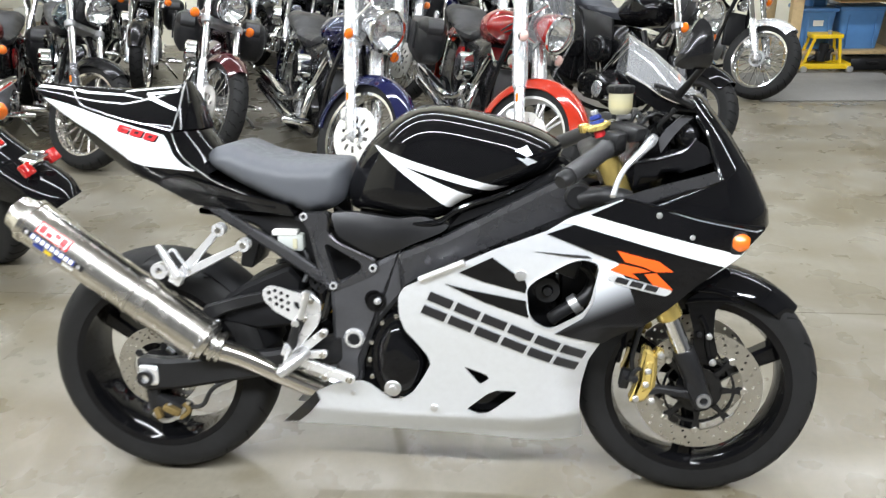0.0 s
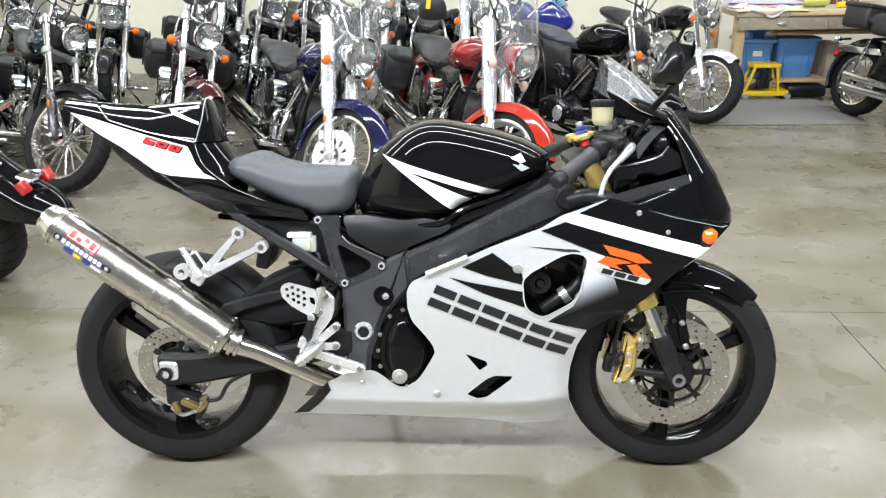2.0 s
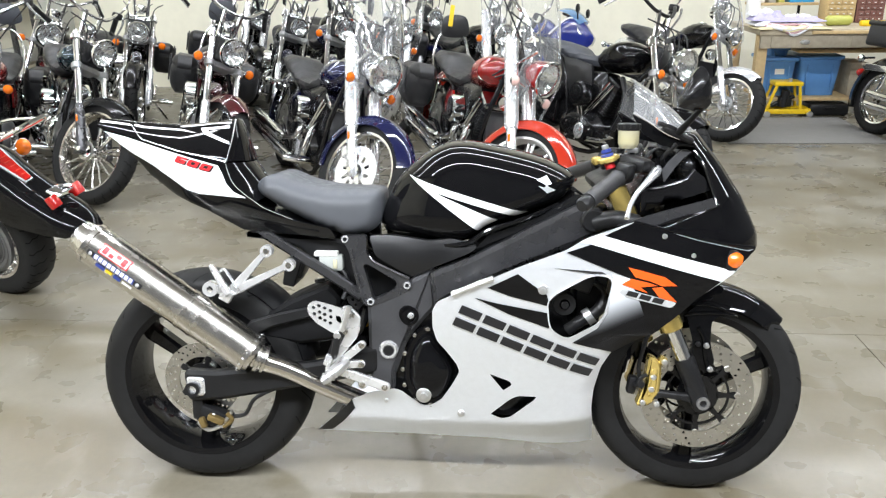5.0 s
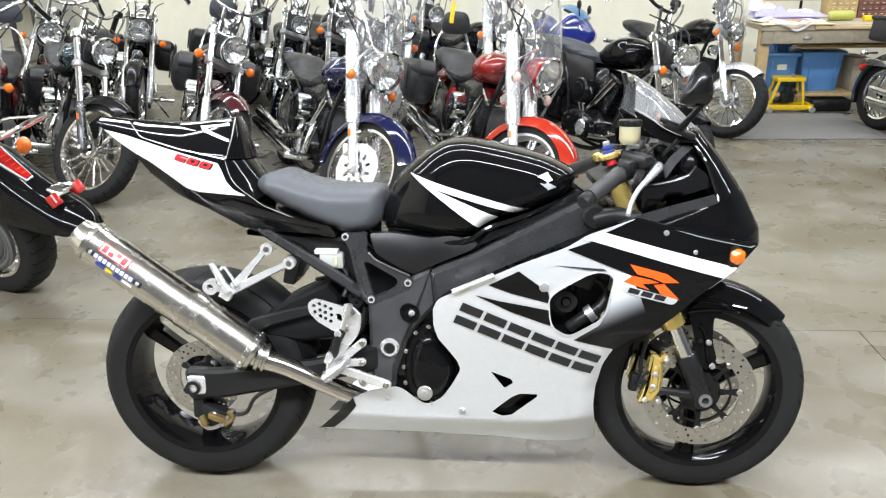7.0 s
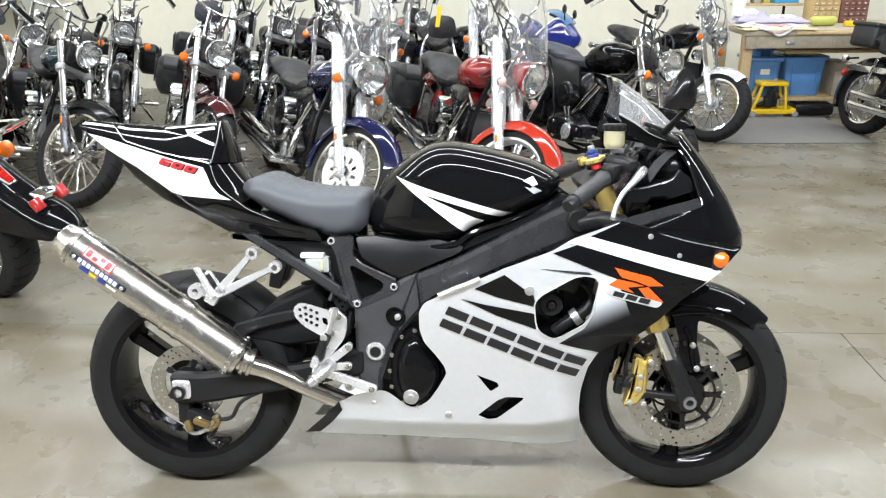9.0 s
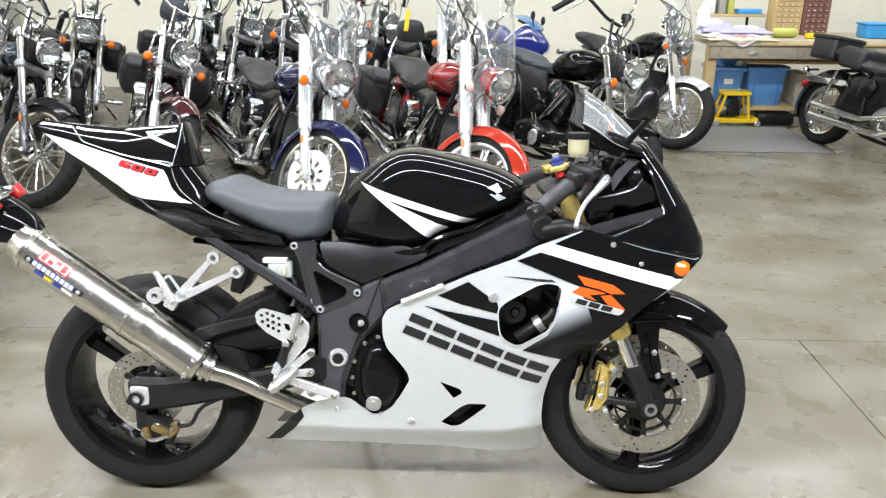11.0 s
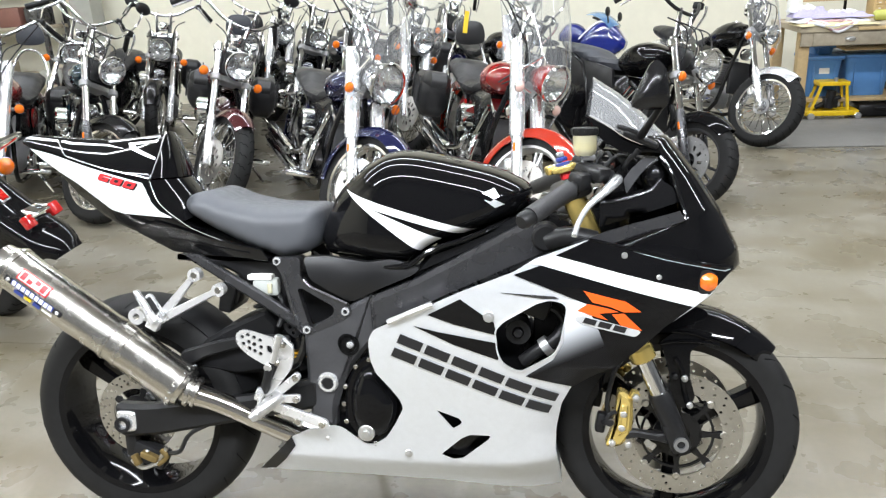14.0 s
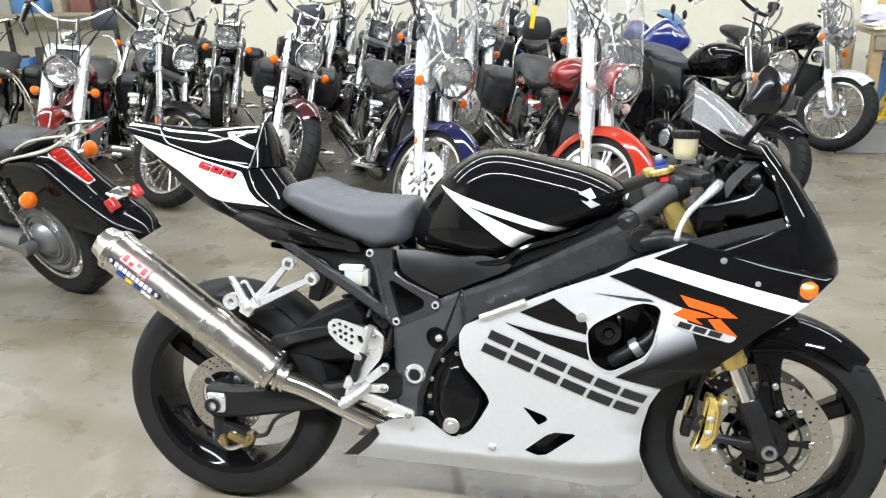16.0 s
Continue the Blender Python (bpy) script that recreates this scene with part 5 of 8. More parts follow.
        g = Geo()
        tube(g, [foot + up * .218, foot + up * .222, foot + up * .25, foot + up * .255, foot + up * .66], [.026, .031, .031, .027, .027], 20)
        part("fork_tube", g, GOLD, leg, "gold fork tube")
        g = Geo()
        lathe(g, [(.010, 0), (.0175, 0), (.0175, .010), (.010, .010)], 20, axis_to((.712, y + side * .02, .30), (.712, y + side * .2, .30)), closed=True)
        part("axle_end", g, DULL, leg)
        g = Geo()
        prism(g, rounded([(.566, .424), (.584, .420), (.600, .402), (.601, .36), (.597, .318), (.577, .288), (.558, .281), (.536, .282), (.545, .305), (.556, .336), (.562, .385)], .008), side * .070, side * .118, .008)
        prism(g, rounded([(.574, .395), (.590, .393), (.586, .325), (.565, .312)], .006), side * .110, side * .124, .004)
        rbox(g, .022, .03, .022, pose(.604, side * .10, .412, 0, 20, 0), .006)
        cal = part("front_caliper", g, GOLD, root, "gold radial brake caliper")
        pins(cal, "caliper_bolt", ALU, ((.606, .412), (.590, .292), (.552, .296), (.578, .37), (.574, .335)), side * .112, side * .127, .008)
        g = Geo()
        tube(g, [(.545, side * .10, .36), (.540, side * .11, .40), (.555, side * .11, .47), (.575, side * .10, .525), (.53, side * .09, .62)], .006, 8, 5)
        disc(g, (.545, side * .10, .35), (.545, side * .13, .35), .010, 12)
        tube(g, [(.53, side * .09, .34), (.535, side * .12, .345), (.545, side * .125, .37), (.560, side * .12, .375)], .0055, 8, 4)
        rbox(g, .024, .03, .05, pose(.527, side * .085, .335, 0, 10, 0), .006)
        part("brake_hose", g, SATIN, cal)
    g = Geo()
    arc_fender(g, .316, .078, 42, 112, .055, n=26, m=pose(.712, 0, .30), taper=.45)
    guard = part("front_mudguard", g, BLACK, root, "gloss black front mudguard")
    for side in (-1, 1):
        g = Geo()
        sheet(g, rounded([(.665, .541), (.716, .575), (.79, .56), (.735, .518), (.735, .453), (.75, .40), (.725, .37), (.69, .40), (.688, .46)], .012), lambda x, z: .080 + .02 * (.5 - z), 0, .005, (), .022, side)
        part("guard_side", g, BLACK, guard)
        g = Geo()
        tube(g, [(x, side * (.080 + .02 * (.5 - z) + .004), z) for x, z in ((.662, .535), (.70, .541), (.76, .541), (.80, .533))], .004, 8, 4)
        tube(g, [(x, side * (.080 + .02 * (.5 - z) + .003), z) for x, z in ((.69, .565), (.74, .56), (.80, .536))], .003, 8, 4)
        tube(g, [(x, side * (.080 + .02 * (.5 - z) + .003), z) for x, z in ((.70, .50), (.716, .47), (.722, .42), (.735, .375))], .006, 8, 4)
        part("guard_lip", g, BLACK, guard)
        pins(guard, "guard_bolt", ALU, ((.735, .385), (.722, .452)), side * .082, side * .096, .008)
        pins(guard, "guard_bolt", SATIN, ((.700, .455),), side * .082, side * .092, .007)
    # yokes
    g = Geo()
    rbox(g, .10, .27, .035, pose(.452, 0, .90, 0, -23, 0), .012)
    rbox(g, .09, .25, .03, pose(.53, 0, .73, 0, -23, 0), .012)
    part("fork_yoke", g, SATIN, root)
    g = Geo()
    rbox(g, .07, .06, .03, pose(.46, 0, .945, 0, -15, 0), .008)
    part("ignition_cover", g, ENGINE, root)

    # clip-on bars, levers, reservoir
    for side in (-1, 1):
        g = Geo()
        inn, out = Vector((.518, side * .12, .957)), Vector((.358, side * .325, .872))
        tube(g, [inn, out], .0125, 12)
        bar = part("clip_on_bar", g, SATIN, root)
        g = Geo()
        tube(g, [inn.lerp(out, .45), inn.lerp(out, .5), inn.lerp(out, .96)], [.023, .0200, .0205], 16)
        part("grip", g, LEATHER, bar, "dark grey rubber grip")
        g = Geo()
        tube(g, [inn.lerp(out, .96), inn.lerp(out, 1.04), inn.lerp(out, 1.07)], [.018, .019, .014], 14)
        part("bar_end", g, SATIN, bar)
        g = Geo()
        tube(g, [(.556, side * .150, .936), (.545, side * .18, .930), (.521, side * .215, .912), (.487, side * .27, .891), (.466, side * .30, .863), (.455, side * .325, .836)], [.011, .012, .009, .0065, .006, .0065], 10, 4)
        part("lever", g, BRIGHT, bar, "polished brake lever" if side < 0 else "polished clutch lever")
        g = Geo()
        rbox(g, .075, .05, .034, pose(.500, side * .150, .952, 0, 12, 38 * side), .010)
        rbox(g, .040, .045, .042, pose(.470, side * .182, .935, 0, 12, 38 * side), .010)
        disc(g, (.535, side * .150, .925), (.535, side * .150, .955), .013, 12, .003)
        part("switch_housing", g, SATIN, bar)
        g = Geo()
        tube(g, [(.46, side * .17, .90), (.52, side * .10, .99), (.50, side * .02, .96), (.47, side * .04, .88)], .006, 8, 5)
        tube(g, [(.50, side * .16, .93), (.55, side * .11, .98), (.56, side * .05, .90), (.54, side * .05, .80)], .005, 8, 5)
        part("cable", g, SATIN, bar)
    g = Geo()
    cup = pose(.483, -.13, .988, 90, 0, 0)
    lathe(g, [(0, 0), (.019, 0), (.024, .006), (.0268, .014), (.0272, .046), (0, .046)], 24, cup)
    res = part("brake_reservoir", g, FLUID, root, "yellowed brake fluid reservoir with a black cap")
    g = Geo()
    lathe(g, [(0, .012), (.0245, .013), (.0255, .030), (0, .030)], 24, cup)
    part("brake_fluid", g, AMBERFLUID, res, "yellow brake fluid")
    g = Geo()
    lathe(g, [(0, .046), (.0285, .046), (.030, .049), (.030, .061), (.026, .064), (0, .064)], 24, cup)
    for k in range(12):
        q = 2 * math.pi * k / 12
        rbox(g, .004, .012, .004, cup @ pose(.030 * math.cos(q), .055, .030 * math.sin(q)), .001, 1)
    part("cap", g, SATIN, res)
    g = Geo()
    rbox(g, .012, .014, .05, pose(.481, -.13, .966), .003)
    rbox(g, .03, .016, .014, pose(.492, -.135, .984), .004)
    part("bracket", g, DULL, res)
    g = Geo()
    tube(g, [(.483, -.13, .99), (.495, -.13, .97), (.52, -.14, .955), (.535, -.15, .95)], .006, 8, 4)
    part("reservoir_hose", g, SATIN, res)
    lean_axis = Vector((-.28, .06, .955)).normalized()
    foot = Vector((.442, -.112, .940))
    g = Geo()
    rbox(g, .060, .05, .013, pose(.430, -.108, .960, 0, -16, 20), .005)
    rbox(g, .022, .024, .022, pose(.405, -.112, .955, 0, -16, 20), .006)
    clamp = part("top_clamp", g, GOLD, root, "gold anodised top clamp")
    for mt, d0, d1, rr, nm in ((REDDECAL, -.006, .010, .013, "adjuster_base"), (GOLD, .010, .022, .023, "adjuster_ring"), (NAVY, .022, .034, .017, "adjuster_nut"), (NAVY, .036, .046, .0135, "adjuster_nut"), (ALU, .046, .058, .009, "adjuster_screw")):
        g = Geo()
        disc(g, foot + lean_axis * d0, foot + lean_axis * d1, rr, 14)
        part(nm, g, mt, clamp)

    # nose cowl: a shell round the front, open towards the rider
    tip_line = [(.62, .69), (.66, .74), (.70, .804), (.728, .845), (.768, .840), (.858, .797), (.94, .744), (.985, .710), (1.01, .69), (1.03, .675)]
    broad_line = [(.62, .2), (.70, .222), (.78, .225), (.86, .205), (.92, .178), (.98, .15), (1.03, .12)]
    inner_line = [(.62, .53), (.79, .52), (.798, .54), (.848, .695), (.88, .690), (.94, .672), (.99, .640), (1.03, .60)]

    def nose_skin(x, z):
        s = min(1, max(0, (x - .5) / (run(z, tip_line) - .5)))
        return run(z, broad_line) * max(0, 1 - s ** 3) ** (1 / 3)

    g = Geo()
    rows_n, cols_n, verts = 40, 36, []
    for i in range(rows_n + 1):
        z = .635 + (1.028 - .635) * i / rows_n
        t, wb, xi = run(z, tip_line), run(z, broad_line), min(run(z, inner_line), run(z, tip_line) - .02)
        end = math.acos(min(1, max(0, (xi - .5) / (t - .5))) ** 1.5)
        for j in range(cols_n + 1):
            q = -1 + 2 * j / cols_n
            ang = end * q
            x, y = .5 + (t - .5) * math.cos(ang) ** (2 / 3), math.copysign(wb * abs(math.sin(ang)) ** (2 / 3), q)
            if z < .80:
                lim = flank(x, z) - .004
                y = max(-lim, min(lim, y)) if abs(q) > .5 else y
            verts.append((x, y, z))
    n = cols_n + 1
    quads = [(i * n + j, i * n + j + 1, (i + 1) * n + j + 1, (i + 1) * n + j) for i in range(rows_n) for j in range(cols_n)]
    g.add(verts, quads)
    nose = part("nose_cowl", g, BLACK, root, "gloss black nose cowl", angle=70)
    solid = nose.modifiers.new("shell", "SOLIDIFY")
    solid.thickness, solid.offset = .004, -1
    for side in (-1, 1):
        g = Geo()
        tube(g, [(x, side * (flank(x, z) - .001), z) for x, z in ((.489, .811), (.537, .801), (.65, .773), (.74, .752), (.80, .742))], .0045, 8, 4)
        part("cowl_lip", g, BLACK, nose)
        g = Geo()
        tube(g, [(x, side * (nose_skin(x, z) - .001), z) for x, z in ((.545, .800), (.62, .824), (.69, .846), (.694, .87), (.676, .938), (.655, .975), (.62, 1.015))], .004, 8, 4)
        part("cowl_rim", g, BLACK, nose)
        g = Geo()
        sheet(g, [(.45, .800), (.528, .827), (.583, .843), (.684, .869), (.696, .849), (.60, .815), (.53, .794), (.488, .796)], lambda x, z: .212 - .06 * max(0, x - .55) - .8 * max(0, x - .62) ** 2, 0, .006, (), .02, side)
        part("inner_cowl", g, FRAME, nose, "matt dark grey inner cowl")
        g = Geo()
        tube(g, [(.516, side * .158, .883), (.559, side * .160, .890), (.602, side * .158, .901), (.631, side * .152, .912), (.648, side * .145, .934)], .0055, 8, 4)
        sheet(g, [(.516, .883), (.559, .890), (.602, .901), (.631, .912), (.648, .934), (.672, .918), (.690, .884), (.60, .855), (.515, .830)], lambda x, z: .162 - .10 * max(0, x - .60), 0, .005, (), .02, side)
        part("inner_panel", g, ENGINE, nose, "gloss black panel inside the cowl")
        g = Geo()
        sheet(g, rounded([(.568, .933), (.584, .957), (.617, .986), (.641, .982), (.622, .966), (.598, .937), (.575, .902)], .004), lambda x, z: .143, 0, .006, (), .012, side)
        part("cowl_stay", g, PIVOT, nose, "grey stay inside the cowl")
        g = Geo()
        ball(g, (.640, side * .085, .938), .034, .045, .040, 14)
        part("headlamp_back", g, ENGINE, nose, "black back of the headlamp")
        g = Geo()
        puff(g, rounded([(.728, .704), (.729, .727), (.748, .737), (.766, .727), (.764, .703), (.746, .693)], .007), .018, .012, .35, .007, m=pose(0, side * (flank(.745, .714) + .004), 0))
        lamp = part("turn_signal", g, AMBER, root, "amber flush turn signal")
        g = Geo()
        lathe(g, [(.036, 0), (.026, .016), (.0, .018)], 20, axis_to((.735, side * (flank(.742, .714) - .01), .714), (.742, side * .5, .714)))
        part("signal_base", g, SATIN, lamp)
        # mirror on its stalk
        if side > 0:
            continue
        g = Geo()
        line = [(.571, 1.094), (.585, 1.135), (.607, 1.178), (.622, 1.184), (.638, 1.165), (.645, 1.13), (.641, 1.096), (.62, 1.087)]
        puff(g, [tuple(p) for p in spline(line, 3, True)], .035, .03, .3, .012, m=pose(0, side * .27, 0))
        mir = part("mirror", g, ENGINE, root, "satin black mirror shell")
        g = Geo()
        tube(g, [(.630, side * .27, 1.094), (.616, side * .215, 1.062), (.602, side * .160, 1.030)], [.0068, .0075, .010], 10)
        rbox(g, .085, .035, .018, pose(.602, side * .148, 1.024, 0, 25, 0), .008)
        rbox(g, .05, .03, .012, pose(.575, side * .15, 1.045, 0, 20, 0), .005)
        part("mirror_stalk", g, SATIN, mir)
    # screen
    g = Geo()
    rows = [(.672, 1.030, .022, .137, -.064), (.620, 1.082, .057, .137, -.050), (.565, 1.128, .076, .133, -.030), (.506, 1.167, .090, .123, -.012)]
    cols = 12
    verts = []
    for x, z, drop, hw, back in rows:
        for j in range(cols + 1):
            s = -1 + 2 * j / cols
            verts.append((x + back * abs(s) ** 2.2, s * hw, z - drop * abs(s) ** 2.2))
    g.add(verts, [(i * (cols + 1) + j, i * (cols + 1) + j + 1, (i + 1) * (cols + 1) + j + 1, (i + 1) * (cols + 1) + j) for i in range(3) for j in range(cols)])
    screen = part("windscreen", g, SCUFFED, root, "clear sports windscreen")
    # White colour on the near edge stands in for the light it catches.
    g = Geo()
    edge = [verts[j] for j in range(0, len(verts), cols + 1)]
    tube(g, edge, .0015, 6)
    part("screen_edge", g, PAPER, screen)
    g = Geo()
    tube(g, [verts[j] for j in range(cols, len(verts), cols + 1)], .003, 6)
    part("screen_edge", g, SATIN, screen)
    for side in (-1, 1):
        g = Geo()
        sheet(g, rounded([(.489, 1.074), (.535, 1.051), (.590, 1.022), (.640, 1.004), (.652, .985), (.60, .988), (.56, .997), (.516, 1.027)], .006), lambda x, z: .128 + .25 * (1.075 - z), 0, .005, (), .012, side)
        part("screen_base", g, BLACK, screen, "gloss black cowl below the screen")
        # A bright tube draws the highlight along the screen's lower edge.
        g = Geo()
        tube(g, [(.494, side * .127, 1.077), (.535, side * .134, 1.053), (.571, side * .139, 1.028), (.61, side * .142, 1.010)], .0028, 6, 3)
        part("screen_edge", g, BRIGHT, screen)
    g = Geo()
    rbox(g, .055, .20, .075, pose(.625, 0, .948, 0, 32, 0), .014)
    pod = part("instrument_pod", g, SATIN, root, "black instrument pod")
    g = Geo()
    rbox(g, .004, .09, .030, pose(.5995, -.035, .958, 0, 32, 0), .0015)
    part("display", g, GREYPOST, pod, "grey instrument display")
    g = Geo()
    tube(g, [(.60, -.10, .93), (.57, -.13, .96), (.60, -.15, 1.00)], .006, 8, 4)
    tube(g, [(.55, -.06, .90), (.53, -.09, .95), (.56, -.11, .985), (.60, -.10, .97)], .005, 8, 4)
    part("wiring", g, SATIN, pod)
    g = Geo()
    prism(g, rounded([(.44, .82), (.52, .80), (.62, .80), (.60, .90), (.62, .98), (.56, .98), (.52, .88)], .02), -.10, .10, .01)
    part("cowl_bracket", g, ENGINE, root)
    # Dark block added to stop light showing through the cowl.
    g = Geo()
    prism(g, rounded([(.56, .79), (.68, .78), (.70, .85), (.66, .90), (.60, .91), (.565, .86)], .02), -.12, .12, .02)
    part("dash_panel", g, ENGINE, root, "dark block added to fill the shaded inside of the cowl")
    return root


sport = sport_motorcycle()
sport.matrix_world = pose(0, 0, 0, -10, 0, 0)

# ---- the parked cruisers ----
def wire_wheel(root, name, x, r, half, cast=0, disc_r=.14, side=-1, m=None, disc_mat=None, rim_mat=None):
    """A cruiser's wheel: chrome rim, wire or cast spokes, hub, tyre and brake disc."""
    m = (m if m is not None else Matrix()) @ pose(x, 0, r)
    rim = r - max(.082, half * 1.15)
    g = Geo()
    lathe(g, [(rim + .004, -half * .72), (rim + .008, -half * .6), (rim - .012, -half * .3), (rim - .012, half * .3), (rim + .008, half * .6), (rim + .004, half * .72),
              (rim - .010, half * .68), (rim - .022, half * .3), (rim - .022, -half * .3), (rim - .010, -half * .68)], 48, closed=True)
    wheel = part(name, g, rim_mat or (BRIGHT if cast else CHROME), root, "cast alloy wheel" if cast else "chromed wire wheel", m=m)
    g = Geo()
    lathe(g, [(.012, -.055), (.045, -.055), (.05, -.045), (.03, -.03), (.03, .03), (.05, .045), (.045, .055), (.012, .055)], 24, closed=True)
    part("hub", g, CHROME, wheel)
    if cast:
        count, gapw = (9, 1.0) if cast is True else (cast, 1.5)
        for k in range(count):
            a = 360 * k / count + 20
            g = Geo()
            for s in (-1, 1):
                tube(g, [(.035, 0, s * .006 * (gapw - 1)), (.10, s * .010, s * .013 * gapw), (rim - .015, s * .010, s * .025 * gapw)], [.010, .008 * gapw ** .5, .007 * gapw ** .5], 6)
            part("spoke", g, rim_mat or ALU, wheel, m=pose(0, 0, 0, 0, a, 0))
    else:
        g = Geo()
        for k in range(36):
            a = 2 * math.pi * k / 36
            s = -1 if k % 2 else 1
            b = a + (.22 if (k // 2) % 2 else -.22)
            tube(g, [(.045 * math.cos(b), s * .048, .045 * math.sin(b)), ((rim - .012) * math.cos(a), s * .008, (rim - .012) * math.sin(a))], .0028, 4)
        tagged(part("spokes", g, CHROME, wheel), kind="stuff")
    g = Geo()
    prof = []
    for i in range(17):
        a = math.pi * i / 16
        prof.append((rim + .004 + (r - rim - .004) * math.sin(a) ** .55, -half * math.cos(a) * (.76 + .24 * math.sin(a))))
    prof += [(rim, half * .5), (rim, -half * .5)]
    lathe(g, prof, 64, closed=True)
    tyre = part("tyre", g, RUBBER, wheel, "black tyre")
    # Near-black bars on the tread paint the shade of its grooves.
    g = Geo()
    for k in range(30):
        for s in (-1, 1):
            pts = []
            for j in range(5):
                q = math.pi / 2 + s * (.10 + .95 * j / 4)
                y, rr = -half * math.cos(q) * (.76 + .24 * math.sin(q)), rim + .004 + (r - rim - .004) * math.sin(q) ** .55 - .0018
                a = 2 * math.pi * (k + (.5 if s > 0 else 0)) / 30 + .03 * (j % 2) + .02 * j
                pts.append((rr * math.cos(a), y, rr * math.sin(a)))
            tube(g, pts, .0034, 5)
    tagged(part("tread_groove", g, GROOVE_SHADE, tyre), kind="stuff")
    g = Geo()
    outline = [(disc_r * math.cos(2 * math.pi * i / 48), disc_r * math.sin(2 * math.pi * i / 48)) for i in range(48)]
    holes = [[(.045 * math.cos(2 * math.pi * i / 20), .045 * math.sin(2 * math.pi * i / 20)) for i in range(20)]]
    for k in range(10 if disc_r > .1 else 0):
        a = 2 * math.pi * k / 10
        q = [(.062, -.010), (.062, .010), (disc_r * .66, .016), (disc_r * .66, -.004)]
        holes.append([(u * math.cos(a) - v * math.sin(a), u * math.sin(a) + v * math.cos(a)) for u, v in q])
    for k in range(20 if disc_r > .1 else 0):
        a = 2 * math.pi * (k + .5) / 20
        holes.append([(disc_r * .84 * math.cos(a) + .004 * math.cos(i * math.pi / 3), disc_r * .84 * math.sin(a) + .004 * math.sin(i * math.pi / 3)) for i in range(6)])
    co, tris, rings, _ = filled(outline, holes, .05)
    n = len(co)
    faces = tris + [tuple(i + n for i in reversed(t)) for t in tris]
    for ring in rings:
        faces += [(a, b, b + n, a + n) for a, b in zip(ring, ring[1:] + ring[:1])]
    g.add([(u, side * .072 - .003, v) for u, v in co] + [(u, side * .072 + .003, v) for u, v in co], faces)
    part("brake_disc", g, disc_mat or DISCM, wheel, "bright drilled brake disc")
    return wheel


def round_lamp(root, name, c, toward, r, shell, label="", depth=1.1, m=None):
    """A bowl headlamp: shell, reflector, bright rim and glass."""
    c, toward = Vector(c), Vector(toward).normalized()
    ax = axis_to(c, c + toward)
    if m is not None:
        ax = m @ ax
    g = Geo()
    lathe(g, [(0, -r * depth), (r * .45, -r * depth * .95), (r * .8, -r * depth * .6), (r * .98, -r * .1), (r, 0), (r * .96, 0), (r * .9, -r * .1), (r * .6, -r * .55), (0, -r * .7)], 36, ax)
    lamp = part(name, g, shell, root, label)
    g = Geo()
    lathe(g, [(r * .93, -.002), (r * 1.05, -.002), (r * 1.07, .006), (r * 1.03, .014), (r * .93, .012)], 36, ax, closed=True)
    part("rim", g, CHROME, lamp)
    g = Geo()
    lathe(g, [(0, -r * .6), (r * .3, -r * .52), (r * .65, -r * .3), (r * .9, -.004)], 30, ax)
    part("reflector", g, REFLECT, lamp)
    g = Geo()
    lathe(g, [(0, -r * .15), (r * .12, -r * .16), (r * .16, -r * .25), (r * .15, -r * .5), (0, -r * .5)], 14, ax)
    part("bulb_hood", g, CHROME, lamp)
    g = Geo()
    lathe(g, [(0, r * .16), (r * .4, r * .13), (r * .75, r * .07), (r * .94, .004)], 30, ax)
    part("glass", g, LENS, lamp, "clear headlamp glass")
    return lamp


def small_lamp(root, name, c, toward, r, lens, m=None, label="amber turn signal", stalk=None):
    c, toward = Vector(c), Vector(toward).normalized()
    ax = axis_to(c, c + toward)
    if m is not None:
        ax = m @ ax
    g = Geo()
    lathe(g, [(0, -r * .9), (r * .6, -r * .8), (r * .95, -r * .3), (r, 0), (0, 0)], 20, ax)
    if stalk is not None:
        tube(g, [c, stalk], .009, 8, m=m)
    lamp = part(name, g, CHROME, root, label)
    g = Geo()
    lathe(g, [(0, r * .75), (r * .5, r * .65), (r * .9, r * .28), (r * .96, 0), (0, 0)], 20, ax)
    part("lens", g, lens, lamp)
    return lamp


g = Geo()
rbox(g, .145, .155, .008, None, .003, 1)
FIN = mesh_of("fin", g)
FIN.materials.append(DULL)
DARKFIN = FIN.copy()
DARKFIN.materials.clear()
DARKFIN.materials.append(ENGINE)


def long_tail_guard(g, path, half=.105):
    """A rear mudguard that sweeps back along a path of (x, z, depth of its sides)."""
    fine = spline(path, 5)
    n, verts = len(fine), []
    for i, q in enumerate(fine):
        d = (fine[min(i + 1, n - 1)] - fine[max(i - 1, 0)]).normalized()
        down = Vector((-d.y, d.x)).normalized() if d.x < 0 else Vector((d.y, -d.x)).normalized()
        down = down if down.y < 0 else -down
        h = half * (1 if i < n * .75 else 1 - .35 * (i / n - .75) / .25)
        half_ring = [(0, 0), (h * .45, .004), (h * .8, .016), (h * .95, .034), (h, .055 if q.z > .06 else q.z * .9), (h * .98, max(q.z, .03))]
        ring = [(-y, k) for y, k in reversed(half_ring[1:])] + half_ring
        verts += [(q.x + down.x * k, y, q.y + down.y * k) for y, k in ring]
    m = 11
    g.add(verts, [(i * m + j, i * m + j + 1, (i + 1) * m + j + 1, (i + 1) * m + j) for i in range(n - 1) for j in range(m - 1)] + [tuple((n - 1) * m + j for j in range(m))])


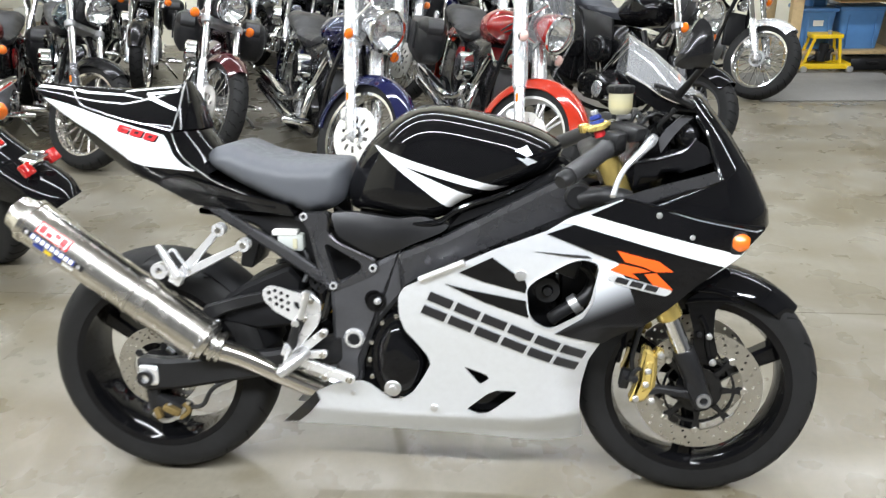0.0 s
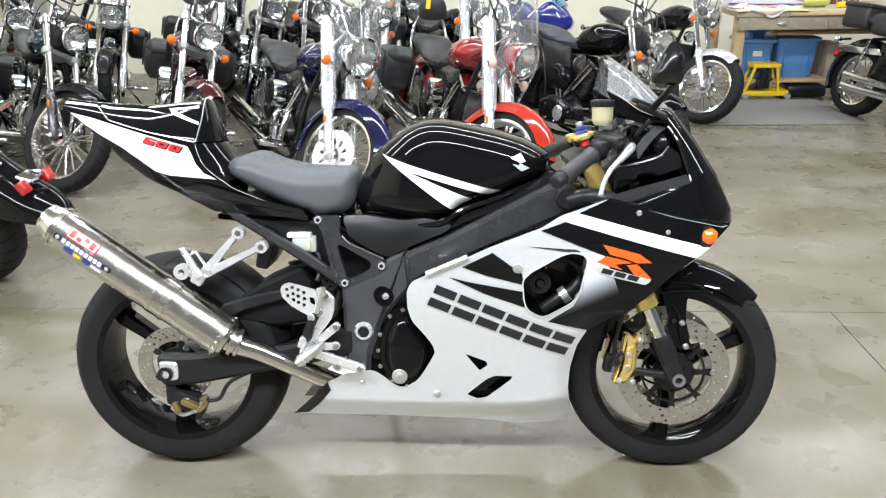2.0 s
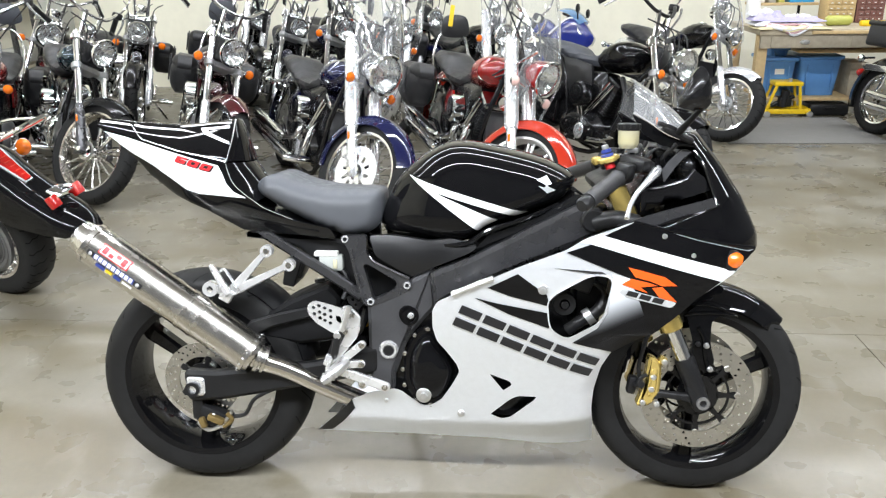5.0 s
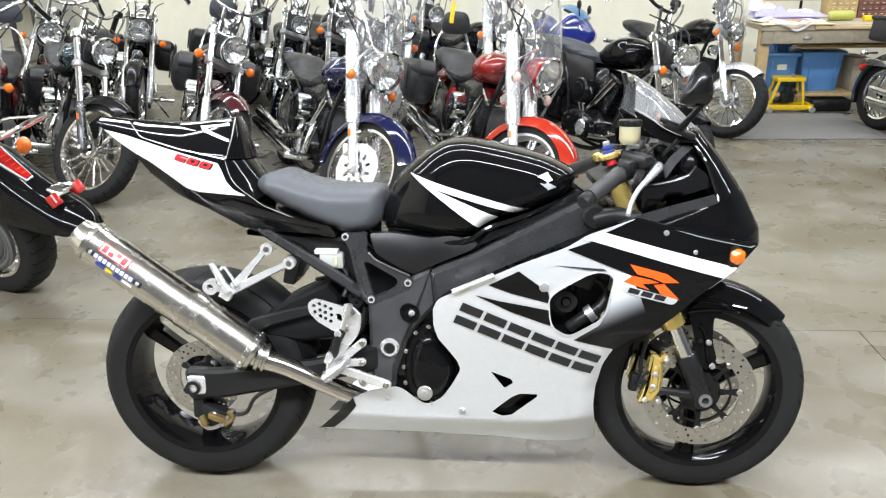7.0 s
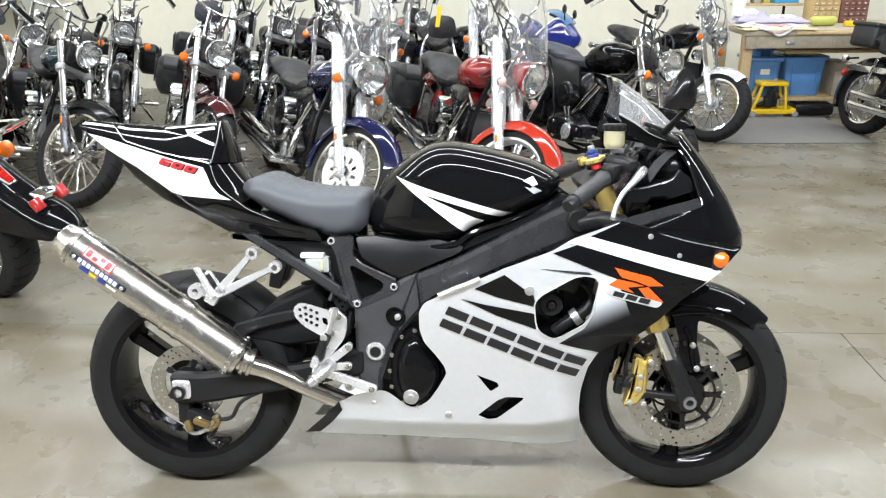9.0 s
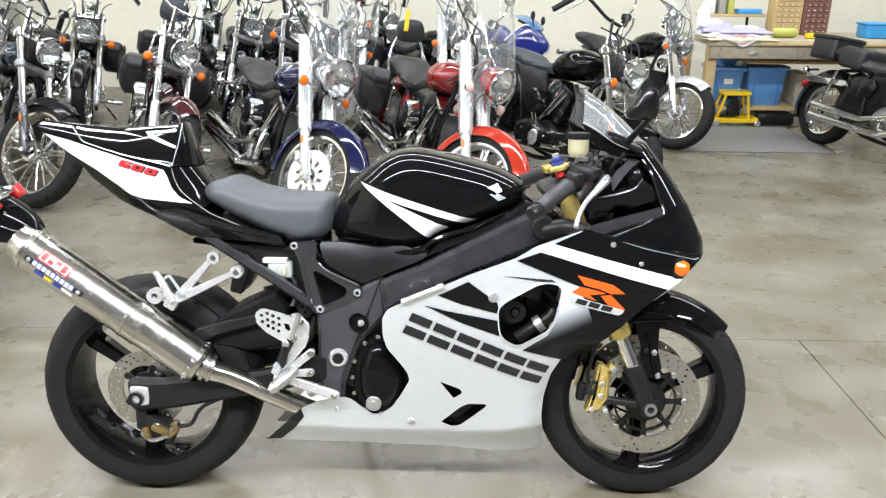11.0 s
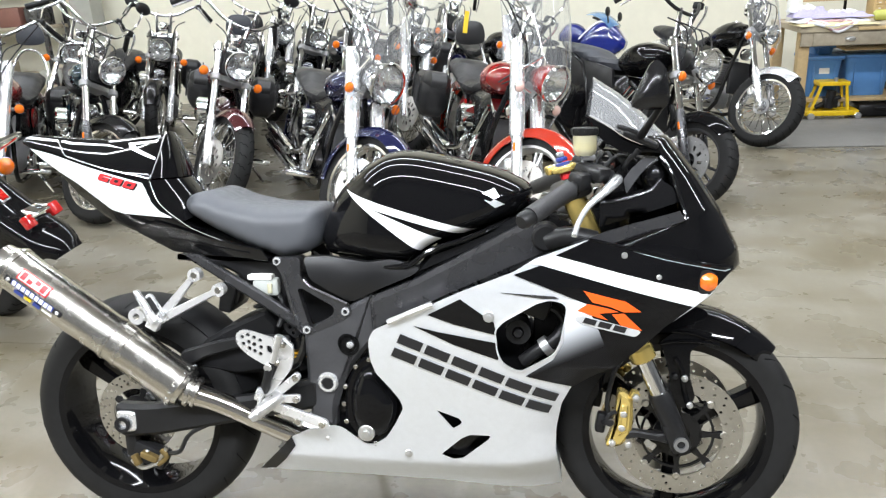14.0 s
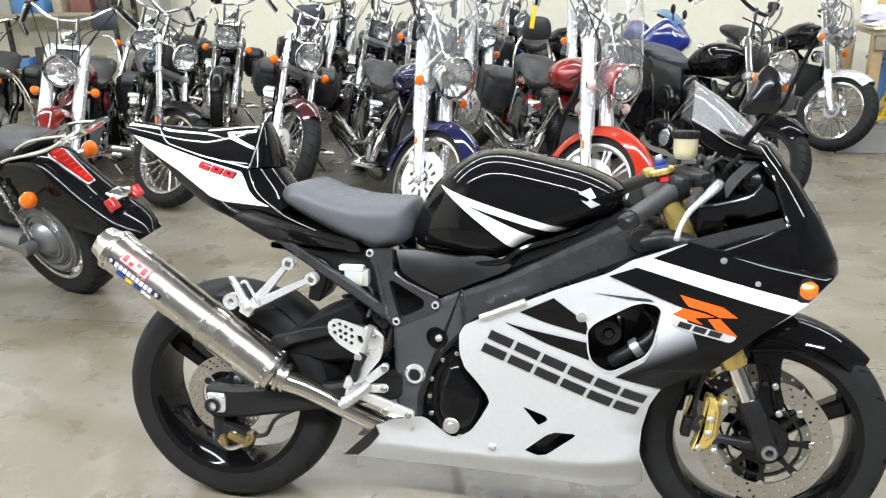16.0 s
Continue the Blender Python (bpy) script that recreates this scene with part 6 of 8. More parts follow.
PAD = material("grey_backrest_vinyl", (0.035, 0.038, 0.046), 0.5, vary=0.12, grain=180, bump=0.15)


def cruiser(label, paint, front, heading, steer=28, lean=14, wb=1.6, r=.32, rr=.32, rake=31, cast=False, fork="slim", lamp=.095, lamp_z=.80, bag=None, screen=None, backrest=False, fender=None,
            high=.30, fender_mat=None, engine_mat=None, signals=True, seat_mat=None, tank_z=.76, pipes=True, rack=False, disc_r=.14, lamp_shell=None, rear_fender=None, disc_mat=None, rear_r=.055, trunk=False, lens=False, drum=False, lamp_x=.12, sig_dz=-.10, rear_depth=.09, rim_mat=None, pipe_end=-.32, tag=False, naked=False, top=1.02, tank_dx=0.0, sig_w=.19, sig_lens=None):
    """One parked cruiser. front: where its front tyre stands; heading: degrees from the x axis, towards its front."""
    root = new("cruiser_motorcycle")
    tagged(root, label, "motorcycle", "parked motorcycles")
    h = Vector((math.cos(radians(heading)), math.sin(radians(heading))))
    base = pose(front[0] - h.x * wb, front[1] - h.y * wb, 0, 0, 0, heading) @ pose(0, 0, 0, -lean, 0, 0)
    root.matrix_world = base
    up = Vector((-math.sin(radians(rake)), 0, math.cos(radians(rake))))
    ahead = Vector((math.cos(radians(rake)), 0, math.sin(radians(rake))))
    axle = Vector((wb, 0, r))
    # the fork and all on it turns about the steering axis
    pivot = axle - ahead * .045
    ST = Matrix.Translation(pivot) @ Matrix.Rotation(radians(steer), 4, up) @ Matrix.Translation(-pivot)
    fmat = fender_mat or paint
    wire_wheel(root, "front_wheel", wb, r, .064, cast, disc_r, -1, ST, disc_mat, rim_mat)
    wire_wheel(root, "rear_wheel", 0, rr, .092 if lens else .075, cast, .13, -1, rim_mat=rim_mat)
    # front mudguard
    g = Geo()
    a0, a1 = fender or (28, 185)
    arc_fender(g, r + .026, .080, a0, a1, .07, n=30, m=ST @ pose(wb, 0, r), taper=.25)
    guard = part("front_mudguard", g, fmat, root)
    legs = (top - r) / up.z
    rl = .034 if fork == "fat" else .026
    for s in (-1, 1):
        y = Vector((0, s * .105, 0))
        g = Geo()
        tube(g, [axle + y - up * .03, axle + y - up * .02, axle + y + up * .28, axle + y + up * .30], [.022, .029, .029, .024], 14, m=ST)
        rbox(g, .05, .035, .06, ST @ Matrix.Translation(axle + y), .012)
        leg = part("fork_leg", g, FRAME if fork == "black" else BRIGHT, root, "polished fork leg")
        g = Geo()
        if fork == "fat":
            tube(g, [axle + y + up * .26, axle + y + up * .29, axle + y + up * (legs - .04)], [.036, .042, .04], 16, m=ST)
        else:
            tube(g, [axle + y + up * .28, axle + y + up * legs], .021, 12, m=ST)
        part("stanchion", g, BRIGHT if fork == "fat" else CHROME, leg, "chromed fork tube")
        g = Geo()
        disc(g, axle + y, axle + y + Vector((0, s * .03, 0)), .016, 12, m=ST)
        part("axle_end", g, CHROME, leg)
        if fork in ("fat", "black"):
            g = Geo()
            rbox(g, .014, .012, .045, ST @ Matrix.Translation(axle + y * 1.25 + up * .20) @ pose(0, 0, 0, 0, -rake, 0), .004)
            part("reflector", g, AMBER, leg, "amber side reflector")
        g = Geo()
        tube(g, [axle + y * .85 + up * .05 + ahead * -.03, axle + y * .85 + up * .28 + ahead * .02], .007, 6, m=ST)
        part("guard_stay", g, CHROME, leg)
    g = Geo()
    rbox(g, .10, .05, .07, ST @ Matrix.Translation(axle + Vector((-.10, -.075, .09))) @ pose(0, 0, 0, 0, -30, 0), .015)
    part("front_caliper", g, BRIGHT, root)
    for u, nm in ((legs - .03, "top_yoke"), (legs - .23, "lower_yoke")):
        g = Geo()
        c = axle + up * u - ahead * .02
        rbox(g, .085, .12, .045, ST @ Matrix.Translation(c - ahead * .015) @ pose(0, 0, 0, 0, -rake, 0), .016)
        for s in (-1, 1):
            disc(g, c + Vector((.017, s * .105, 0)) - up * .022, c + Vector((.017, s * .105, 0)) + up * .022, .034, 16, .006, ST)
            rbox(g, .05, .10, .04, ST @ Matrix.Translation(c + Vector((0, s * .07, 0))) @ pose(0, 0, 0, 0, -rake, 0), .012)
        part(nm, g, CHROME if nm == "top_yoke" else DULL, root)
    # Black plate added to block the bright wall behind the fork.
    g = Geo()
    mid = axle + up * (legs - .13) + ahead * .0
    rbox(g, .03, .165, .15, ST @ Matrix.Translation(mid) @ pose(0, 0, 0, 0, -rake, 0), .012)
    part("fork_gap_plate", g, SATIN, root, "black plate added to fill the gap between the fork tubes")
    for k, (dy, sag) in enumerate(((-.05, .05), (-.02, .09), (.03, .06), (.06, .10))):
        g = Geo()
        top_c = axle + up * legs
        tube(g, [top_c + Vector((-.04, dy * 3, .10)), top_c + Vector((.05 + sag * .5, dy * 2, .05)), top_c + Vector((.04 + sag, dy * 1.6, -.12)), top_c + Vector((-.03, dy, -.25))], .0045, 6, 5, m=ST)
        part("cable", g, SATIN, root)
    # lamps
    lc = axle + up * ((lamp_z - r) / up.z) + Vector((lamp_x, 0, 0))
    round_lamp(root, "headlamp", lc, (1, 0, -.06), lamp, lamp_shell or CHROME, "round chromed headlamp", 1.5 if fork == "fat" else 1.1, m=ST)
    if signals:
        for s in (-1, 1):
            sc = lc + Vector((-.06, s * sig_w, sig_dz))
            small_lamp(root, "turn_signal", sc, (1, 0, 0), .031, sig_lens or AMBER, ST, label="pale pink turn signal" if sig_lens else "amber turn signal", stalk=(sc.x, s * .09, sc.z))
            rc = Vector((-.20, s * .17, .58)) if not lens else Vector((-.17, s * .18, .585 if s > 0 else .67))
            small_lamp(root, "turn_signal", rc, (-1, 0, 0), .040 if lens else .032, AMBER, stalk=(rc.x + .02, s * .06, rc.z + .02))
    # bars, grips, levers, mirrors
    c, high = axle + up * legs + Vector((-.02, 0, .02)), high * .72
    for s in (-1, 1):
        g = Geo()
        tube(g, [c + Vector((0, s * .05, -.03)), c + Vector((-.01, s * .06, high * .5)), c + Vector((-.02, s * .062, high * .62))], [.017, .015, .020], 10, m=ST)
        part("riser", g, CHROME, root)
    g = Geo()
    pts = [c + Vector(q) for q in ((-.24, -.37, high * .5), (-.14, -.28, high), (-.02, -.10, high * .6), (-.02, .10, high * .6), (-.14, .28, high), (-.24, .37, high * .5))]
    tube(g, pts, .0115, 10, 5, m=ST)
    bar = part("handlebar", g, SATIN if naked else CHROME, root, "black handlebar" if naked else "chromed handlebar")
    for s, (q0, q1) in ((-1, (pts[0], pts[1])), (1, (pts[5], pts[4]))):
        g = Geo()
        e = q0 + (q0 - q1).normalized() * .02
        tube(g, [e, q0.lerp(q1, .72)], .0185, 12, m=ST)
        part("grip", g, SATIN, bar)
        g = Geo()
        k = q0.lerp(q1, .95)
        rbox(g, .06, .05, .045, ST @ Matrix.Translation(k), .01)
        part("switch_housing", g, SATIN, bar)
        g = Geo()
        tube(g, [k + Vector((.06, 0, 0)), q0.lerp(q1, .6) + Vector((.075, 0, -.01)), e + Vector((.05, 0, -.02))], [.009, .008, .006], 8, 4, m=ST)
        part("lever", g, BRIGHT, bar)
        g = Geo()
        mc = k + Vector((-.02, s * .06, .20))
        tube(g, [k, k + Vector((.02, s * .03, .09)), mc], .006, 8, 4, m=ST)
        stem = part("mirror_stem", g, CHROME, bar)
        g = Geo()
        ball(g, mc, .022, .062, .042, 10, m=ST)
        part("mirror", g, SATIN if screen is None else CHROME, stem, "rounded mirror")
        if fork != "fat":
            continue
        g = Geo()
        tube(g, [k, axle + up * (legs - .1) + Vector((.09, s * .1, 0)), axle + up * (legs - .35) + Vector((-.05, s * .06, 0))], .005, 6, 5, m=ST)
        part("cable", g, SATIN, bar)
    g = Geo()
    top_c = axle + up * legs + Vector((-.01, 0, .055))
    ax = ST @ axis_to(top_c, top_c + Vector((-.55, 0, .8)))
    lathe(g, [(0, -.05), (.03, -.048), (.046, -.02), (.05, .008), (.044, .012), (0, .006)], 24, ax)
    dial = part("speedometer", g, CHROME, root, "round chromed speedometer")
    g = Geo()
    lathe(g, [(0, .009), (.04, .0135), (.040, .011), (0, .007)], 20, ax)
    part("dial_face", g, DECAL, dial)
    # screen
    if screen:
        g = Geo()
        verts, cols, rows, low = [], 12, 10, 3
        for i in range(rows + 1):
            f = (i - low) / (rows - low)
            up_f = max(0, f)
            for j in range(cols + 1):
                s = -1 + 2 * j / cols
                hw = .25 * (1 - .35 * max(0, f - .55) ** 2 * 4) * (1 - .16 * (1 - up_f) ** 2) * (1 - .25 * max(0, -f))
                verts.append(Vector((lc.x + .05 - .32 * up_f * screen - .10 * s * s, s * hw, lc.z + .02 + .52 * f * screen)))
        # the lower corners reach down beside the headlamp
        quad = [(i * (cols + 1) + j, i * (cols + 1) + j + 1, (i + 1) * (cols + 1) + j + 1, (i + 1) * (cols + 1) + j) for i in range(rows) for j in range(cols) if i >= low or j < 2 or j >= cols - 2]
        g.add(verts, quad, ST)
        sc = part("windshield", g, CLEAR, root, "tall clear windshield")
        g = Geo()
        for j in (0, cols):
            tube(g, [verts[i * (cols + 1) + j] for i in range(rows + 1)], .004, 6, m=ST)
        tube(g, [verts[rows * (cols + 1) + j] for j in range(cols + 1)], .004, 6, m=ST)
        part("windshield_trim", g, CLEAR, sc)
        for s in (-1, 1):
            g = Geo()
            tube(g, [verts[(low + 1) * (cols + 1) + (2 if s < 0 else cols - 2)], axle + Vector((0, s * .105, 0)) + up * (legs - .2)], .008, 8, m=ST)
            part("windshield_bracket", g, CHROME, sc)
    # tank
    hx = wb - .52 + tank_dx
    g = Geo()
    line = [(hx + .12, tank_z + .06), (hx + .08, tank_z + .11), (hx - .05, tank_z + .135), (hx - .22, tank_z + .09), (hx - .42, tank_z - .03), (hx - .44, tank_z - .07), (hx - .30, tank_z - .085), (hx - .05, tank_z - .06), (hx + .08, tank_z - .01)]
    if naked:
        line = [(hx + .10, tank_z + .03), (hx + .08, tank_z + .11), (hx - .02, tank_z + .155), (hx - .14, tank_z + .15), (hx - .27, tank_z + .08), (hx - .30, tank_z - .02), (hx - .18, tank_z - .06), (hx + .04, tank_z - .03)]
    puff(g, [tuple(p) for p in spline(line, 4, True)], lambda x, z: (.155 if naked else .145) * (1 - .5 * max(0, hx - .1 - x) / .34), .05 if naked else .09, .25, .022)
    tank = part("fuel_tank", g, paint, root)
    g = Geo()
    lathe(g, [(0, .014), (.03, .012), (.036, .002), (.036, -.02)], 20, pose(hx - .06, 0, tank_z + .132, 90, 0, 0))
    tube(g, [(hx - .12, 0, tank_z + .125), (hx - .3, 0, tank_z + .055)], .018, 8)
    part("filler_cap", g, CHROME, tank)
    # seat
    sm = seat_mat or LEATHER
    g = Geo()
    line = [(hx - .36, tank_z + .0), (hx - .45, tank_z - .045), (hx - .62, tank_z - .06), (hx - .78, tank_z - .01), (hx - .90, tank_z + .045), (hx - 1.08, tank_z + .05), (hx - 1.2, tank_z + .02), (hx - 1.1, tank_z - .05), (hx - .85, tank_z - .10), (hx - .6, tank_z - .14), (hx - .4, tank_z - .10)]
    if naked:
        line = [(hx - .26, tank_z + .075), (hx - .34, tank_z + .035), (hx - .48, tank_z + .035), (hx - .60, tank_z + .085), (hx - .88, tank_z + .115), (hx - .93, tank_z + .08), (hx - .62, tank_z - .01), (hx - .30, tank_z - .03)]
    puff(g, [tuple(p) for p in spline(line, 3, True)], lambda x, z: .15 if x < hx - .5 else .15 - .4 * (x - hx + .5), .05, .55, .028)
    part("seat", g, sm, root, "black stitched saddle")
    if naked:
        for s in (-1, 1):
            g = Geo()
            puff(g, rounded([(hx - .30, tank_z - .03), (hx - .62, tank_z + .01), (hx - .90, tank_z + .07), (hx - .86, tank_z - .03), (hx - .70, tank_z - .16), (hx - .45, tank_z - .26), (hx - .26, tank_z - .16)], .02), .03, .04, .3, .03, m=pose(0, s * .10, 0))
            part("side_panel", g, SATIN, root, "black side panel below the saddle")
            g = Geo()
            tube(g, [(hx - .95, s * .12, tank_z + .06), (hx - .60, s * .13, tank_z - .02), (hx - .42, s * .13, .36)], .012, 8, 3)
            part("subframe_tube", g, ENGINE, root)
            g = Geo()
            tube(g, [(hx - .02, s * .07, tank_z - .08), (hx + .10, s * .11, .52), (hx + .06, s * .13, .34)], .018, 8, 4)
            part("coolant_hose", g, SATIN, root)
    # rear mudguard and lamp
    g = Geo()
    if not lens:
        arc_fender(g, rr + rear_r, .105, *(rear_fender or (65, 200)), rear_depth, n=30, m=pose(0, 0, rr))
        rear = part("rear_mudguard", g, fmat, root)
        g = Geo()
        ball(g, (-rr - .05, 0, rr + .18), .03, .05, .035)
        part("tail_lamp", g, REDLENS, rear, "red tail lamp")
        g = Geo()
        for s in (-1, 1):
            prism(g, rounded([(-.25, rr + .26), (.2, rr + .27), (.25, rr + .22), (-.2, rr + .21)], .02), s * .108, s * .118, .004)
        part("guard_strut", g, CHROME, rear)
    # frame
    em, ex = engine_mat or DULL, wb * .5
    g = Geo()
    for s in (-1, 1):
        tube(g, [axle + up * (legs - .18) + Vector((-.06, s * .02, 0)), (wb - .40, s * .10, .55), (wb - .52, s * .11, .19), (.55, s * .12, .17), (.22, s * .12, .32), (0.02, s * .115, rr)], .016, 8, 4)
        tube(g, [(.45, s * .11, .30), (.40, s * .10, .62), (.10, s * .10, .62)], .014, 8, 3)
    part("frame", g, ENGINE, root, "black tubular frame")
    for s in (-1, 1):
        g = Geo()
        tube(g, [(0.02, s * .13, rr + .02), (.10, s * .13, .62)], .012, 8)
        tube(g, [(0.02 + .08 * i / 36 + .0, s * .13 + .022 * math.cos(i * 1.05), rr + .05 + .24 * i / 36) for i in range(37)], .004, 5)
        part("shock_absorber", g, CHROME, root)
    # Black mass added to block light through the open frame.
    g = Geo()
    puff(g, rounded([(.10, .30), (.16, .60), (.42, .68), (ex + .10, .70), (ex + .16, .45), (ex - .20, .30), (.30, .22)], .04), .10, .05, .6, .04)
    part("saddle_mass", g, ENGINE, root, "black mass added under the saddle to block light")
    for s in (-1, 1):
        g = Geo()
        puff(g, rounded([(.36, .44), (.35, .57), (.47, .61), (.53, .55), (.48, .45)], .03), .025, .05, .3, .03, m=pose(0, s * .115, 0))
        part("side_cover", g, ENGINE if trunk else paint, root)
    # Black slab added to darken the gap between fork and engine.
    g = Geo()
    rbox(g, .035, .19, .26, pose(wb - .40, 0, .47, 0, -14, 0), .012)
    part("radiator", g, SATIN, root)
    g = Geo()
    disc(g, (wb - .37, -.02, .66), (wb - .33, -.02, .66), .045, 16)
    part("horn", g, CHROME, root)
    # engine: crankcase, finned cylinders, covers
    g = Geo()
    puff(g, rounded([(ex - .24, .22), (ex + .2, .20), (ex + .22, .34), (ex + .10, .42), (ex - .18, .42), (ex - .26, .34)], .03), .15, .05, .6, .035)
    motor = part("engine", g, em, root, "V-twin engine with finned cylinders")
    for tilt, cx in ((24, ex + .085), (-24, ex - .085)):
        g = Geo()
        m = pose(cx, 0, .40, 0, tilt, 0)
        rbox(g, .10, .11, .26, m @ pose(0, 0, .13), .01)
        cyl = part("cylinder", g, ENGINE, motor)
        for k in range(9):
            fin = new("fin", DARKFIN if engine_mat else FIN)
            fin.parent = cyl
            fin.matrix_local = m @ pose(0, 0, .04 + .02 * k)
        g = Geo()
        rbox(g, .15, .15, .05, m @ pose(0, 0, .255), .02)
        part("rocker_cover", g, ENGINE if naked else CHROME, cyl)
        g = Geo()
        for dx in (-.022, .022):
            tube(g, [(ex + dx * .8, -.125, .37), m @ Vector((dx, -.085, .25))], [.0105, .009], 8)
        part("pushrod_tube", g, CHROME, cyl)
    for s in (-1, 1):
        g = Geo()
        puff(g, rounded([(ex - .10, .21), (ex + .17, .21), (ex + .18, .33), (ex + .02, .38), (ex - .12, .34)], .03), .02, .04, .3, .03, m=pose(0, s * .155, 0))
        case = part("side_case", g, ENGINE if naked else CHROME, motor)
        pins(case, "case_bolt", STEEL, ((ex - .08, .235), (ex + .03, .225), (ex + .14, .235), (ex + .155, .31), (ex + .03, .36), (ex - .09, .33)), s * .165, s * .178, .008, 8)
        g = Geo()
        lathe(g, [(0, .012), (.045, .012), (.055, .006), (.058, 0), (.03, 0)], 24, axis_to((ex + .05, s * .165, .285), (ex + .05, s * .3, .285)))
        part("case_cap", g, BRIGHT, case)
    g = Geo()
    disc(g, (ex, -.13, .53), (ex, -.215, .53), .085, 28, .012)
    cleaner = part("air_cleaner", g, ENGINE if naked else CHROME, motor, "round black air cleaner" if naked else "round chromed air cleaner")
    g = Geo()
    disc(g, (ex, -.215, .53), (ex, -.222, .53), .055, 24, .003)
    part("cleaner_cap", g, ENGINE, cleaner)
    if pipes:
        for dz, x0 in ((0, ex + .15), (.085, ex - .06)):
            g = Geo()
            tube(g, [(x0, -.10, .46), (x0 + .09, -.16, .42), (x0 + .06, -.185, .27 + dz), (x0 - .20, -.19, .21 + dz)], .021, 12, 5)
            pipe = part("exhaust_pipe", g, CHROME, root, "chromed exhaust pipe")
            g = Geo()
            tube(g, [(x0 - .18, -.19, .21 + dz), (x0 - .30, -.195, .21 + dz), (pipe_end + .12, -.20, .23 + dz), (pipe_end, -.20, .24 + dz)], [.022, .028, .029, .024] if trunk else [.023, .04, .042, .034], 16, 2)
            part("silencer", g, CHROME, pipe)
    for s in (-1, 1):
        g = Geo()
        tube(g, [(ex + .28, s * .12, .25), (ex + .30, s * .26, .26)], .012, 8)
        tube(g, [(ex + .30, s * .20, .26), (ex + .30, s * .32, .265)], .018, 10)
        tube(g, [(ex + .30, s * .19, .26), (ex + .42, s * .20, .30), (ex + .44, s * .27, .31)], .009, 8)
        part("footpeg", g, CHROME, root)
    g = Geo()
    tube(g, [(ex - .05, .13, .24), (ex + .06, .30, .06)], [.014, .010], 8)
    part("side_stand", g, CHROME, root)
    if bag:
        for s in (-1, 1):
            g = Geo()
            puff(g, rounded([(-.36, .66), (.12, .70), (.17, .62), (.10, .42), (-.02, .385), (-.27, .40), (-.37, .50)], .07), .105, .07, .5, .035, m=pose(0, s * .240, 0))
            b = part("saddlebag", g, bag, root, "leather saddlebag")
            g = Geo()
            puff(g, rounded([(-.375, .675), (.13, .715), (.18, .66), (.16, .60), (-.37, .575)], .04), .115, .06, .45, .035, m=pose(0, s * .240, 0))
            part("lid", g, bag, b)
            for dx in (-.12, .12):
                g = Geo()
                rbox(g, .03, .012, .18, pose(-.10 + dx, s * .352, .58), .004)
                part("strap", g, bag, b)
    if backrest:
        g = Geo()
        tube(g, [(.0, -.13, .60), (-.16, -.13, .80), (-.2, -.06, .95), (-.2, .06, .95), (-.16, .13, .80), (.0, .13, .60)], .010, 10, 4)
        rest = part("sissy_bar", g, CHROME, root)
        g = Geo()
        puff(g, [tuple(p) for p in spline([(-.085, -.065), (.085, -.065), (.10, .02), (.06, .08), (-.06, .08), (-.10, .02)], 4, True)], .03, .035, .4, .025, m=pose(-.18, 0, .98, 0, -8, 90))
        part("backrest_pad", g, LEATHER if backrest is True else PAD, rest, "padded black backrest" if backrest is True else "tall padded grey backrest", m=Matrix() if backrest is True else pose(-.02, 0, .10))
        if tag:
            g = Geo()
            rbox(g, .002, .032, .15, pose(-.140, -.05, 1.055, 0, -8, 0), .0008, 1)
            part("paper_tag", g, YELLOW, rest, "yellow paper tag on the backrest")
    if trunk:
        g = Geo()
        rbox(g, .27, .30, .19, pose(-.12, 0, .785), .03, 3)
        box = part("luggage_roll", g, LEATHER, root, "black leather luggage box")
        g = Geo()
        rbox(g, .29, .32, .04, pose(-.12, 0, .87), .018, 3)
        part("lid", g, LEATHER, box)
        g = Geo()
        rbox(g, .26, .30, .17, pose(.20, 0, .735, 0, 4, 0), .04, 3)
        part("passenger_pad", g, LEATHER, root, "padded black passenger seat")
    if lens:
        def ride(x):
            return float(np.interp(x, (-.64, -.56, -.46, -.37, -.29, -.206, -.115, 0, .20), (.43, .49, .545, .60, .66, .725, .748, .745, .69)))

        long_tail_guard(rear_guard := Geo(), [(.20, .70, .20), (.0, .745, .25), (-.115, .748, .26), (-.206, .725, .25), (-.29, .66, .22), (-.37, .60, .20), (-.46, .545, .15), (-.56, .49, .10), (-.62, .445, .07), (-.645, .405, .03)])
        rear = part("rear_mudguard", rear_guard, BLACK, root, "deep gloss black rear mudguard", angle=60)
        g = Geo()
        verts = []
        for k in range(9):
            x = -.185 - .175 * k / 8
            hw = .040 - .026 * max(0, k / 8 - .12) if k else .028
            for yy, dr in ((-hw, .001), (-hw * .7, .016), (hw * .7, .016), (hw, .001)):
                verts.append((x - dr * .5, yy, ride(x) + dr * .85))
        g.add(verts, [(k * 4 + j, k * 4 + j + 1, k * 4 + j + 5, k * 4 + j + 4) for k in range(8) for j in range(3)] + [(0, 1, 2, 3), (32, 33, 34, 35)])
        tail_lens = part("guard_lens", g, REDLENS, rear, "long red lens let into the mudguard")
        g = Geo()
        for k in range(1, 8):
            a, b = Vector(verts[k * 4 + 1]), Vector(verts[k * 4 + 2])
            tube(g, [a.lerp(b, .12) + Vector((0, 0, .001)), a.lerp(b, .88) + Vector((0, 0, .001))], .0022, 6)
        part("lens_rib", g, BRAKELENS, tail_lens, "paler ribs pressed into the lens")
        g = Geo()
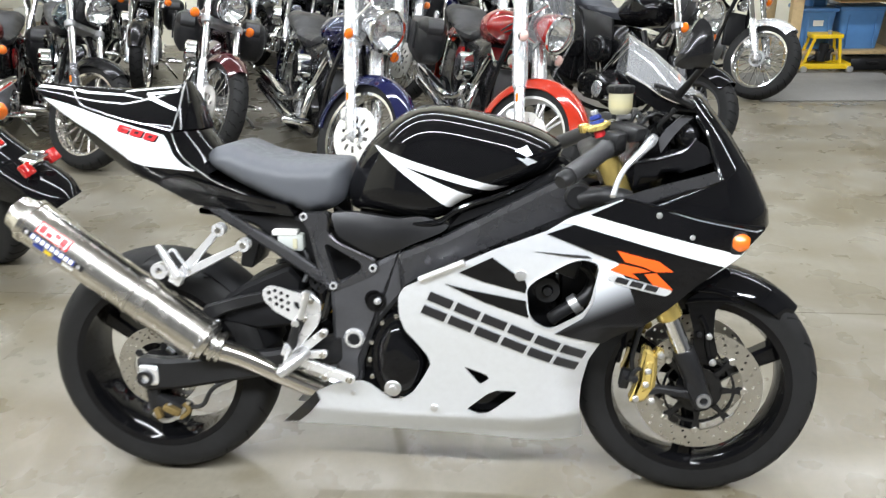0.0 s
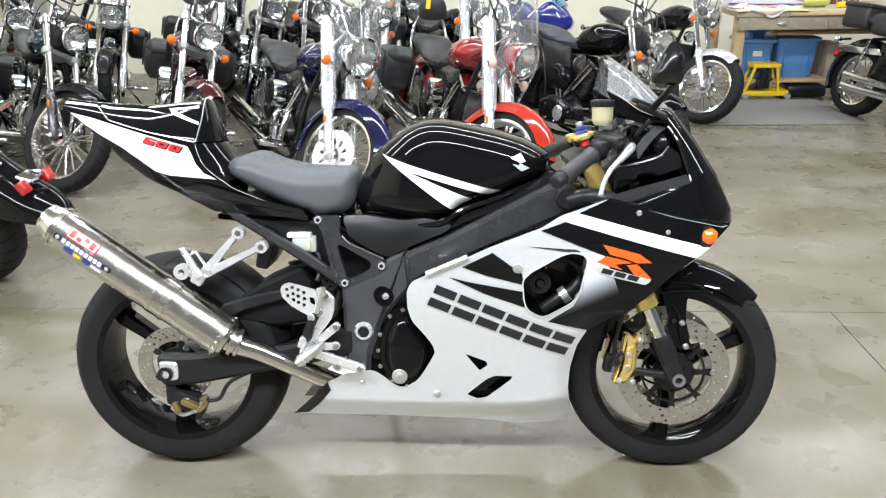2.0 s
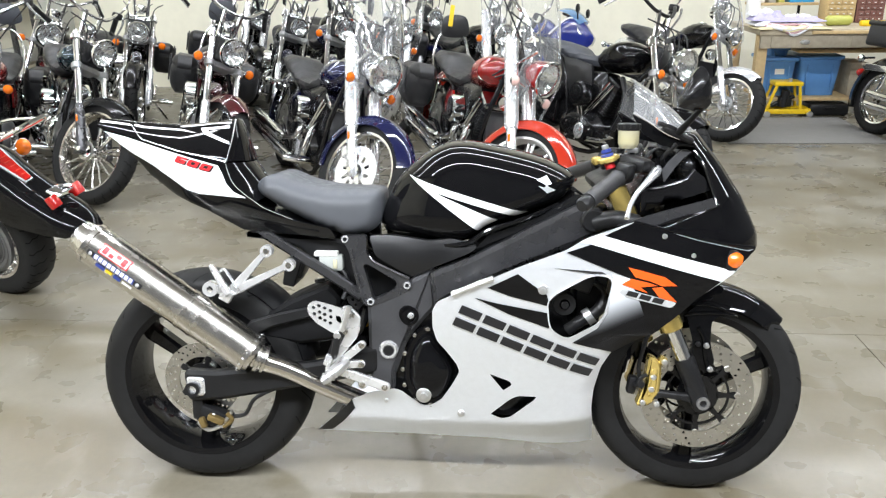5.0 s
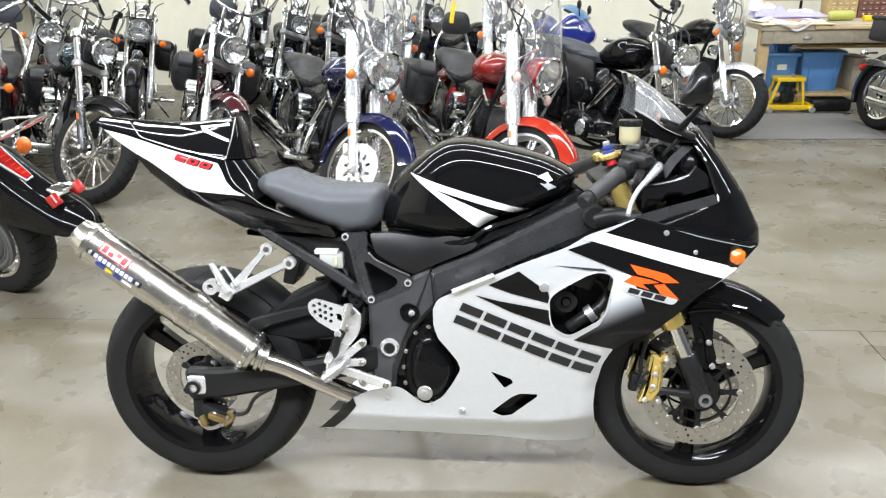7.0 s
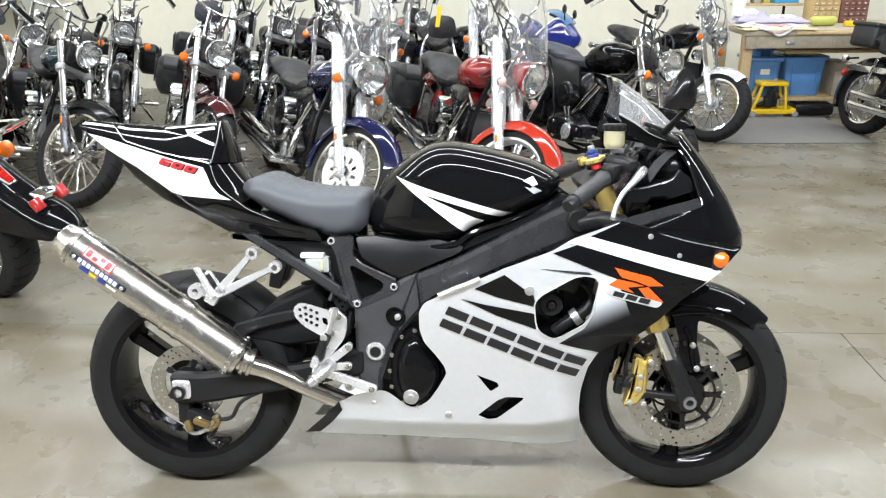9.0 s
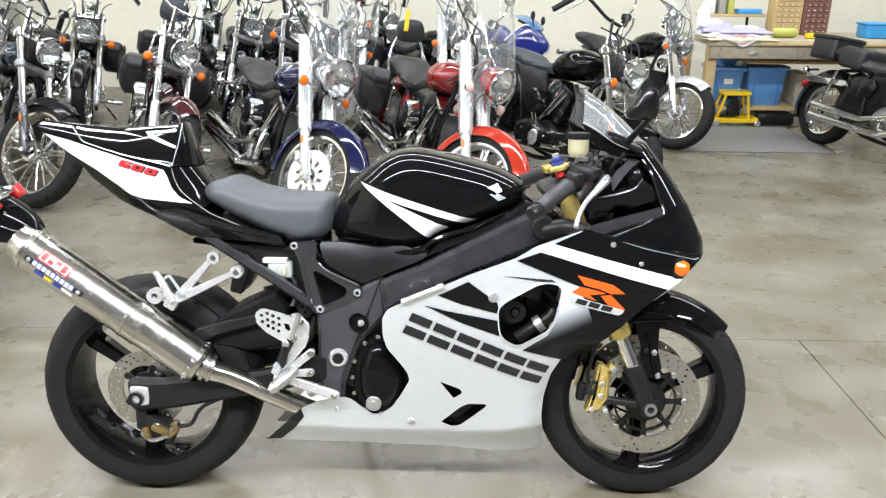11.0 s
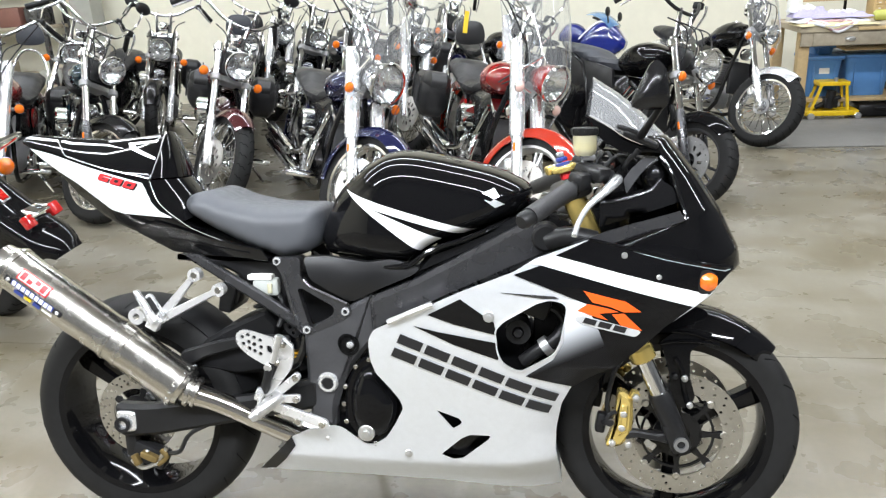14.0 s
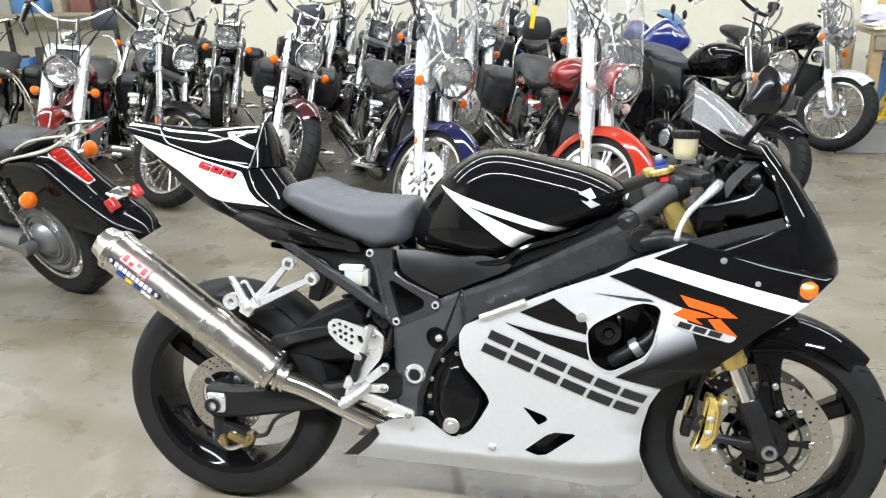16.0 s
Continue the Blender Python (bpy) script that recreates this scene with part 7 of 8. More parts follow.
        edge = [verts[k * 4] for k in range(9)] + [verts[k * 4 + 3] for k in range(8, -1, -1)] + [verts[0]]
        tube(g, edge, .006, 8)
        part("lens_trim", g, BRIGHT, rear)
        for yy in (-.07, .06):
            g = Geo()
            rbox(g, .03, .05, .055, pose(-.535, yy, .552, 0, 30, 0), .008)
            part("reflector", g, REDLENS, rear)
        g = Geo()
        rbox(g, .06, .075, .016, pose(-.505, 0, .570, 0, -25, 0), .006)
        rbox(g, .012, .11, .035, pose(-.532, 0, .556, 0, -25, 0), .005)
        tube(g, [(-.47, -.02, .57), (-.50, -.025, .585), (-.53, -.05, .575)], .007, 8, 3)
        part("plate_holder", g, CHROME, rear, "chromed plate bracket")
    if drum:
        g = Geo()
        lathe(g, [(0, .0), (.178, .0), (.180, .02), (.160, .028), (.150, .022), (.135, .022), (.130, .034), (.115, .036), (.110, .03), (.085, .034), (.07, .055), (.05, .07), (0, .075)], 40, pose(0, .05, rr))
        for rad, dep in ((.165, .026), (.142, .024), (.122, .037), (.098, .034)):
            lathe(g, [(rad - .004, dep - .004), (rad - .002, dep + .003), (rad + .002, dep + .003), (rad + .004, dep - .004)], 40, pose(0, .05, rr), closed=True)
        tube(g, [(.04, .13, rr), (.25, .13, rr + .01), (.5, .12, rr + .04)], [.06, .045, .04], 14, 3)
        disc(g, (0, .14, rr), (0, .20, rr), .03, 16)
        part("shaft_drive", g, CASTGREY, root, "cast alloy shaft drive housing")
    if rack:
        g = Geo()
        for s in (-1, 1):
            tube(g, [(.02, s * .115, .715), (-.06, s * .115, .74), (-.28, s * .095, .785), (-.48, s * .085, .865), (-.53, s * .04, .89)], .0085, 8, 4)
            tube(g, [(.02, s * .10, .72), (-.20, s * .10, .82), (-.44, s * .08, .858)], .007, 8, 4)
            tube(g, [(.10, s * .12, .66), (.04, s * .12, .86), (.05, s * .10, 1.02), (.06, s * .04, 1.08)], .010, 8, 4)
        for x, z in ((-.08, .745), (-.20, .82), (-.30, .79), (-.42, .845)):
            tube(g, [(x, -.10, z), (x, .10, z)], .007, 8)
        tube(g, [(-.53, -.04, .89), (-.53, .04, .89)], .0085, 8)
        tube(g, [(.06, -.04, 1.08), (.06, .04, 1.08)], .010, 8)
        part("luggage_rack", g, CHROME, root)
    return root


# front row, then the row behind, then the ends
cruiser("midnight blue cruiser with a clear windshield and chrome fork", MIDBLUE, (-.70, 2.22), -62, 30, 14.5, engine_mat=ENGINE, fork="fat", lamp=.116, lamp_z=.89, lamp_x=.19, screen=1.0, fender=(25, 190), disc_r=.15, disc_mat=BRIGHT)
cruiser("cherry red cruiser with a windshield, backrest and black saddlebags", CHERRY, (.19, 2.20), -72, 40, 11, engine_mat=ENGINE, fender_mat=FLAMERED, r=.31, fork="fat", lamp=.100, lamp_z=.87, lamp_x=.20, sig_lens=PALELENS, tank_dx=-.10, rim_mat=ALU, disc_mat=DISCM, screen=1.0, bag=LEATHER, backrest=True, tag=True, fender=(22, 188), cast=True, lamp_shell=CHERRY)
cruiser("dark teal cruiser with a chrome headlamp and black fork feet", TEAL, (-2.47, 2.64), -55, 36, 11, rim_mat=STEEL, fork="black", lamp=.088, lamp_z=.95, lamp_x=.14, cast=True, fender=(60, 150), fender_mat=ENGINE, r=.335, disc_r=.06, signals=False, tank_z=.82)
cruiser("maroon cruiser with black saddlebags and bright fork", MAROON, (-1.745, 2.78), -70, 27, 13, fork="slim", lamp=.092, lamp_z=.93, bag=LEATHER, backrest="tall", fender=(58, 150), r=.335)
cruiser("dark red touring cruiser with a bright fork and tall backrest", DEEPRED, (-3.20, 2.55), -65, -8, 10, fork="fat", lamp=.10, lamp_z=.86, bag=LEATHER, backrest="tall", sig_dz=-.14)
cruiser("black roadster motorcycle with a grey saddle and bright fork", BLACK, (1.175, 2.88), -56, 12, 12, rim_mat=DARKCAST, r=.27, wb=1.5, fork="black", disc_mat=DULL, lamp=.100, lamp_z=.82, lamp_x=.17, engine_mat=ENGINE, rake=24, fender=(50, 140), seat_mat=PAD, cast=3, naked=True, tank_z=.76, tank_dx=.05, pipes=False, sig_dz=-.09, sig_w=.15, top=.95, high=.34)
cruiser("black custom cruiser with a chromed front mudguard and wire wheel", ENGINE, (1.92, 4.42), -67, 24, 12.5, screen=.7, disc_mat=DULL, fork="slim", lamp=.075, lamp_z=.84, fender_mat=BRIGHT, r=.295, fender=(60, 128), high=.16, disc_r=.062, sig_dz=-.08)
cruiser("black cruiser with leather saddlebags in the back row", ENGINE, (-3.05, 4.55), -66, -8, 12, lamp=.09, lamp_z=.88, bag=LEATHER)
cruiser("black cruiser with a polished front mudguard in the back row", ENGINE, (-3.88, 4.30), -84, 26, 12, lamp=.10, lamp_z=.91, fender=(40, 175), fender_mat=FRAME)
cruiser("small black cruiser with a plain round headlamp", ENGINE, (-1.78, 4.67), -73, 15, 14, lamp=.075, lamp_z=.92, fender=(50, 150), fork="slim", signals=False)
cruiser("black cruiser with chrome lamps and a clear windshield", ENGINE, (-.78, 4.36), -67, 22, 13, fork="fat", lamp=.09, lamp_z=.89, screen=1.0, bag=LEATHER)
cruiser("dark blue cruiser with a long black saddle and chrome lamps", MIDBLUE, (-1.27, 4.28), -70, 18, 13, lamp=.095, lamp_z=.93, bag=LEATHER, tank_z=.80)
cruiser("dark cruiser with leather bags beside the back wall", ENGINE, (-2.45, 4.85), -72, 20, 12, backrest=True, lamp=.085, lamp_z=.90, bag=LEATHER, signals=False)
cruiser("black cruiser with a clear windshield beside the back wall", ENGINE, (.05, 4.45), -67, 22, 12, fork="fat", lamp=.09, lamp_z=.86, screen=1.0, bag=LEATHER)
cruiser("black cruiser with a padded backrest in the third row", ENGINE, (-1.55, 5.75), -70, 18, 12, lamp=.085, lamp_z=.9, bag=LEATHER, backrest=True, signals=False)
cruiser("dark blue cruiser with leather bags in the third row", MIDBLUE, (-.62, 5.70), -68, 18, 12, lamp=.085, lamp_z=.9, bag=LEATHER)
cruiser("black touring cruiser in the third row", ENGINE, (-2.5, 5.95), -74, 24, 12, fork="fat", lamp=.09, lamp_z=.9, bag=LEATHER, backrest=True, signals=False)
cruiser("black touring cruiser at the end of the front row", ENGINE, (-4.55, 3.2), -62, 20, 12, fork="fat", lamp=.10, lamp_z=.86, bag=LEATHER)
cruiser("champagne and black cruiser with a black luggage box and chrome pipes", CHAMPAGNE, (3.77, 3.19), -72, 10, 10, trunk=True, fender_mat=ENGINE, rr=.285, pipe_end=.02)
cruiser("black cruiser with a long red lens on its rear mudguard", BLACK, (-3.68, 1.78), 163, 20, 10, rack=True, rear_fender=(70, 168), rear_r=.085, rear_depth=.19, lens=True, drum=True, pipes=False, rim_mat=STEEL)


def blue_sport():
    """The blue sports machine by the wall, of which fairing, screen and mirror show."""
    root = new("sport_motorcycle")
    tagged(root, "bright blue faired sports motorcycle by the wall", "motorcycle", "parked motorcycles")
    root.matrix_world = pose(.45, 6.3, -.10, 0, 0, -18) @ pose(0, 0, .10, -10, 0, 0) @ Matrix.Diagonal((.70, .72, .84, 1))
    g = Geo()
    puff(g, rounded([(.30, .78), (.42, .93), (.56, 1.03), (.66, 1.04), (.80, .93), (.93, .78), (.90, .70), (.74, .62), (.66, .44), (.45, .30), (.15, .28), (.12, .50), (.26, .62)], .03), lambda x, z: .245 * (1 if x < .5 else max(.28, 1 - 1.45 * (x - .5))) * (1 if z < .85 else 1 - 1.1 * (z - .85)), .05, .62, .025)
    shell = part("fairing", g, RACEBLUE, root, "bright blue fairing")
    g = Geo()
    rbox(g, .16, .20, .03, pose(.52, 0, 1.03, 0, 18, 0), .012)
    part("dash_panel", g, SATIN, root)
    # The white line paints the curved highlight on the blue fairing.
    for side in (-1, 1):
        g = Geo()
        tube(g, [(.30, side * .225, .80), (.45, side * .225, .92), (.56, side * .19, .99), (.64, side * .15, .985), (.69, side * .155, .90), (.72, side * .16, .83), (.78, side * .13, .80)], .011, 8, 4)
        part("flash", g, WHITE, shell)
    for side in (-1, 1):
        g = Geo()
        ball(g, (.72, side * .34, 1.09), .03, .075, .055)
        tube(g, [(.72, side * .34, 1.08), (.70, side * .2, .98)], .010, 8)
        part("mirror", g, SATIN, root)
    g = Geo()
    verts, cols = [], 10
    for i in range(5):
        for j in range(cols + 1):
            s, f = -1 + 2 * j / cols, i / 4
            verts.append((.82 - .36 * f - .10 * s * s, s * .20 * (1 - .15 * f), .97 + .15 * f + .05 * math.sin(math.pi * f) - .05 * s * s))
    g.add(verts, [(i * (cols + 1) + j, i * (cols + 1) + j + 1, (i + 1) * (cols + 1) + j + 1, (i + 1) * (cols + 1) + j) for i in range(4) for j in range(cols)])
    part("windscreen", g, BLUETINT, root, "pale blue tinted screen")
    g = Geo()
    puff(g, [tuple(p) for p in spline([(-.05, .80), (.05, .98), (.25, .98), (.38, .85), (.30, .75)], 4, True)], .14, .08, .3, .03)
    part("fuel_tank", g, RACEBLUE, root)
    g = Geo()
    puff(g, [tuple(p) for p in spline([(-.75, 1.0), (-.45, .86), (-.10, .80), (-.10, .74), (-.5, .76)], 4, True)], .12, .05, .4, .03)
    part("seat", g, LEATHER, root)
    wire_wheel(root, "front_wheel", .70, .30, .06, True)
    wire_wheel(root, "rear_wheel", -.70, .31, .085, True)
    g = Geo()
    prism(g, [(-.2, .25), (.4, .25), (.4, .7), (-.2, .7)], -.14, .14, .02)
    tube(g, [(.70, .1, .30), (.45, .1, .9)], .028, 10)
    tube(g, [(.70, -.1, .30), (.45, -.1, .9)], .028, 10)
    tube(g, [(-.70, .1, .31), (-.2, .1, .42)], .03, 8)
    tube(g, [(-.70, -.1, .31), (-.2, -.1, .42)], .03, 8)
    part("engine", g, ENGINE, root)
    return root


blue_sport()

# ---- workbench corner ----
def bench():
    root = new("workbench")
    tagged(root, "long wooden workbench with drawers and pine legs", "workbench")
    y0, y1, x0, x1 = 5.30, 6.25, 2.43, 6.2
    g = Geo()
    rbox(g, x1 - x0, y1 - y0, .05, pose((x0 + x1) / 2, (y0 + y1) / 2, .772), .006)
    part("bench_top", g, BENCH, root, "pale worn bench top")
    g = Geo()
    rbox(g, x1 - x0 - .04, .03, .115, pose((x0 + x1) / 2, y0 + .03, .690), .004)
    apron = part("apron", g, OLDWOOD, root, "weathered grey drawer front")
    g = Geo()
    rbox(g, x1 - x0 - .5, .02, .028, pose((x0 + x1) / 2 + .2, y0 - .008, .770), .004)
    part("edge_strip", g, WOOD, root, "pale pine strip along the bench edge")
    for k in range(5):
        g = Geo()
        rbox(g, .66, .012, .100, pose(x0 + .44 + .69 * k, y0 + .010, .688), .004)
        drawer = part("drawer", g, OLDWOOD, apron, "weathered grey drawer front")
        g = Geo()
        lathe(g, [(.034, 0), (.032, .010), (.024, .020), (0, .024)], 20, axis_to((x0 + .40 + .69 * k, y0 + .005, .688), (x0 + .40 + .69 * k, y0 - .2, .688)) @ Matrix.Diagonal((1.3, 1, .62, 1)))
        part("drawer_pull", g, ALU, drawer)
    for x in (x0 + .06, 4.4, x1 - .06):
        for y in (y0 + .10, y1 - .06):
            g = Geo()
            rbox(g, .09, .09, .746, pose(x, y, .373), .006)
            part("leg", g, WOOD, root, "raw pine post leg")
    g = Geo()
    rbox(g, x1 - x0 - .2, .55, .03, pose((x0 + x1) / 2 + .05, 5.78, .15), .004)
    part("low_shelf", g, WOOD, root)
    g = Geo()
    rbox(g, .85, .5, .03, pose(3.27, 5.68, .592), .004)
    part("upper_shelf", g, WOOD, root)
    return root


bench()


def storage_bin(x, y, w, d, h, z=.167, label="blue plastic storage bin with a lid"):
    root = new("storage_bin")
    tagged(root, label, "bin", "blue bins under the bench")
    root.matrix_world = pose(x, y, z)
    g = Geo()
    t = .86
    ring = lambda sx, sy, zz: [(p.x, p.y, zz) for p in rounded([(-sx, -sy), (sx, -sy), (sx, sy), (-sx, sy)], .04)]
    a, b, c, e = ring(w / 2 * t, d / 2 * t, 0), ring(w / 2, d / 2, h), ring(w / 2 - .006, d / 2 - .006, h), ring(w / 2 * t - .006, d / 2 * t - .006, .006)
    n = len(a)
    g.add(a + b + c + e, [(k * n + i, k * n + (i + 1) % n, (k + 1) * n + (i + 1) % n, (k + 1) * n + i) for k in range(3) for i in range(n)] + [tuple(range(n)), tuple(range(3 * n, 4 * n))])
    part("body", g, BIN, root)
    g = Geo()
    rbox(g, w + .03, d + .03, .035, pose(0, 0, h + .005), .012)
    part("lid", g, BIN, root)
    for s in (-1, 1):
        g = Geo()
        rbox(g, .012, .02, h * .8, pose(s * w * .3, -d / 2 * .93 - .012, h * .45, -4, 0, 0), .004)
        part("rib", g, BIN, root)
    return root


left_bin = storage_bin(2.745, 5.77, .29, .38, .33, label="blue plastic storage bin with a white paper label")
g = Geo()
rbox(g, .085, .003, .07, pose(.0, -.183, .235, -4, 0, 0), .001, 1)
part("paper_label", g, PAPER, left_bin, "white paper label")
storage_bin(3.11, 5.79, .375, .42, .345, label="large translucent blue plastic storage bin")
storage_bin(2.76, 5.80, .17, .25, .07, z=.518, label="small dark blue tub on top of a storage bin")
g = Geo()
rbox(g, .16, .35, .30, pose(0, 0, .15), .006)
rbox(g, .17, .02, .04, pose(0, -.18, .22), .004)
ob = tagged(part("wooden_crate", g, OLDWOOD), "brown wooden crate on the low bench shelf", "crate")
ob.matrix_world = pose(3.46, 5.76, .167)


def floor_jack():
    root = new("motorcycle_jack")
    tagged(root, "yellow steel motorcycle jack on small castors", "jack")
    root.matrix_world = pose(2.79, 5.50, 0) @ Matrix.Scale(.88, 4)
    for y in (-.09, .09):
        g = Geo()
        rbox(g, .50, .045, .05, pose(0, y, .06), .006)
        part("base_rail", g, YELLOW, root)
    for x in (-.21, .22):
        g = Geo()
        rbox(g, .05, .24, .045, pose(x, 0, .068), .006)
        part("cross_rail", g, YELLOW, root)
    for s in (-1, 1):
        for y in (-.08, .08):
            g = Geo()
            tube(g, [(s * .195 if s < 0 else .15, y, .08), (s * .115, y, .33)], .017, 4)
            part("upright", g, YELLOW, root)
    g = Geo()
    rbox(g, .29, .20, .04, pose(0, 0, .345), .006)
    part("saddle", g, YELLOW, root)
    g = Geo()
    tube(g, [(-.13, 0, .10), (.0, 0, .17), (.10, 0, .20)], [.02, .025, .02], 10)
    part("ram", g, SATIN, root)
    g = Geo()
    tube(g, [(-.02, -.03, .10), (.0, -.03, .27)], .045, 10)
    rbox(g, .13, .12, .10, pose(0, 0, .15), .012)
    part("pump", g, SATIN, root)
    for x in (-.20, .235):
        for y in (-.13, .13):
            g = Geo()
            disc(g, (x, y - .016, .034), (x, y + .016, .034), .034, 16, .006)
            part("castor", g, ALU, root)
    g = Geo()
    disc(g, (.02, -.06, .36), (.02, -.06, .40), .02, 10)
    part("release_knob", g, ALU, root)
    return root


floor_jack()
g = Geo()
rbox(g, 1.25, 1.05, .010, pose(2.62, 4.86, .005), .003)
tagged(part("floor_mat", g, MAT), "grey rubber mat in front of the bench", "mat")
g = Geo()
rbox(g, .36, .24, .11, pose(3.20, 5.58, .057), .028)
rbox(g, .10, .025, .02, pose(3.20, 5.455, .075), .006)
tagged(part("tool_case", g, SATIN), "black plastic tool case under the bench", "tool case")

# ---- things on the bench and along the back wall ----
CLOTHS = [material("lilac_cloth", (0.42, 0.39, 0.56), 0.8, vary=0.15, bump=0.3), material("white_cloth", (0.72, 0.72, 0.74), 0.85, vary=0.1, bump=0.3), material("yellow_cloth", (0.62, 0.55, 0.33), 0.85, vary=0.1, bump=0.3), material("pink_cloth", (0.48, 0.30, 0.30), 0.85, vary=0.1, bump=0.3)]
LIME = material("lime_plastic", (0.44, 0.45, 0.10), 0.4, vary=0.08)
BRICKRED = material("red_brown_metal", (0.19, 0.085, 0.065), 0.5, vary=0.15)
TAN = material("tan_drawer_board", (0.52, 0.38, 0.18), 0.6, vary=0.12)
SKY = material("light_blue_plastic", (0.04, 0.30, 0.62), 0.4, vary=0.08)
TOPZ = .798


def cloth_pile():
    """Cloths and rags heaped on the corner of the bench, the lowest hanging over its edge."""
    root = new("cloth_pile")
    tagged(root, "heap of crumpled lilac, white and striped cloths on the bench", "cloths")
    root.matrix_world = pose(2.72, 5.55, TOPZ)
    for k, (cx, cy, sx, sy, z0, high, mt) in enumerate(((0, -.13, .62, .30, 0, .030, 2), (-.02, -.02, .58, .34, .022, .045, 1), (.06, -.06, .50, .22, .055, .040, 0), (-.16, .02, .30, .24, .06, .085, 0), (-.20, .08, .22, .2, .10, .06, 1), (-.05, -.16, .40, .10, .020, .025, 3), (.12, .04, .26, .2, .06, .05, 1))):
        g, n, q, verts = Geo(), 26, 14, []
        for top in (0, 1):
            for i in range(n + 1):
                for j in range(q + 1):
                    u, v = i / n - .5, j / q - .5
                    edge = min(1, (.5 - max(abs(u), abs(v))) * 6)
                    w = noise.noise((u * 7 + k * 3.1, v * 7, k)) * .5 + noise.noise((u * 15, v * 13 + k, k * 2.0)) * .3
                    x, y = cx + sx * u + .03 * noise.noise((u * 4, v * 4, k + 9.0)), cy + sy * v + .03 * noise.noise((u * 5, v * 4, k + 4.0))
                    z = z0 + (top * (.006 + high * edge * (.6 + w)) if top else 0)
                    verts.append((x, y, max(.001, z)))
        m, r = (n + 1) * (q + 1), q + 1
        quad = [(i * r + j, i * r + j + 1, (i + 1) * r + j + 1, (i + 1) * r + j) for i in range(n) for j in range(q)]
        rim = [i * r for i in range(n)] + [n * r + j for j in range(q)] + [i * r + q for i in range(n, 0, -1)] + [j for j in range(q, 0, -1)]
        g.add(verts, quad + [tuple(p + m for p in f) for f in quad] + [(a, b, b + m, a + m) for a, b in zip(rim, rim[1:] + rim[:1])])
        part("cloth", g, CLOTHS[mt], root, angle=70)
    for k, mt in enumerate((1, 2, 3, 1)):
        g = Geo()
        tube(g, [(-.22 + .012 * k, -.20, .02 + .006 * k), (-.16 + .02 * k, -.262, .016), (-.06 + .02 * k, -.268, -.004 - .014 * k), (.06 + .02 * k, -.262, .010), (.16, -.22, .02)], [.012, .014, .016, .012, .010], 8, 4)
        part("cloth_fold", g, CLOTHS[mt], root)
    return root


cloth_pile()


def drawer_cabinet(x, y, w, h, nx, nz, body, front, label):
    """A small-parts cabinet: a case with rows of little drawers."""
    root = new("parts_cabinet")
    tagged(root, label, "parts cabinet", "parts cabinets on the bench")
    root.matrix_world = pose(x, y, TOPZ)
    g = Geo()
    rbox(g, w, .18, h, pose(0, .02, h / 2), .005)
    part("case", g, body, root)
    dw, dh = (w - .03) / nx, (h - .03) / nz
    g = Geo()
    rbox(g, dw * .86, .02, dh * .8, None, .003, 1)
    me = mesh_of("drawer", g)
    me.materials.append(front)
    g = Geo()
    rbox(g, dw * .3, .012, dh * .18, None, .002, 1)
    pull = mesh_of("pull", g)
    pull.materials.append(ALU)
    for i in range(nx):
        for j in range(nz):
            ob = new("drawer", me)
            ob.parent = root
            ob.matrix_local = pose(-w / 2 + .015 + dw * (i + .5), -.072, .015 + dh * (j + .5))
            k = new("pull", pull)
            k.parent = ob
            k.matrix_local = pose(0, -.014, -dh * .1)
    return root


drawer_cabinet(3.325, 5.95, .27, .52, 4, 10, TAN, TAN, "tan parts cabinet with rows of small drawers")
drawer_cabinet(3.60, 5.96, .255, .52, 4, 10, BRICKRED, BRICKRED, "red-brown parts cabinet with rows of small drawers")
g = Geo()
tube(g, [(-.11, 0, .045), (-.09, 0, .05), (.09, 0, .05), (.11, 0, .045)], [.03, .045, .045, .03], 14)
ob = tagged(part("plastic_roll", g, LIME), "lime green plastic roll lying on the bench", "roll")
ob.matrix_world = pose(3.215, 5.62, TOPZ - .005)
g = Geo()
rbox(g, .16, .07, .05, pose(0, 0, .025), .015)
tube(g, [(.05, 0, .03), (.12, -.02, .03)], .018, 8)
ob = tagged(part("power_tool", g, YELLOW), "yellow hand tool lying on the bench", "tool")
ob.matrix_world = pose(3.46, 5.55, TOPZ)
g = Geo()
lathe(g, [(0, 0), (.06, 0), (.065, .02), (.065, .2), (.03, .26), (.03, .30), (0, .30)], 20, pose(0, 0, 0, 90, 0, 0))
ob = tagged(part("spray_bottle", g, PAPER), "white plastic bottle standing on the bench", "bottle")
ob.matrix_world = pose(2.56, 6.0, TOPZ)


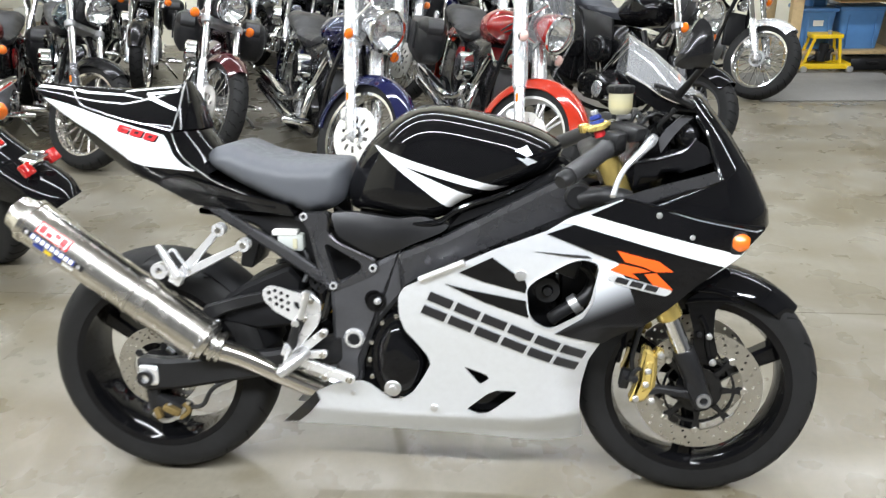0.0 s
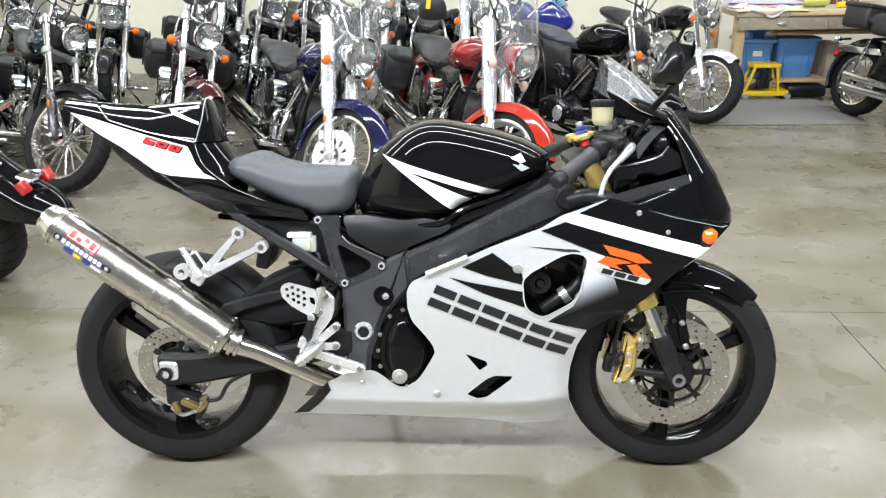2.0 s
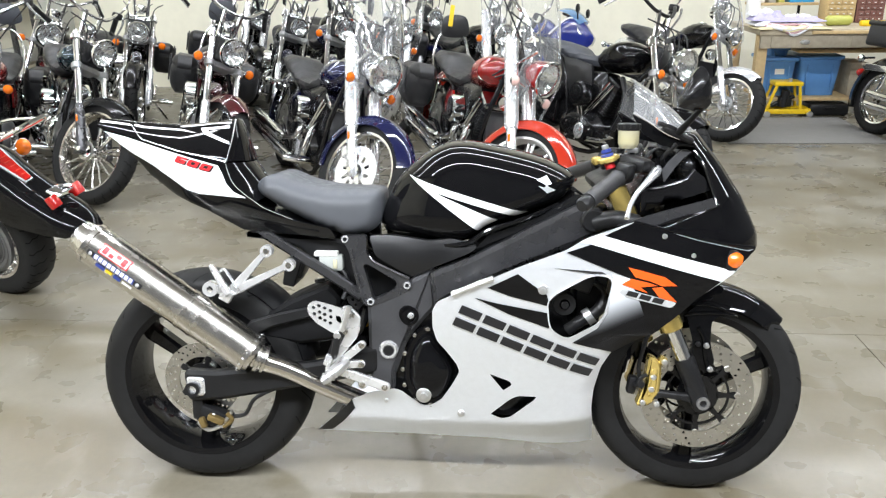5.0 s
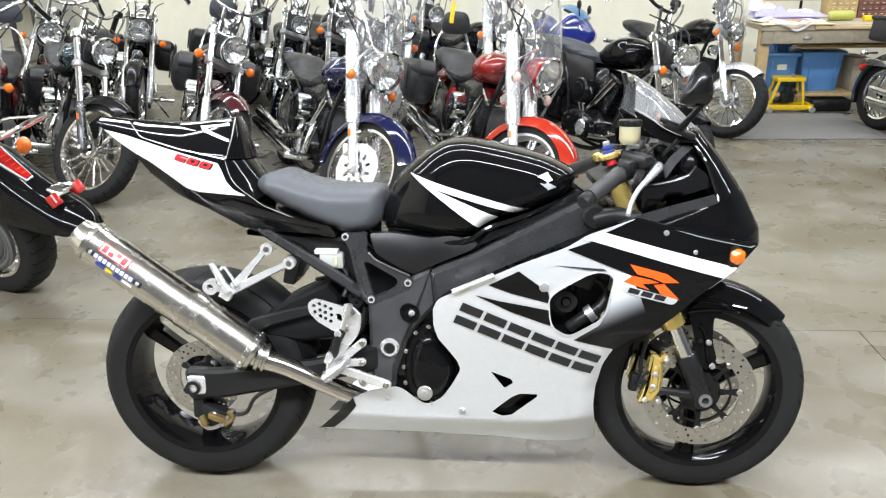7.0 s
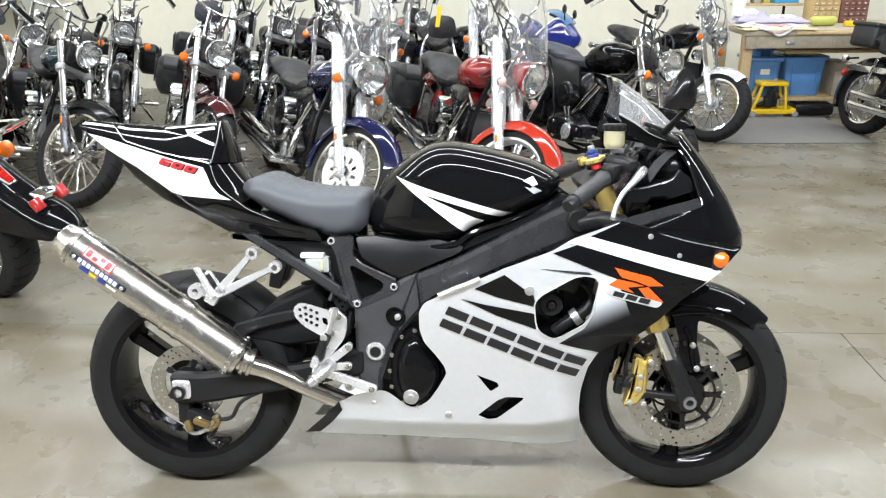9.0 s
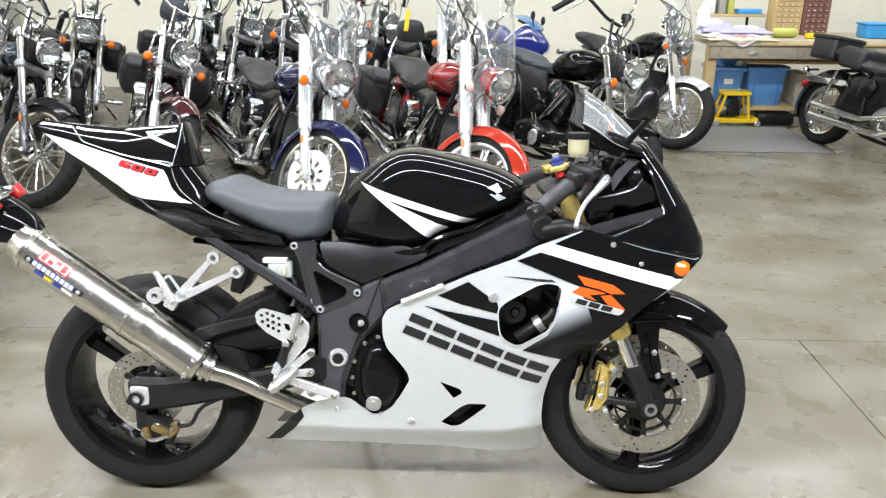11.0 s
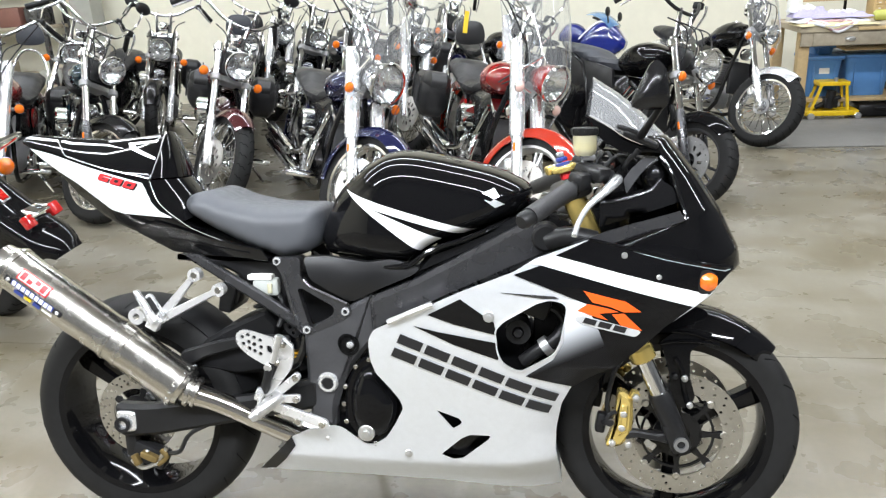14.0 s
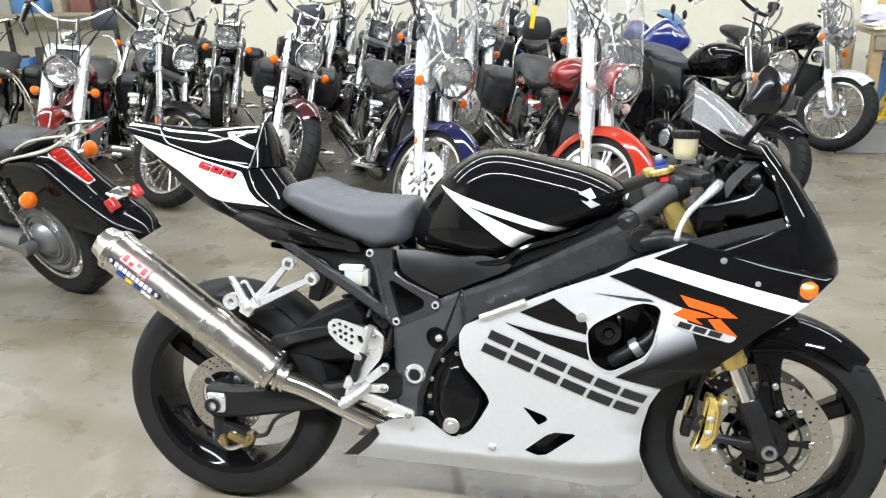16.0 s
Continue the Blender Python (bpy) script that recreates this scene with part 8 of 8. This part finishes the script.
def wall_shelf(x0, x1, y, z, mat, label):
    g = Geo()
    rbox(g, x1 - x0, .24, .025, pose((x0 + x1) / 2, y, z), .004)
    root = part("wall_shelf", g, mat)
    tagged(root, label, "shelf")
    for x in (x0 + .1, x1 - .1):
        g = Geo()
        prism(g, [(x - .012, z - .012), (x + .012, z - .012), (x + .012, z - .16), (x - .012, z - .16)], y + .10, y + .12, .003)
        part("bracket", g, SATIN, root)
    return root


wall_shelf(2.55, 3.17, 6.13, .965, WOOD, "narrow pine shelf above the bench")
for x, w, h, mt, lab in ((2.63, .09, .16, PAPER, "white carton on the pine shelf"), (2.745, .07, .20, GREYPOST, "grey-green carton on the pine shelf"), (2.83, .06, .15, LIME, "green tin on the pine shelf"), (3.02, .23, .045, SKY, "flat light blue box on the pine shelf")):
    g = Geo()
    rbox(g, w, .14, h, pose(0, 0, h / 2), .006)
    ob = tagged(part("carton", g, mt), lab, "box", "boxes on the shelf")
    ob.matrix_world = pose(x, 6.11, .978)
g = Geo()
rbox(g, .24, .22, .13, pose(0, 0, .065), .02)
rbox(g, .265, .245, .018, pose(0, 0, .128), .008)
ob = tagged(part("plastic_tub", g, SKY), "light blue plastic tub on the bench", "tub")
ob.matrix_world = pose(4.08, 5.70, TOPZ)

# steel racking and a grey post in the far corner
slab("pillar", -5.05, -4.80, 6.85, 7.10, 0, CEILING, GREYPOST, "grey painted steel post by the back wall", "post")


def racking():
    root = new("storage_rack")
    tagged(root, "dark steel storage rack with cluttered shelves", "shelving")
    root.matrix_world = pose(-6.2, 6.9, 0)
    for x in (-.9, .9):
        for y in (-.22, .22):
            g = Geo()
            rbox(g, .05, .05, 2.2, pose(x, y, 1.1), .004)
            part("upright", g, FRAME, root)
    for z in (.35, 1.0, 1.6):
        g = Geo()
        rbox(g, 1.84, .5, .04, pose(0, 0, z), .004)
        part("shelf", g, OLDWOOD, root)
    return root


racking()
rng = random.Random(4)
for z in (.37, 1.02, 1.62):
    x = -6.95
    while x < -5.45:
        w, h = rng.uniform(.12, .3), rng.uniform(.12, .30)
        g = Geo()
        rbox(g, w, .3, h, pose(0, 0, h / 2), .012)
        ob = tagged(part("carton", g, rng.choice([OLDWOOD, FRAME, GREYPOST, BRICKRED, BIN, OLDWOOD])), "closed carton standing on the storage rack", "box", "boxes on the rack")
        ob.matrix_world = pose(x + w / 2, 6.86, z)
        x += w + rng.uniform(.02, .12)
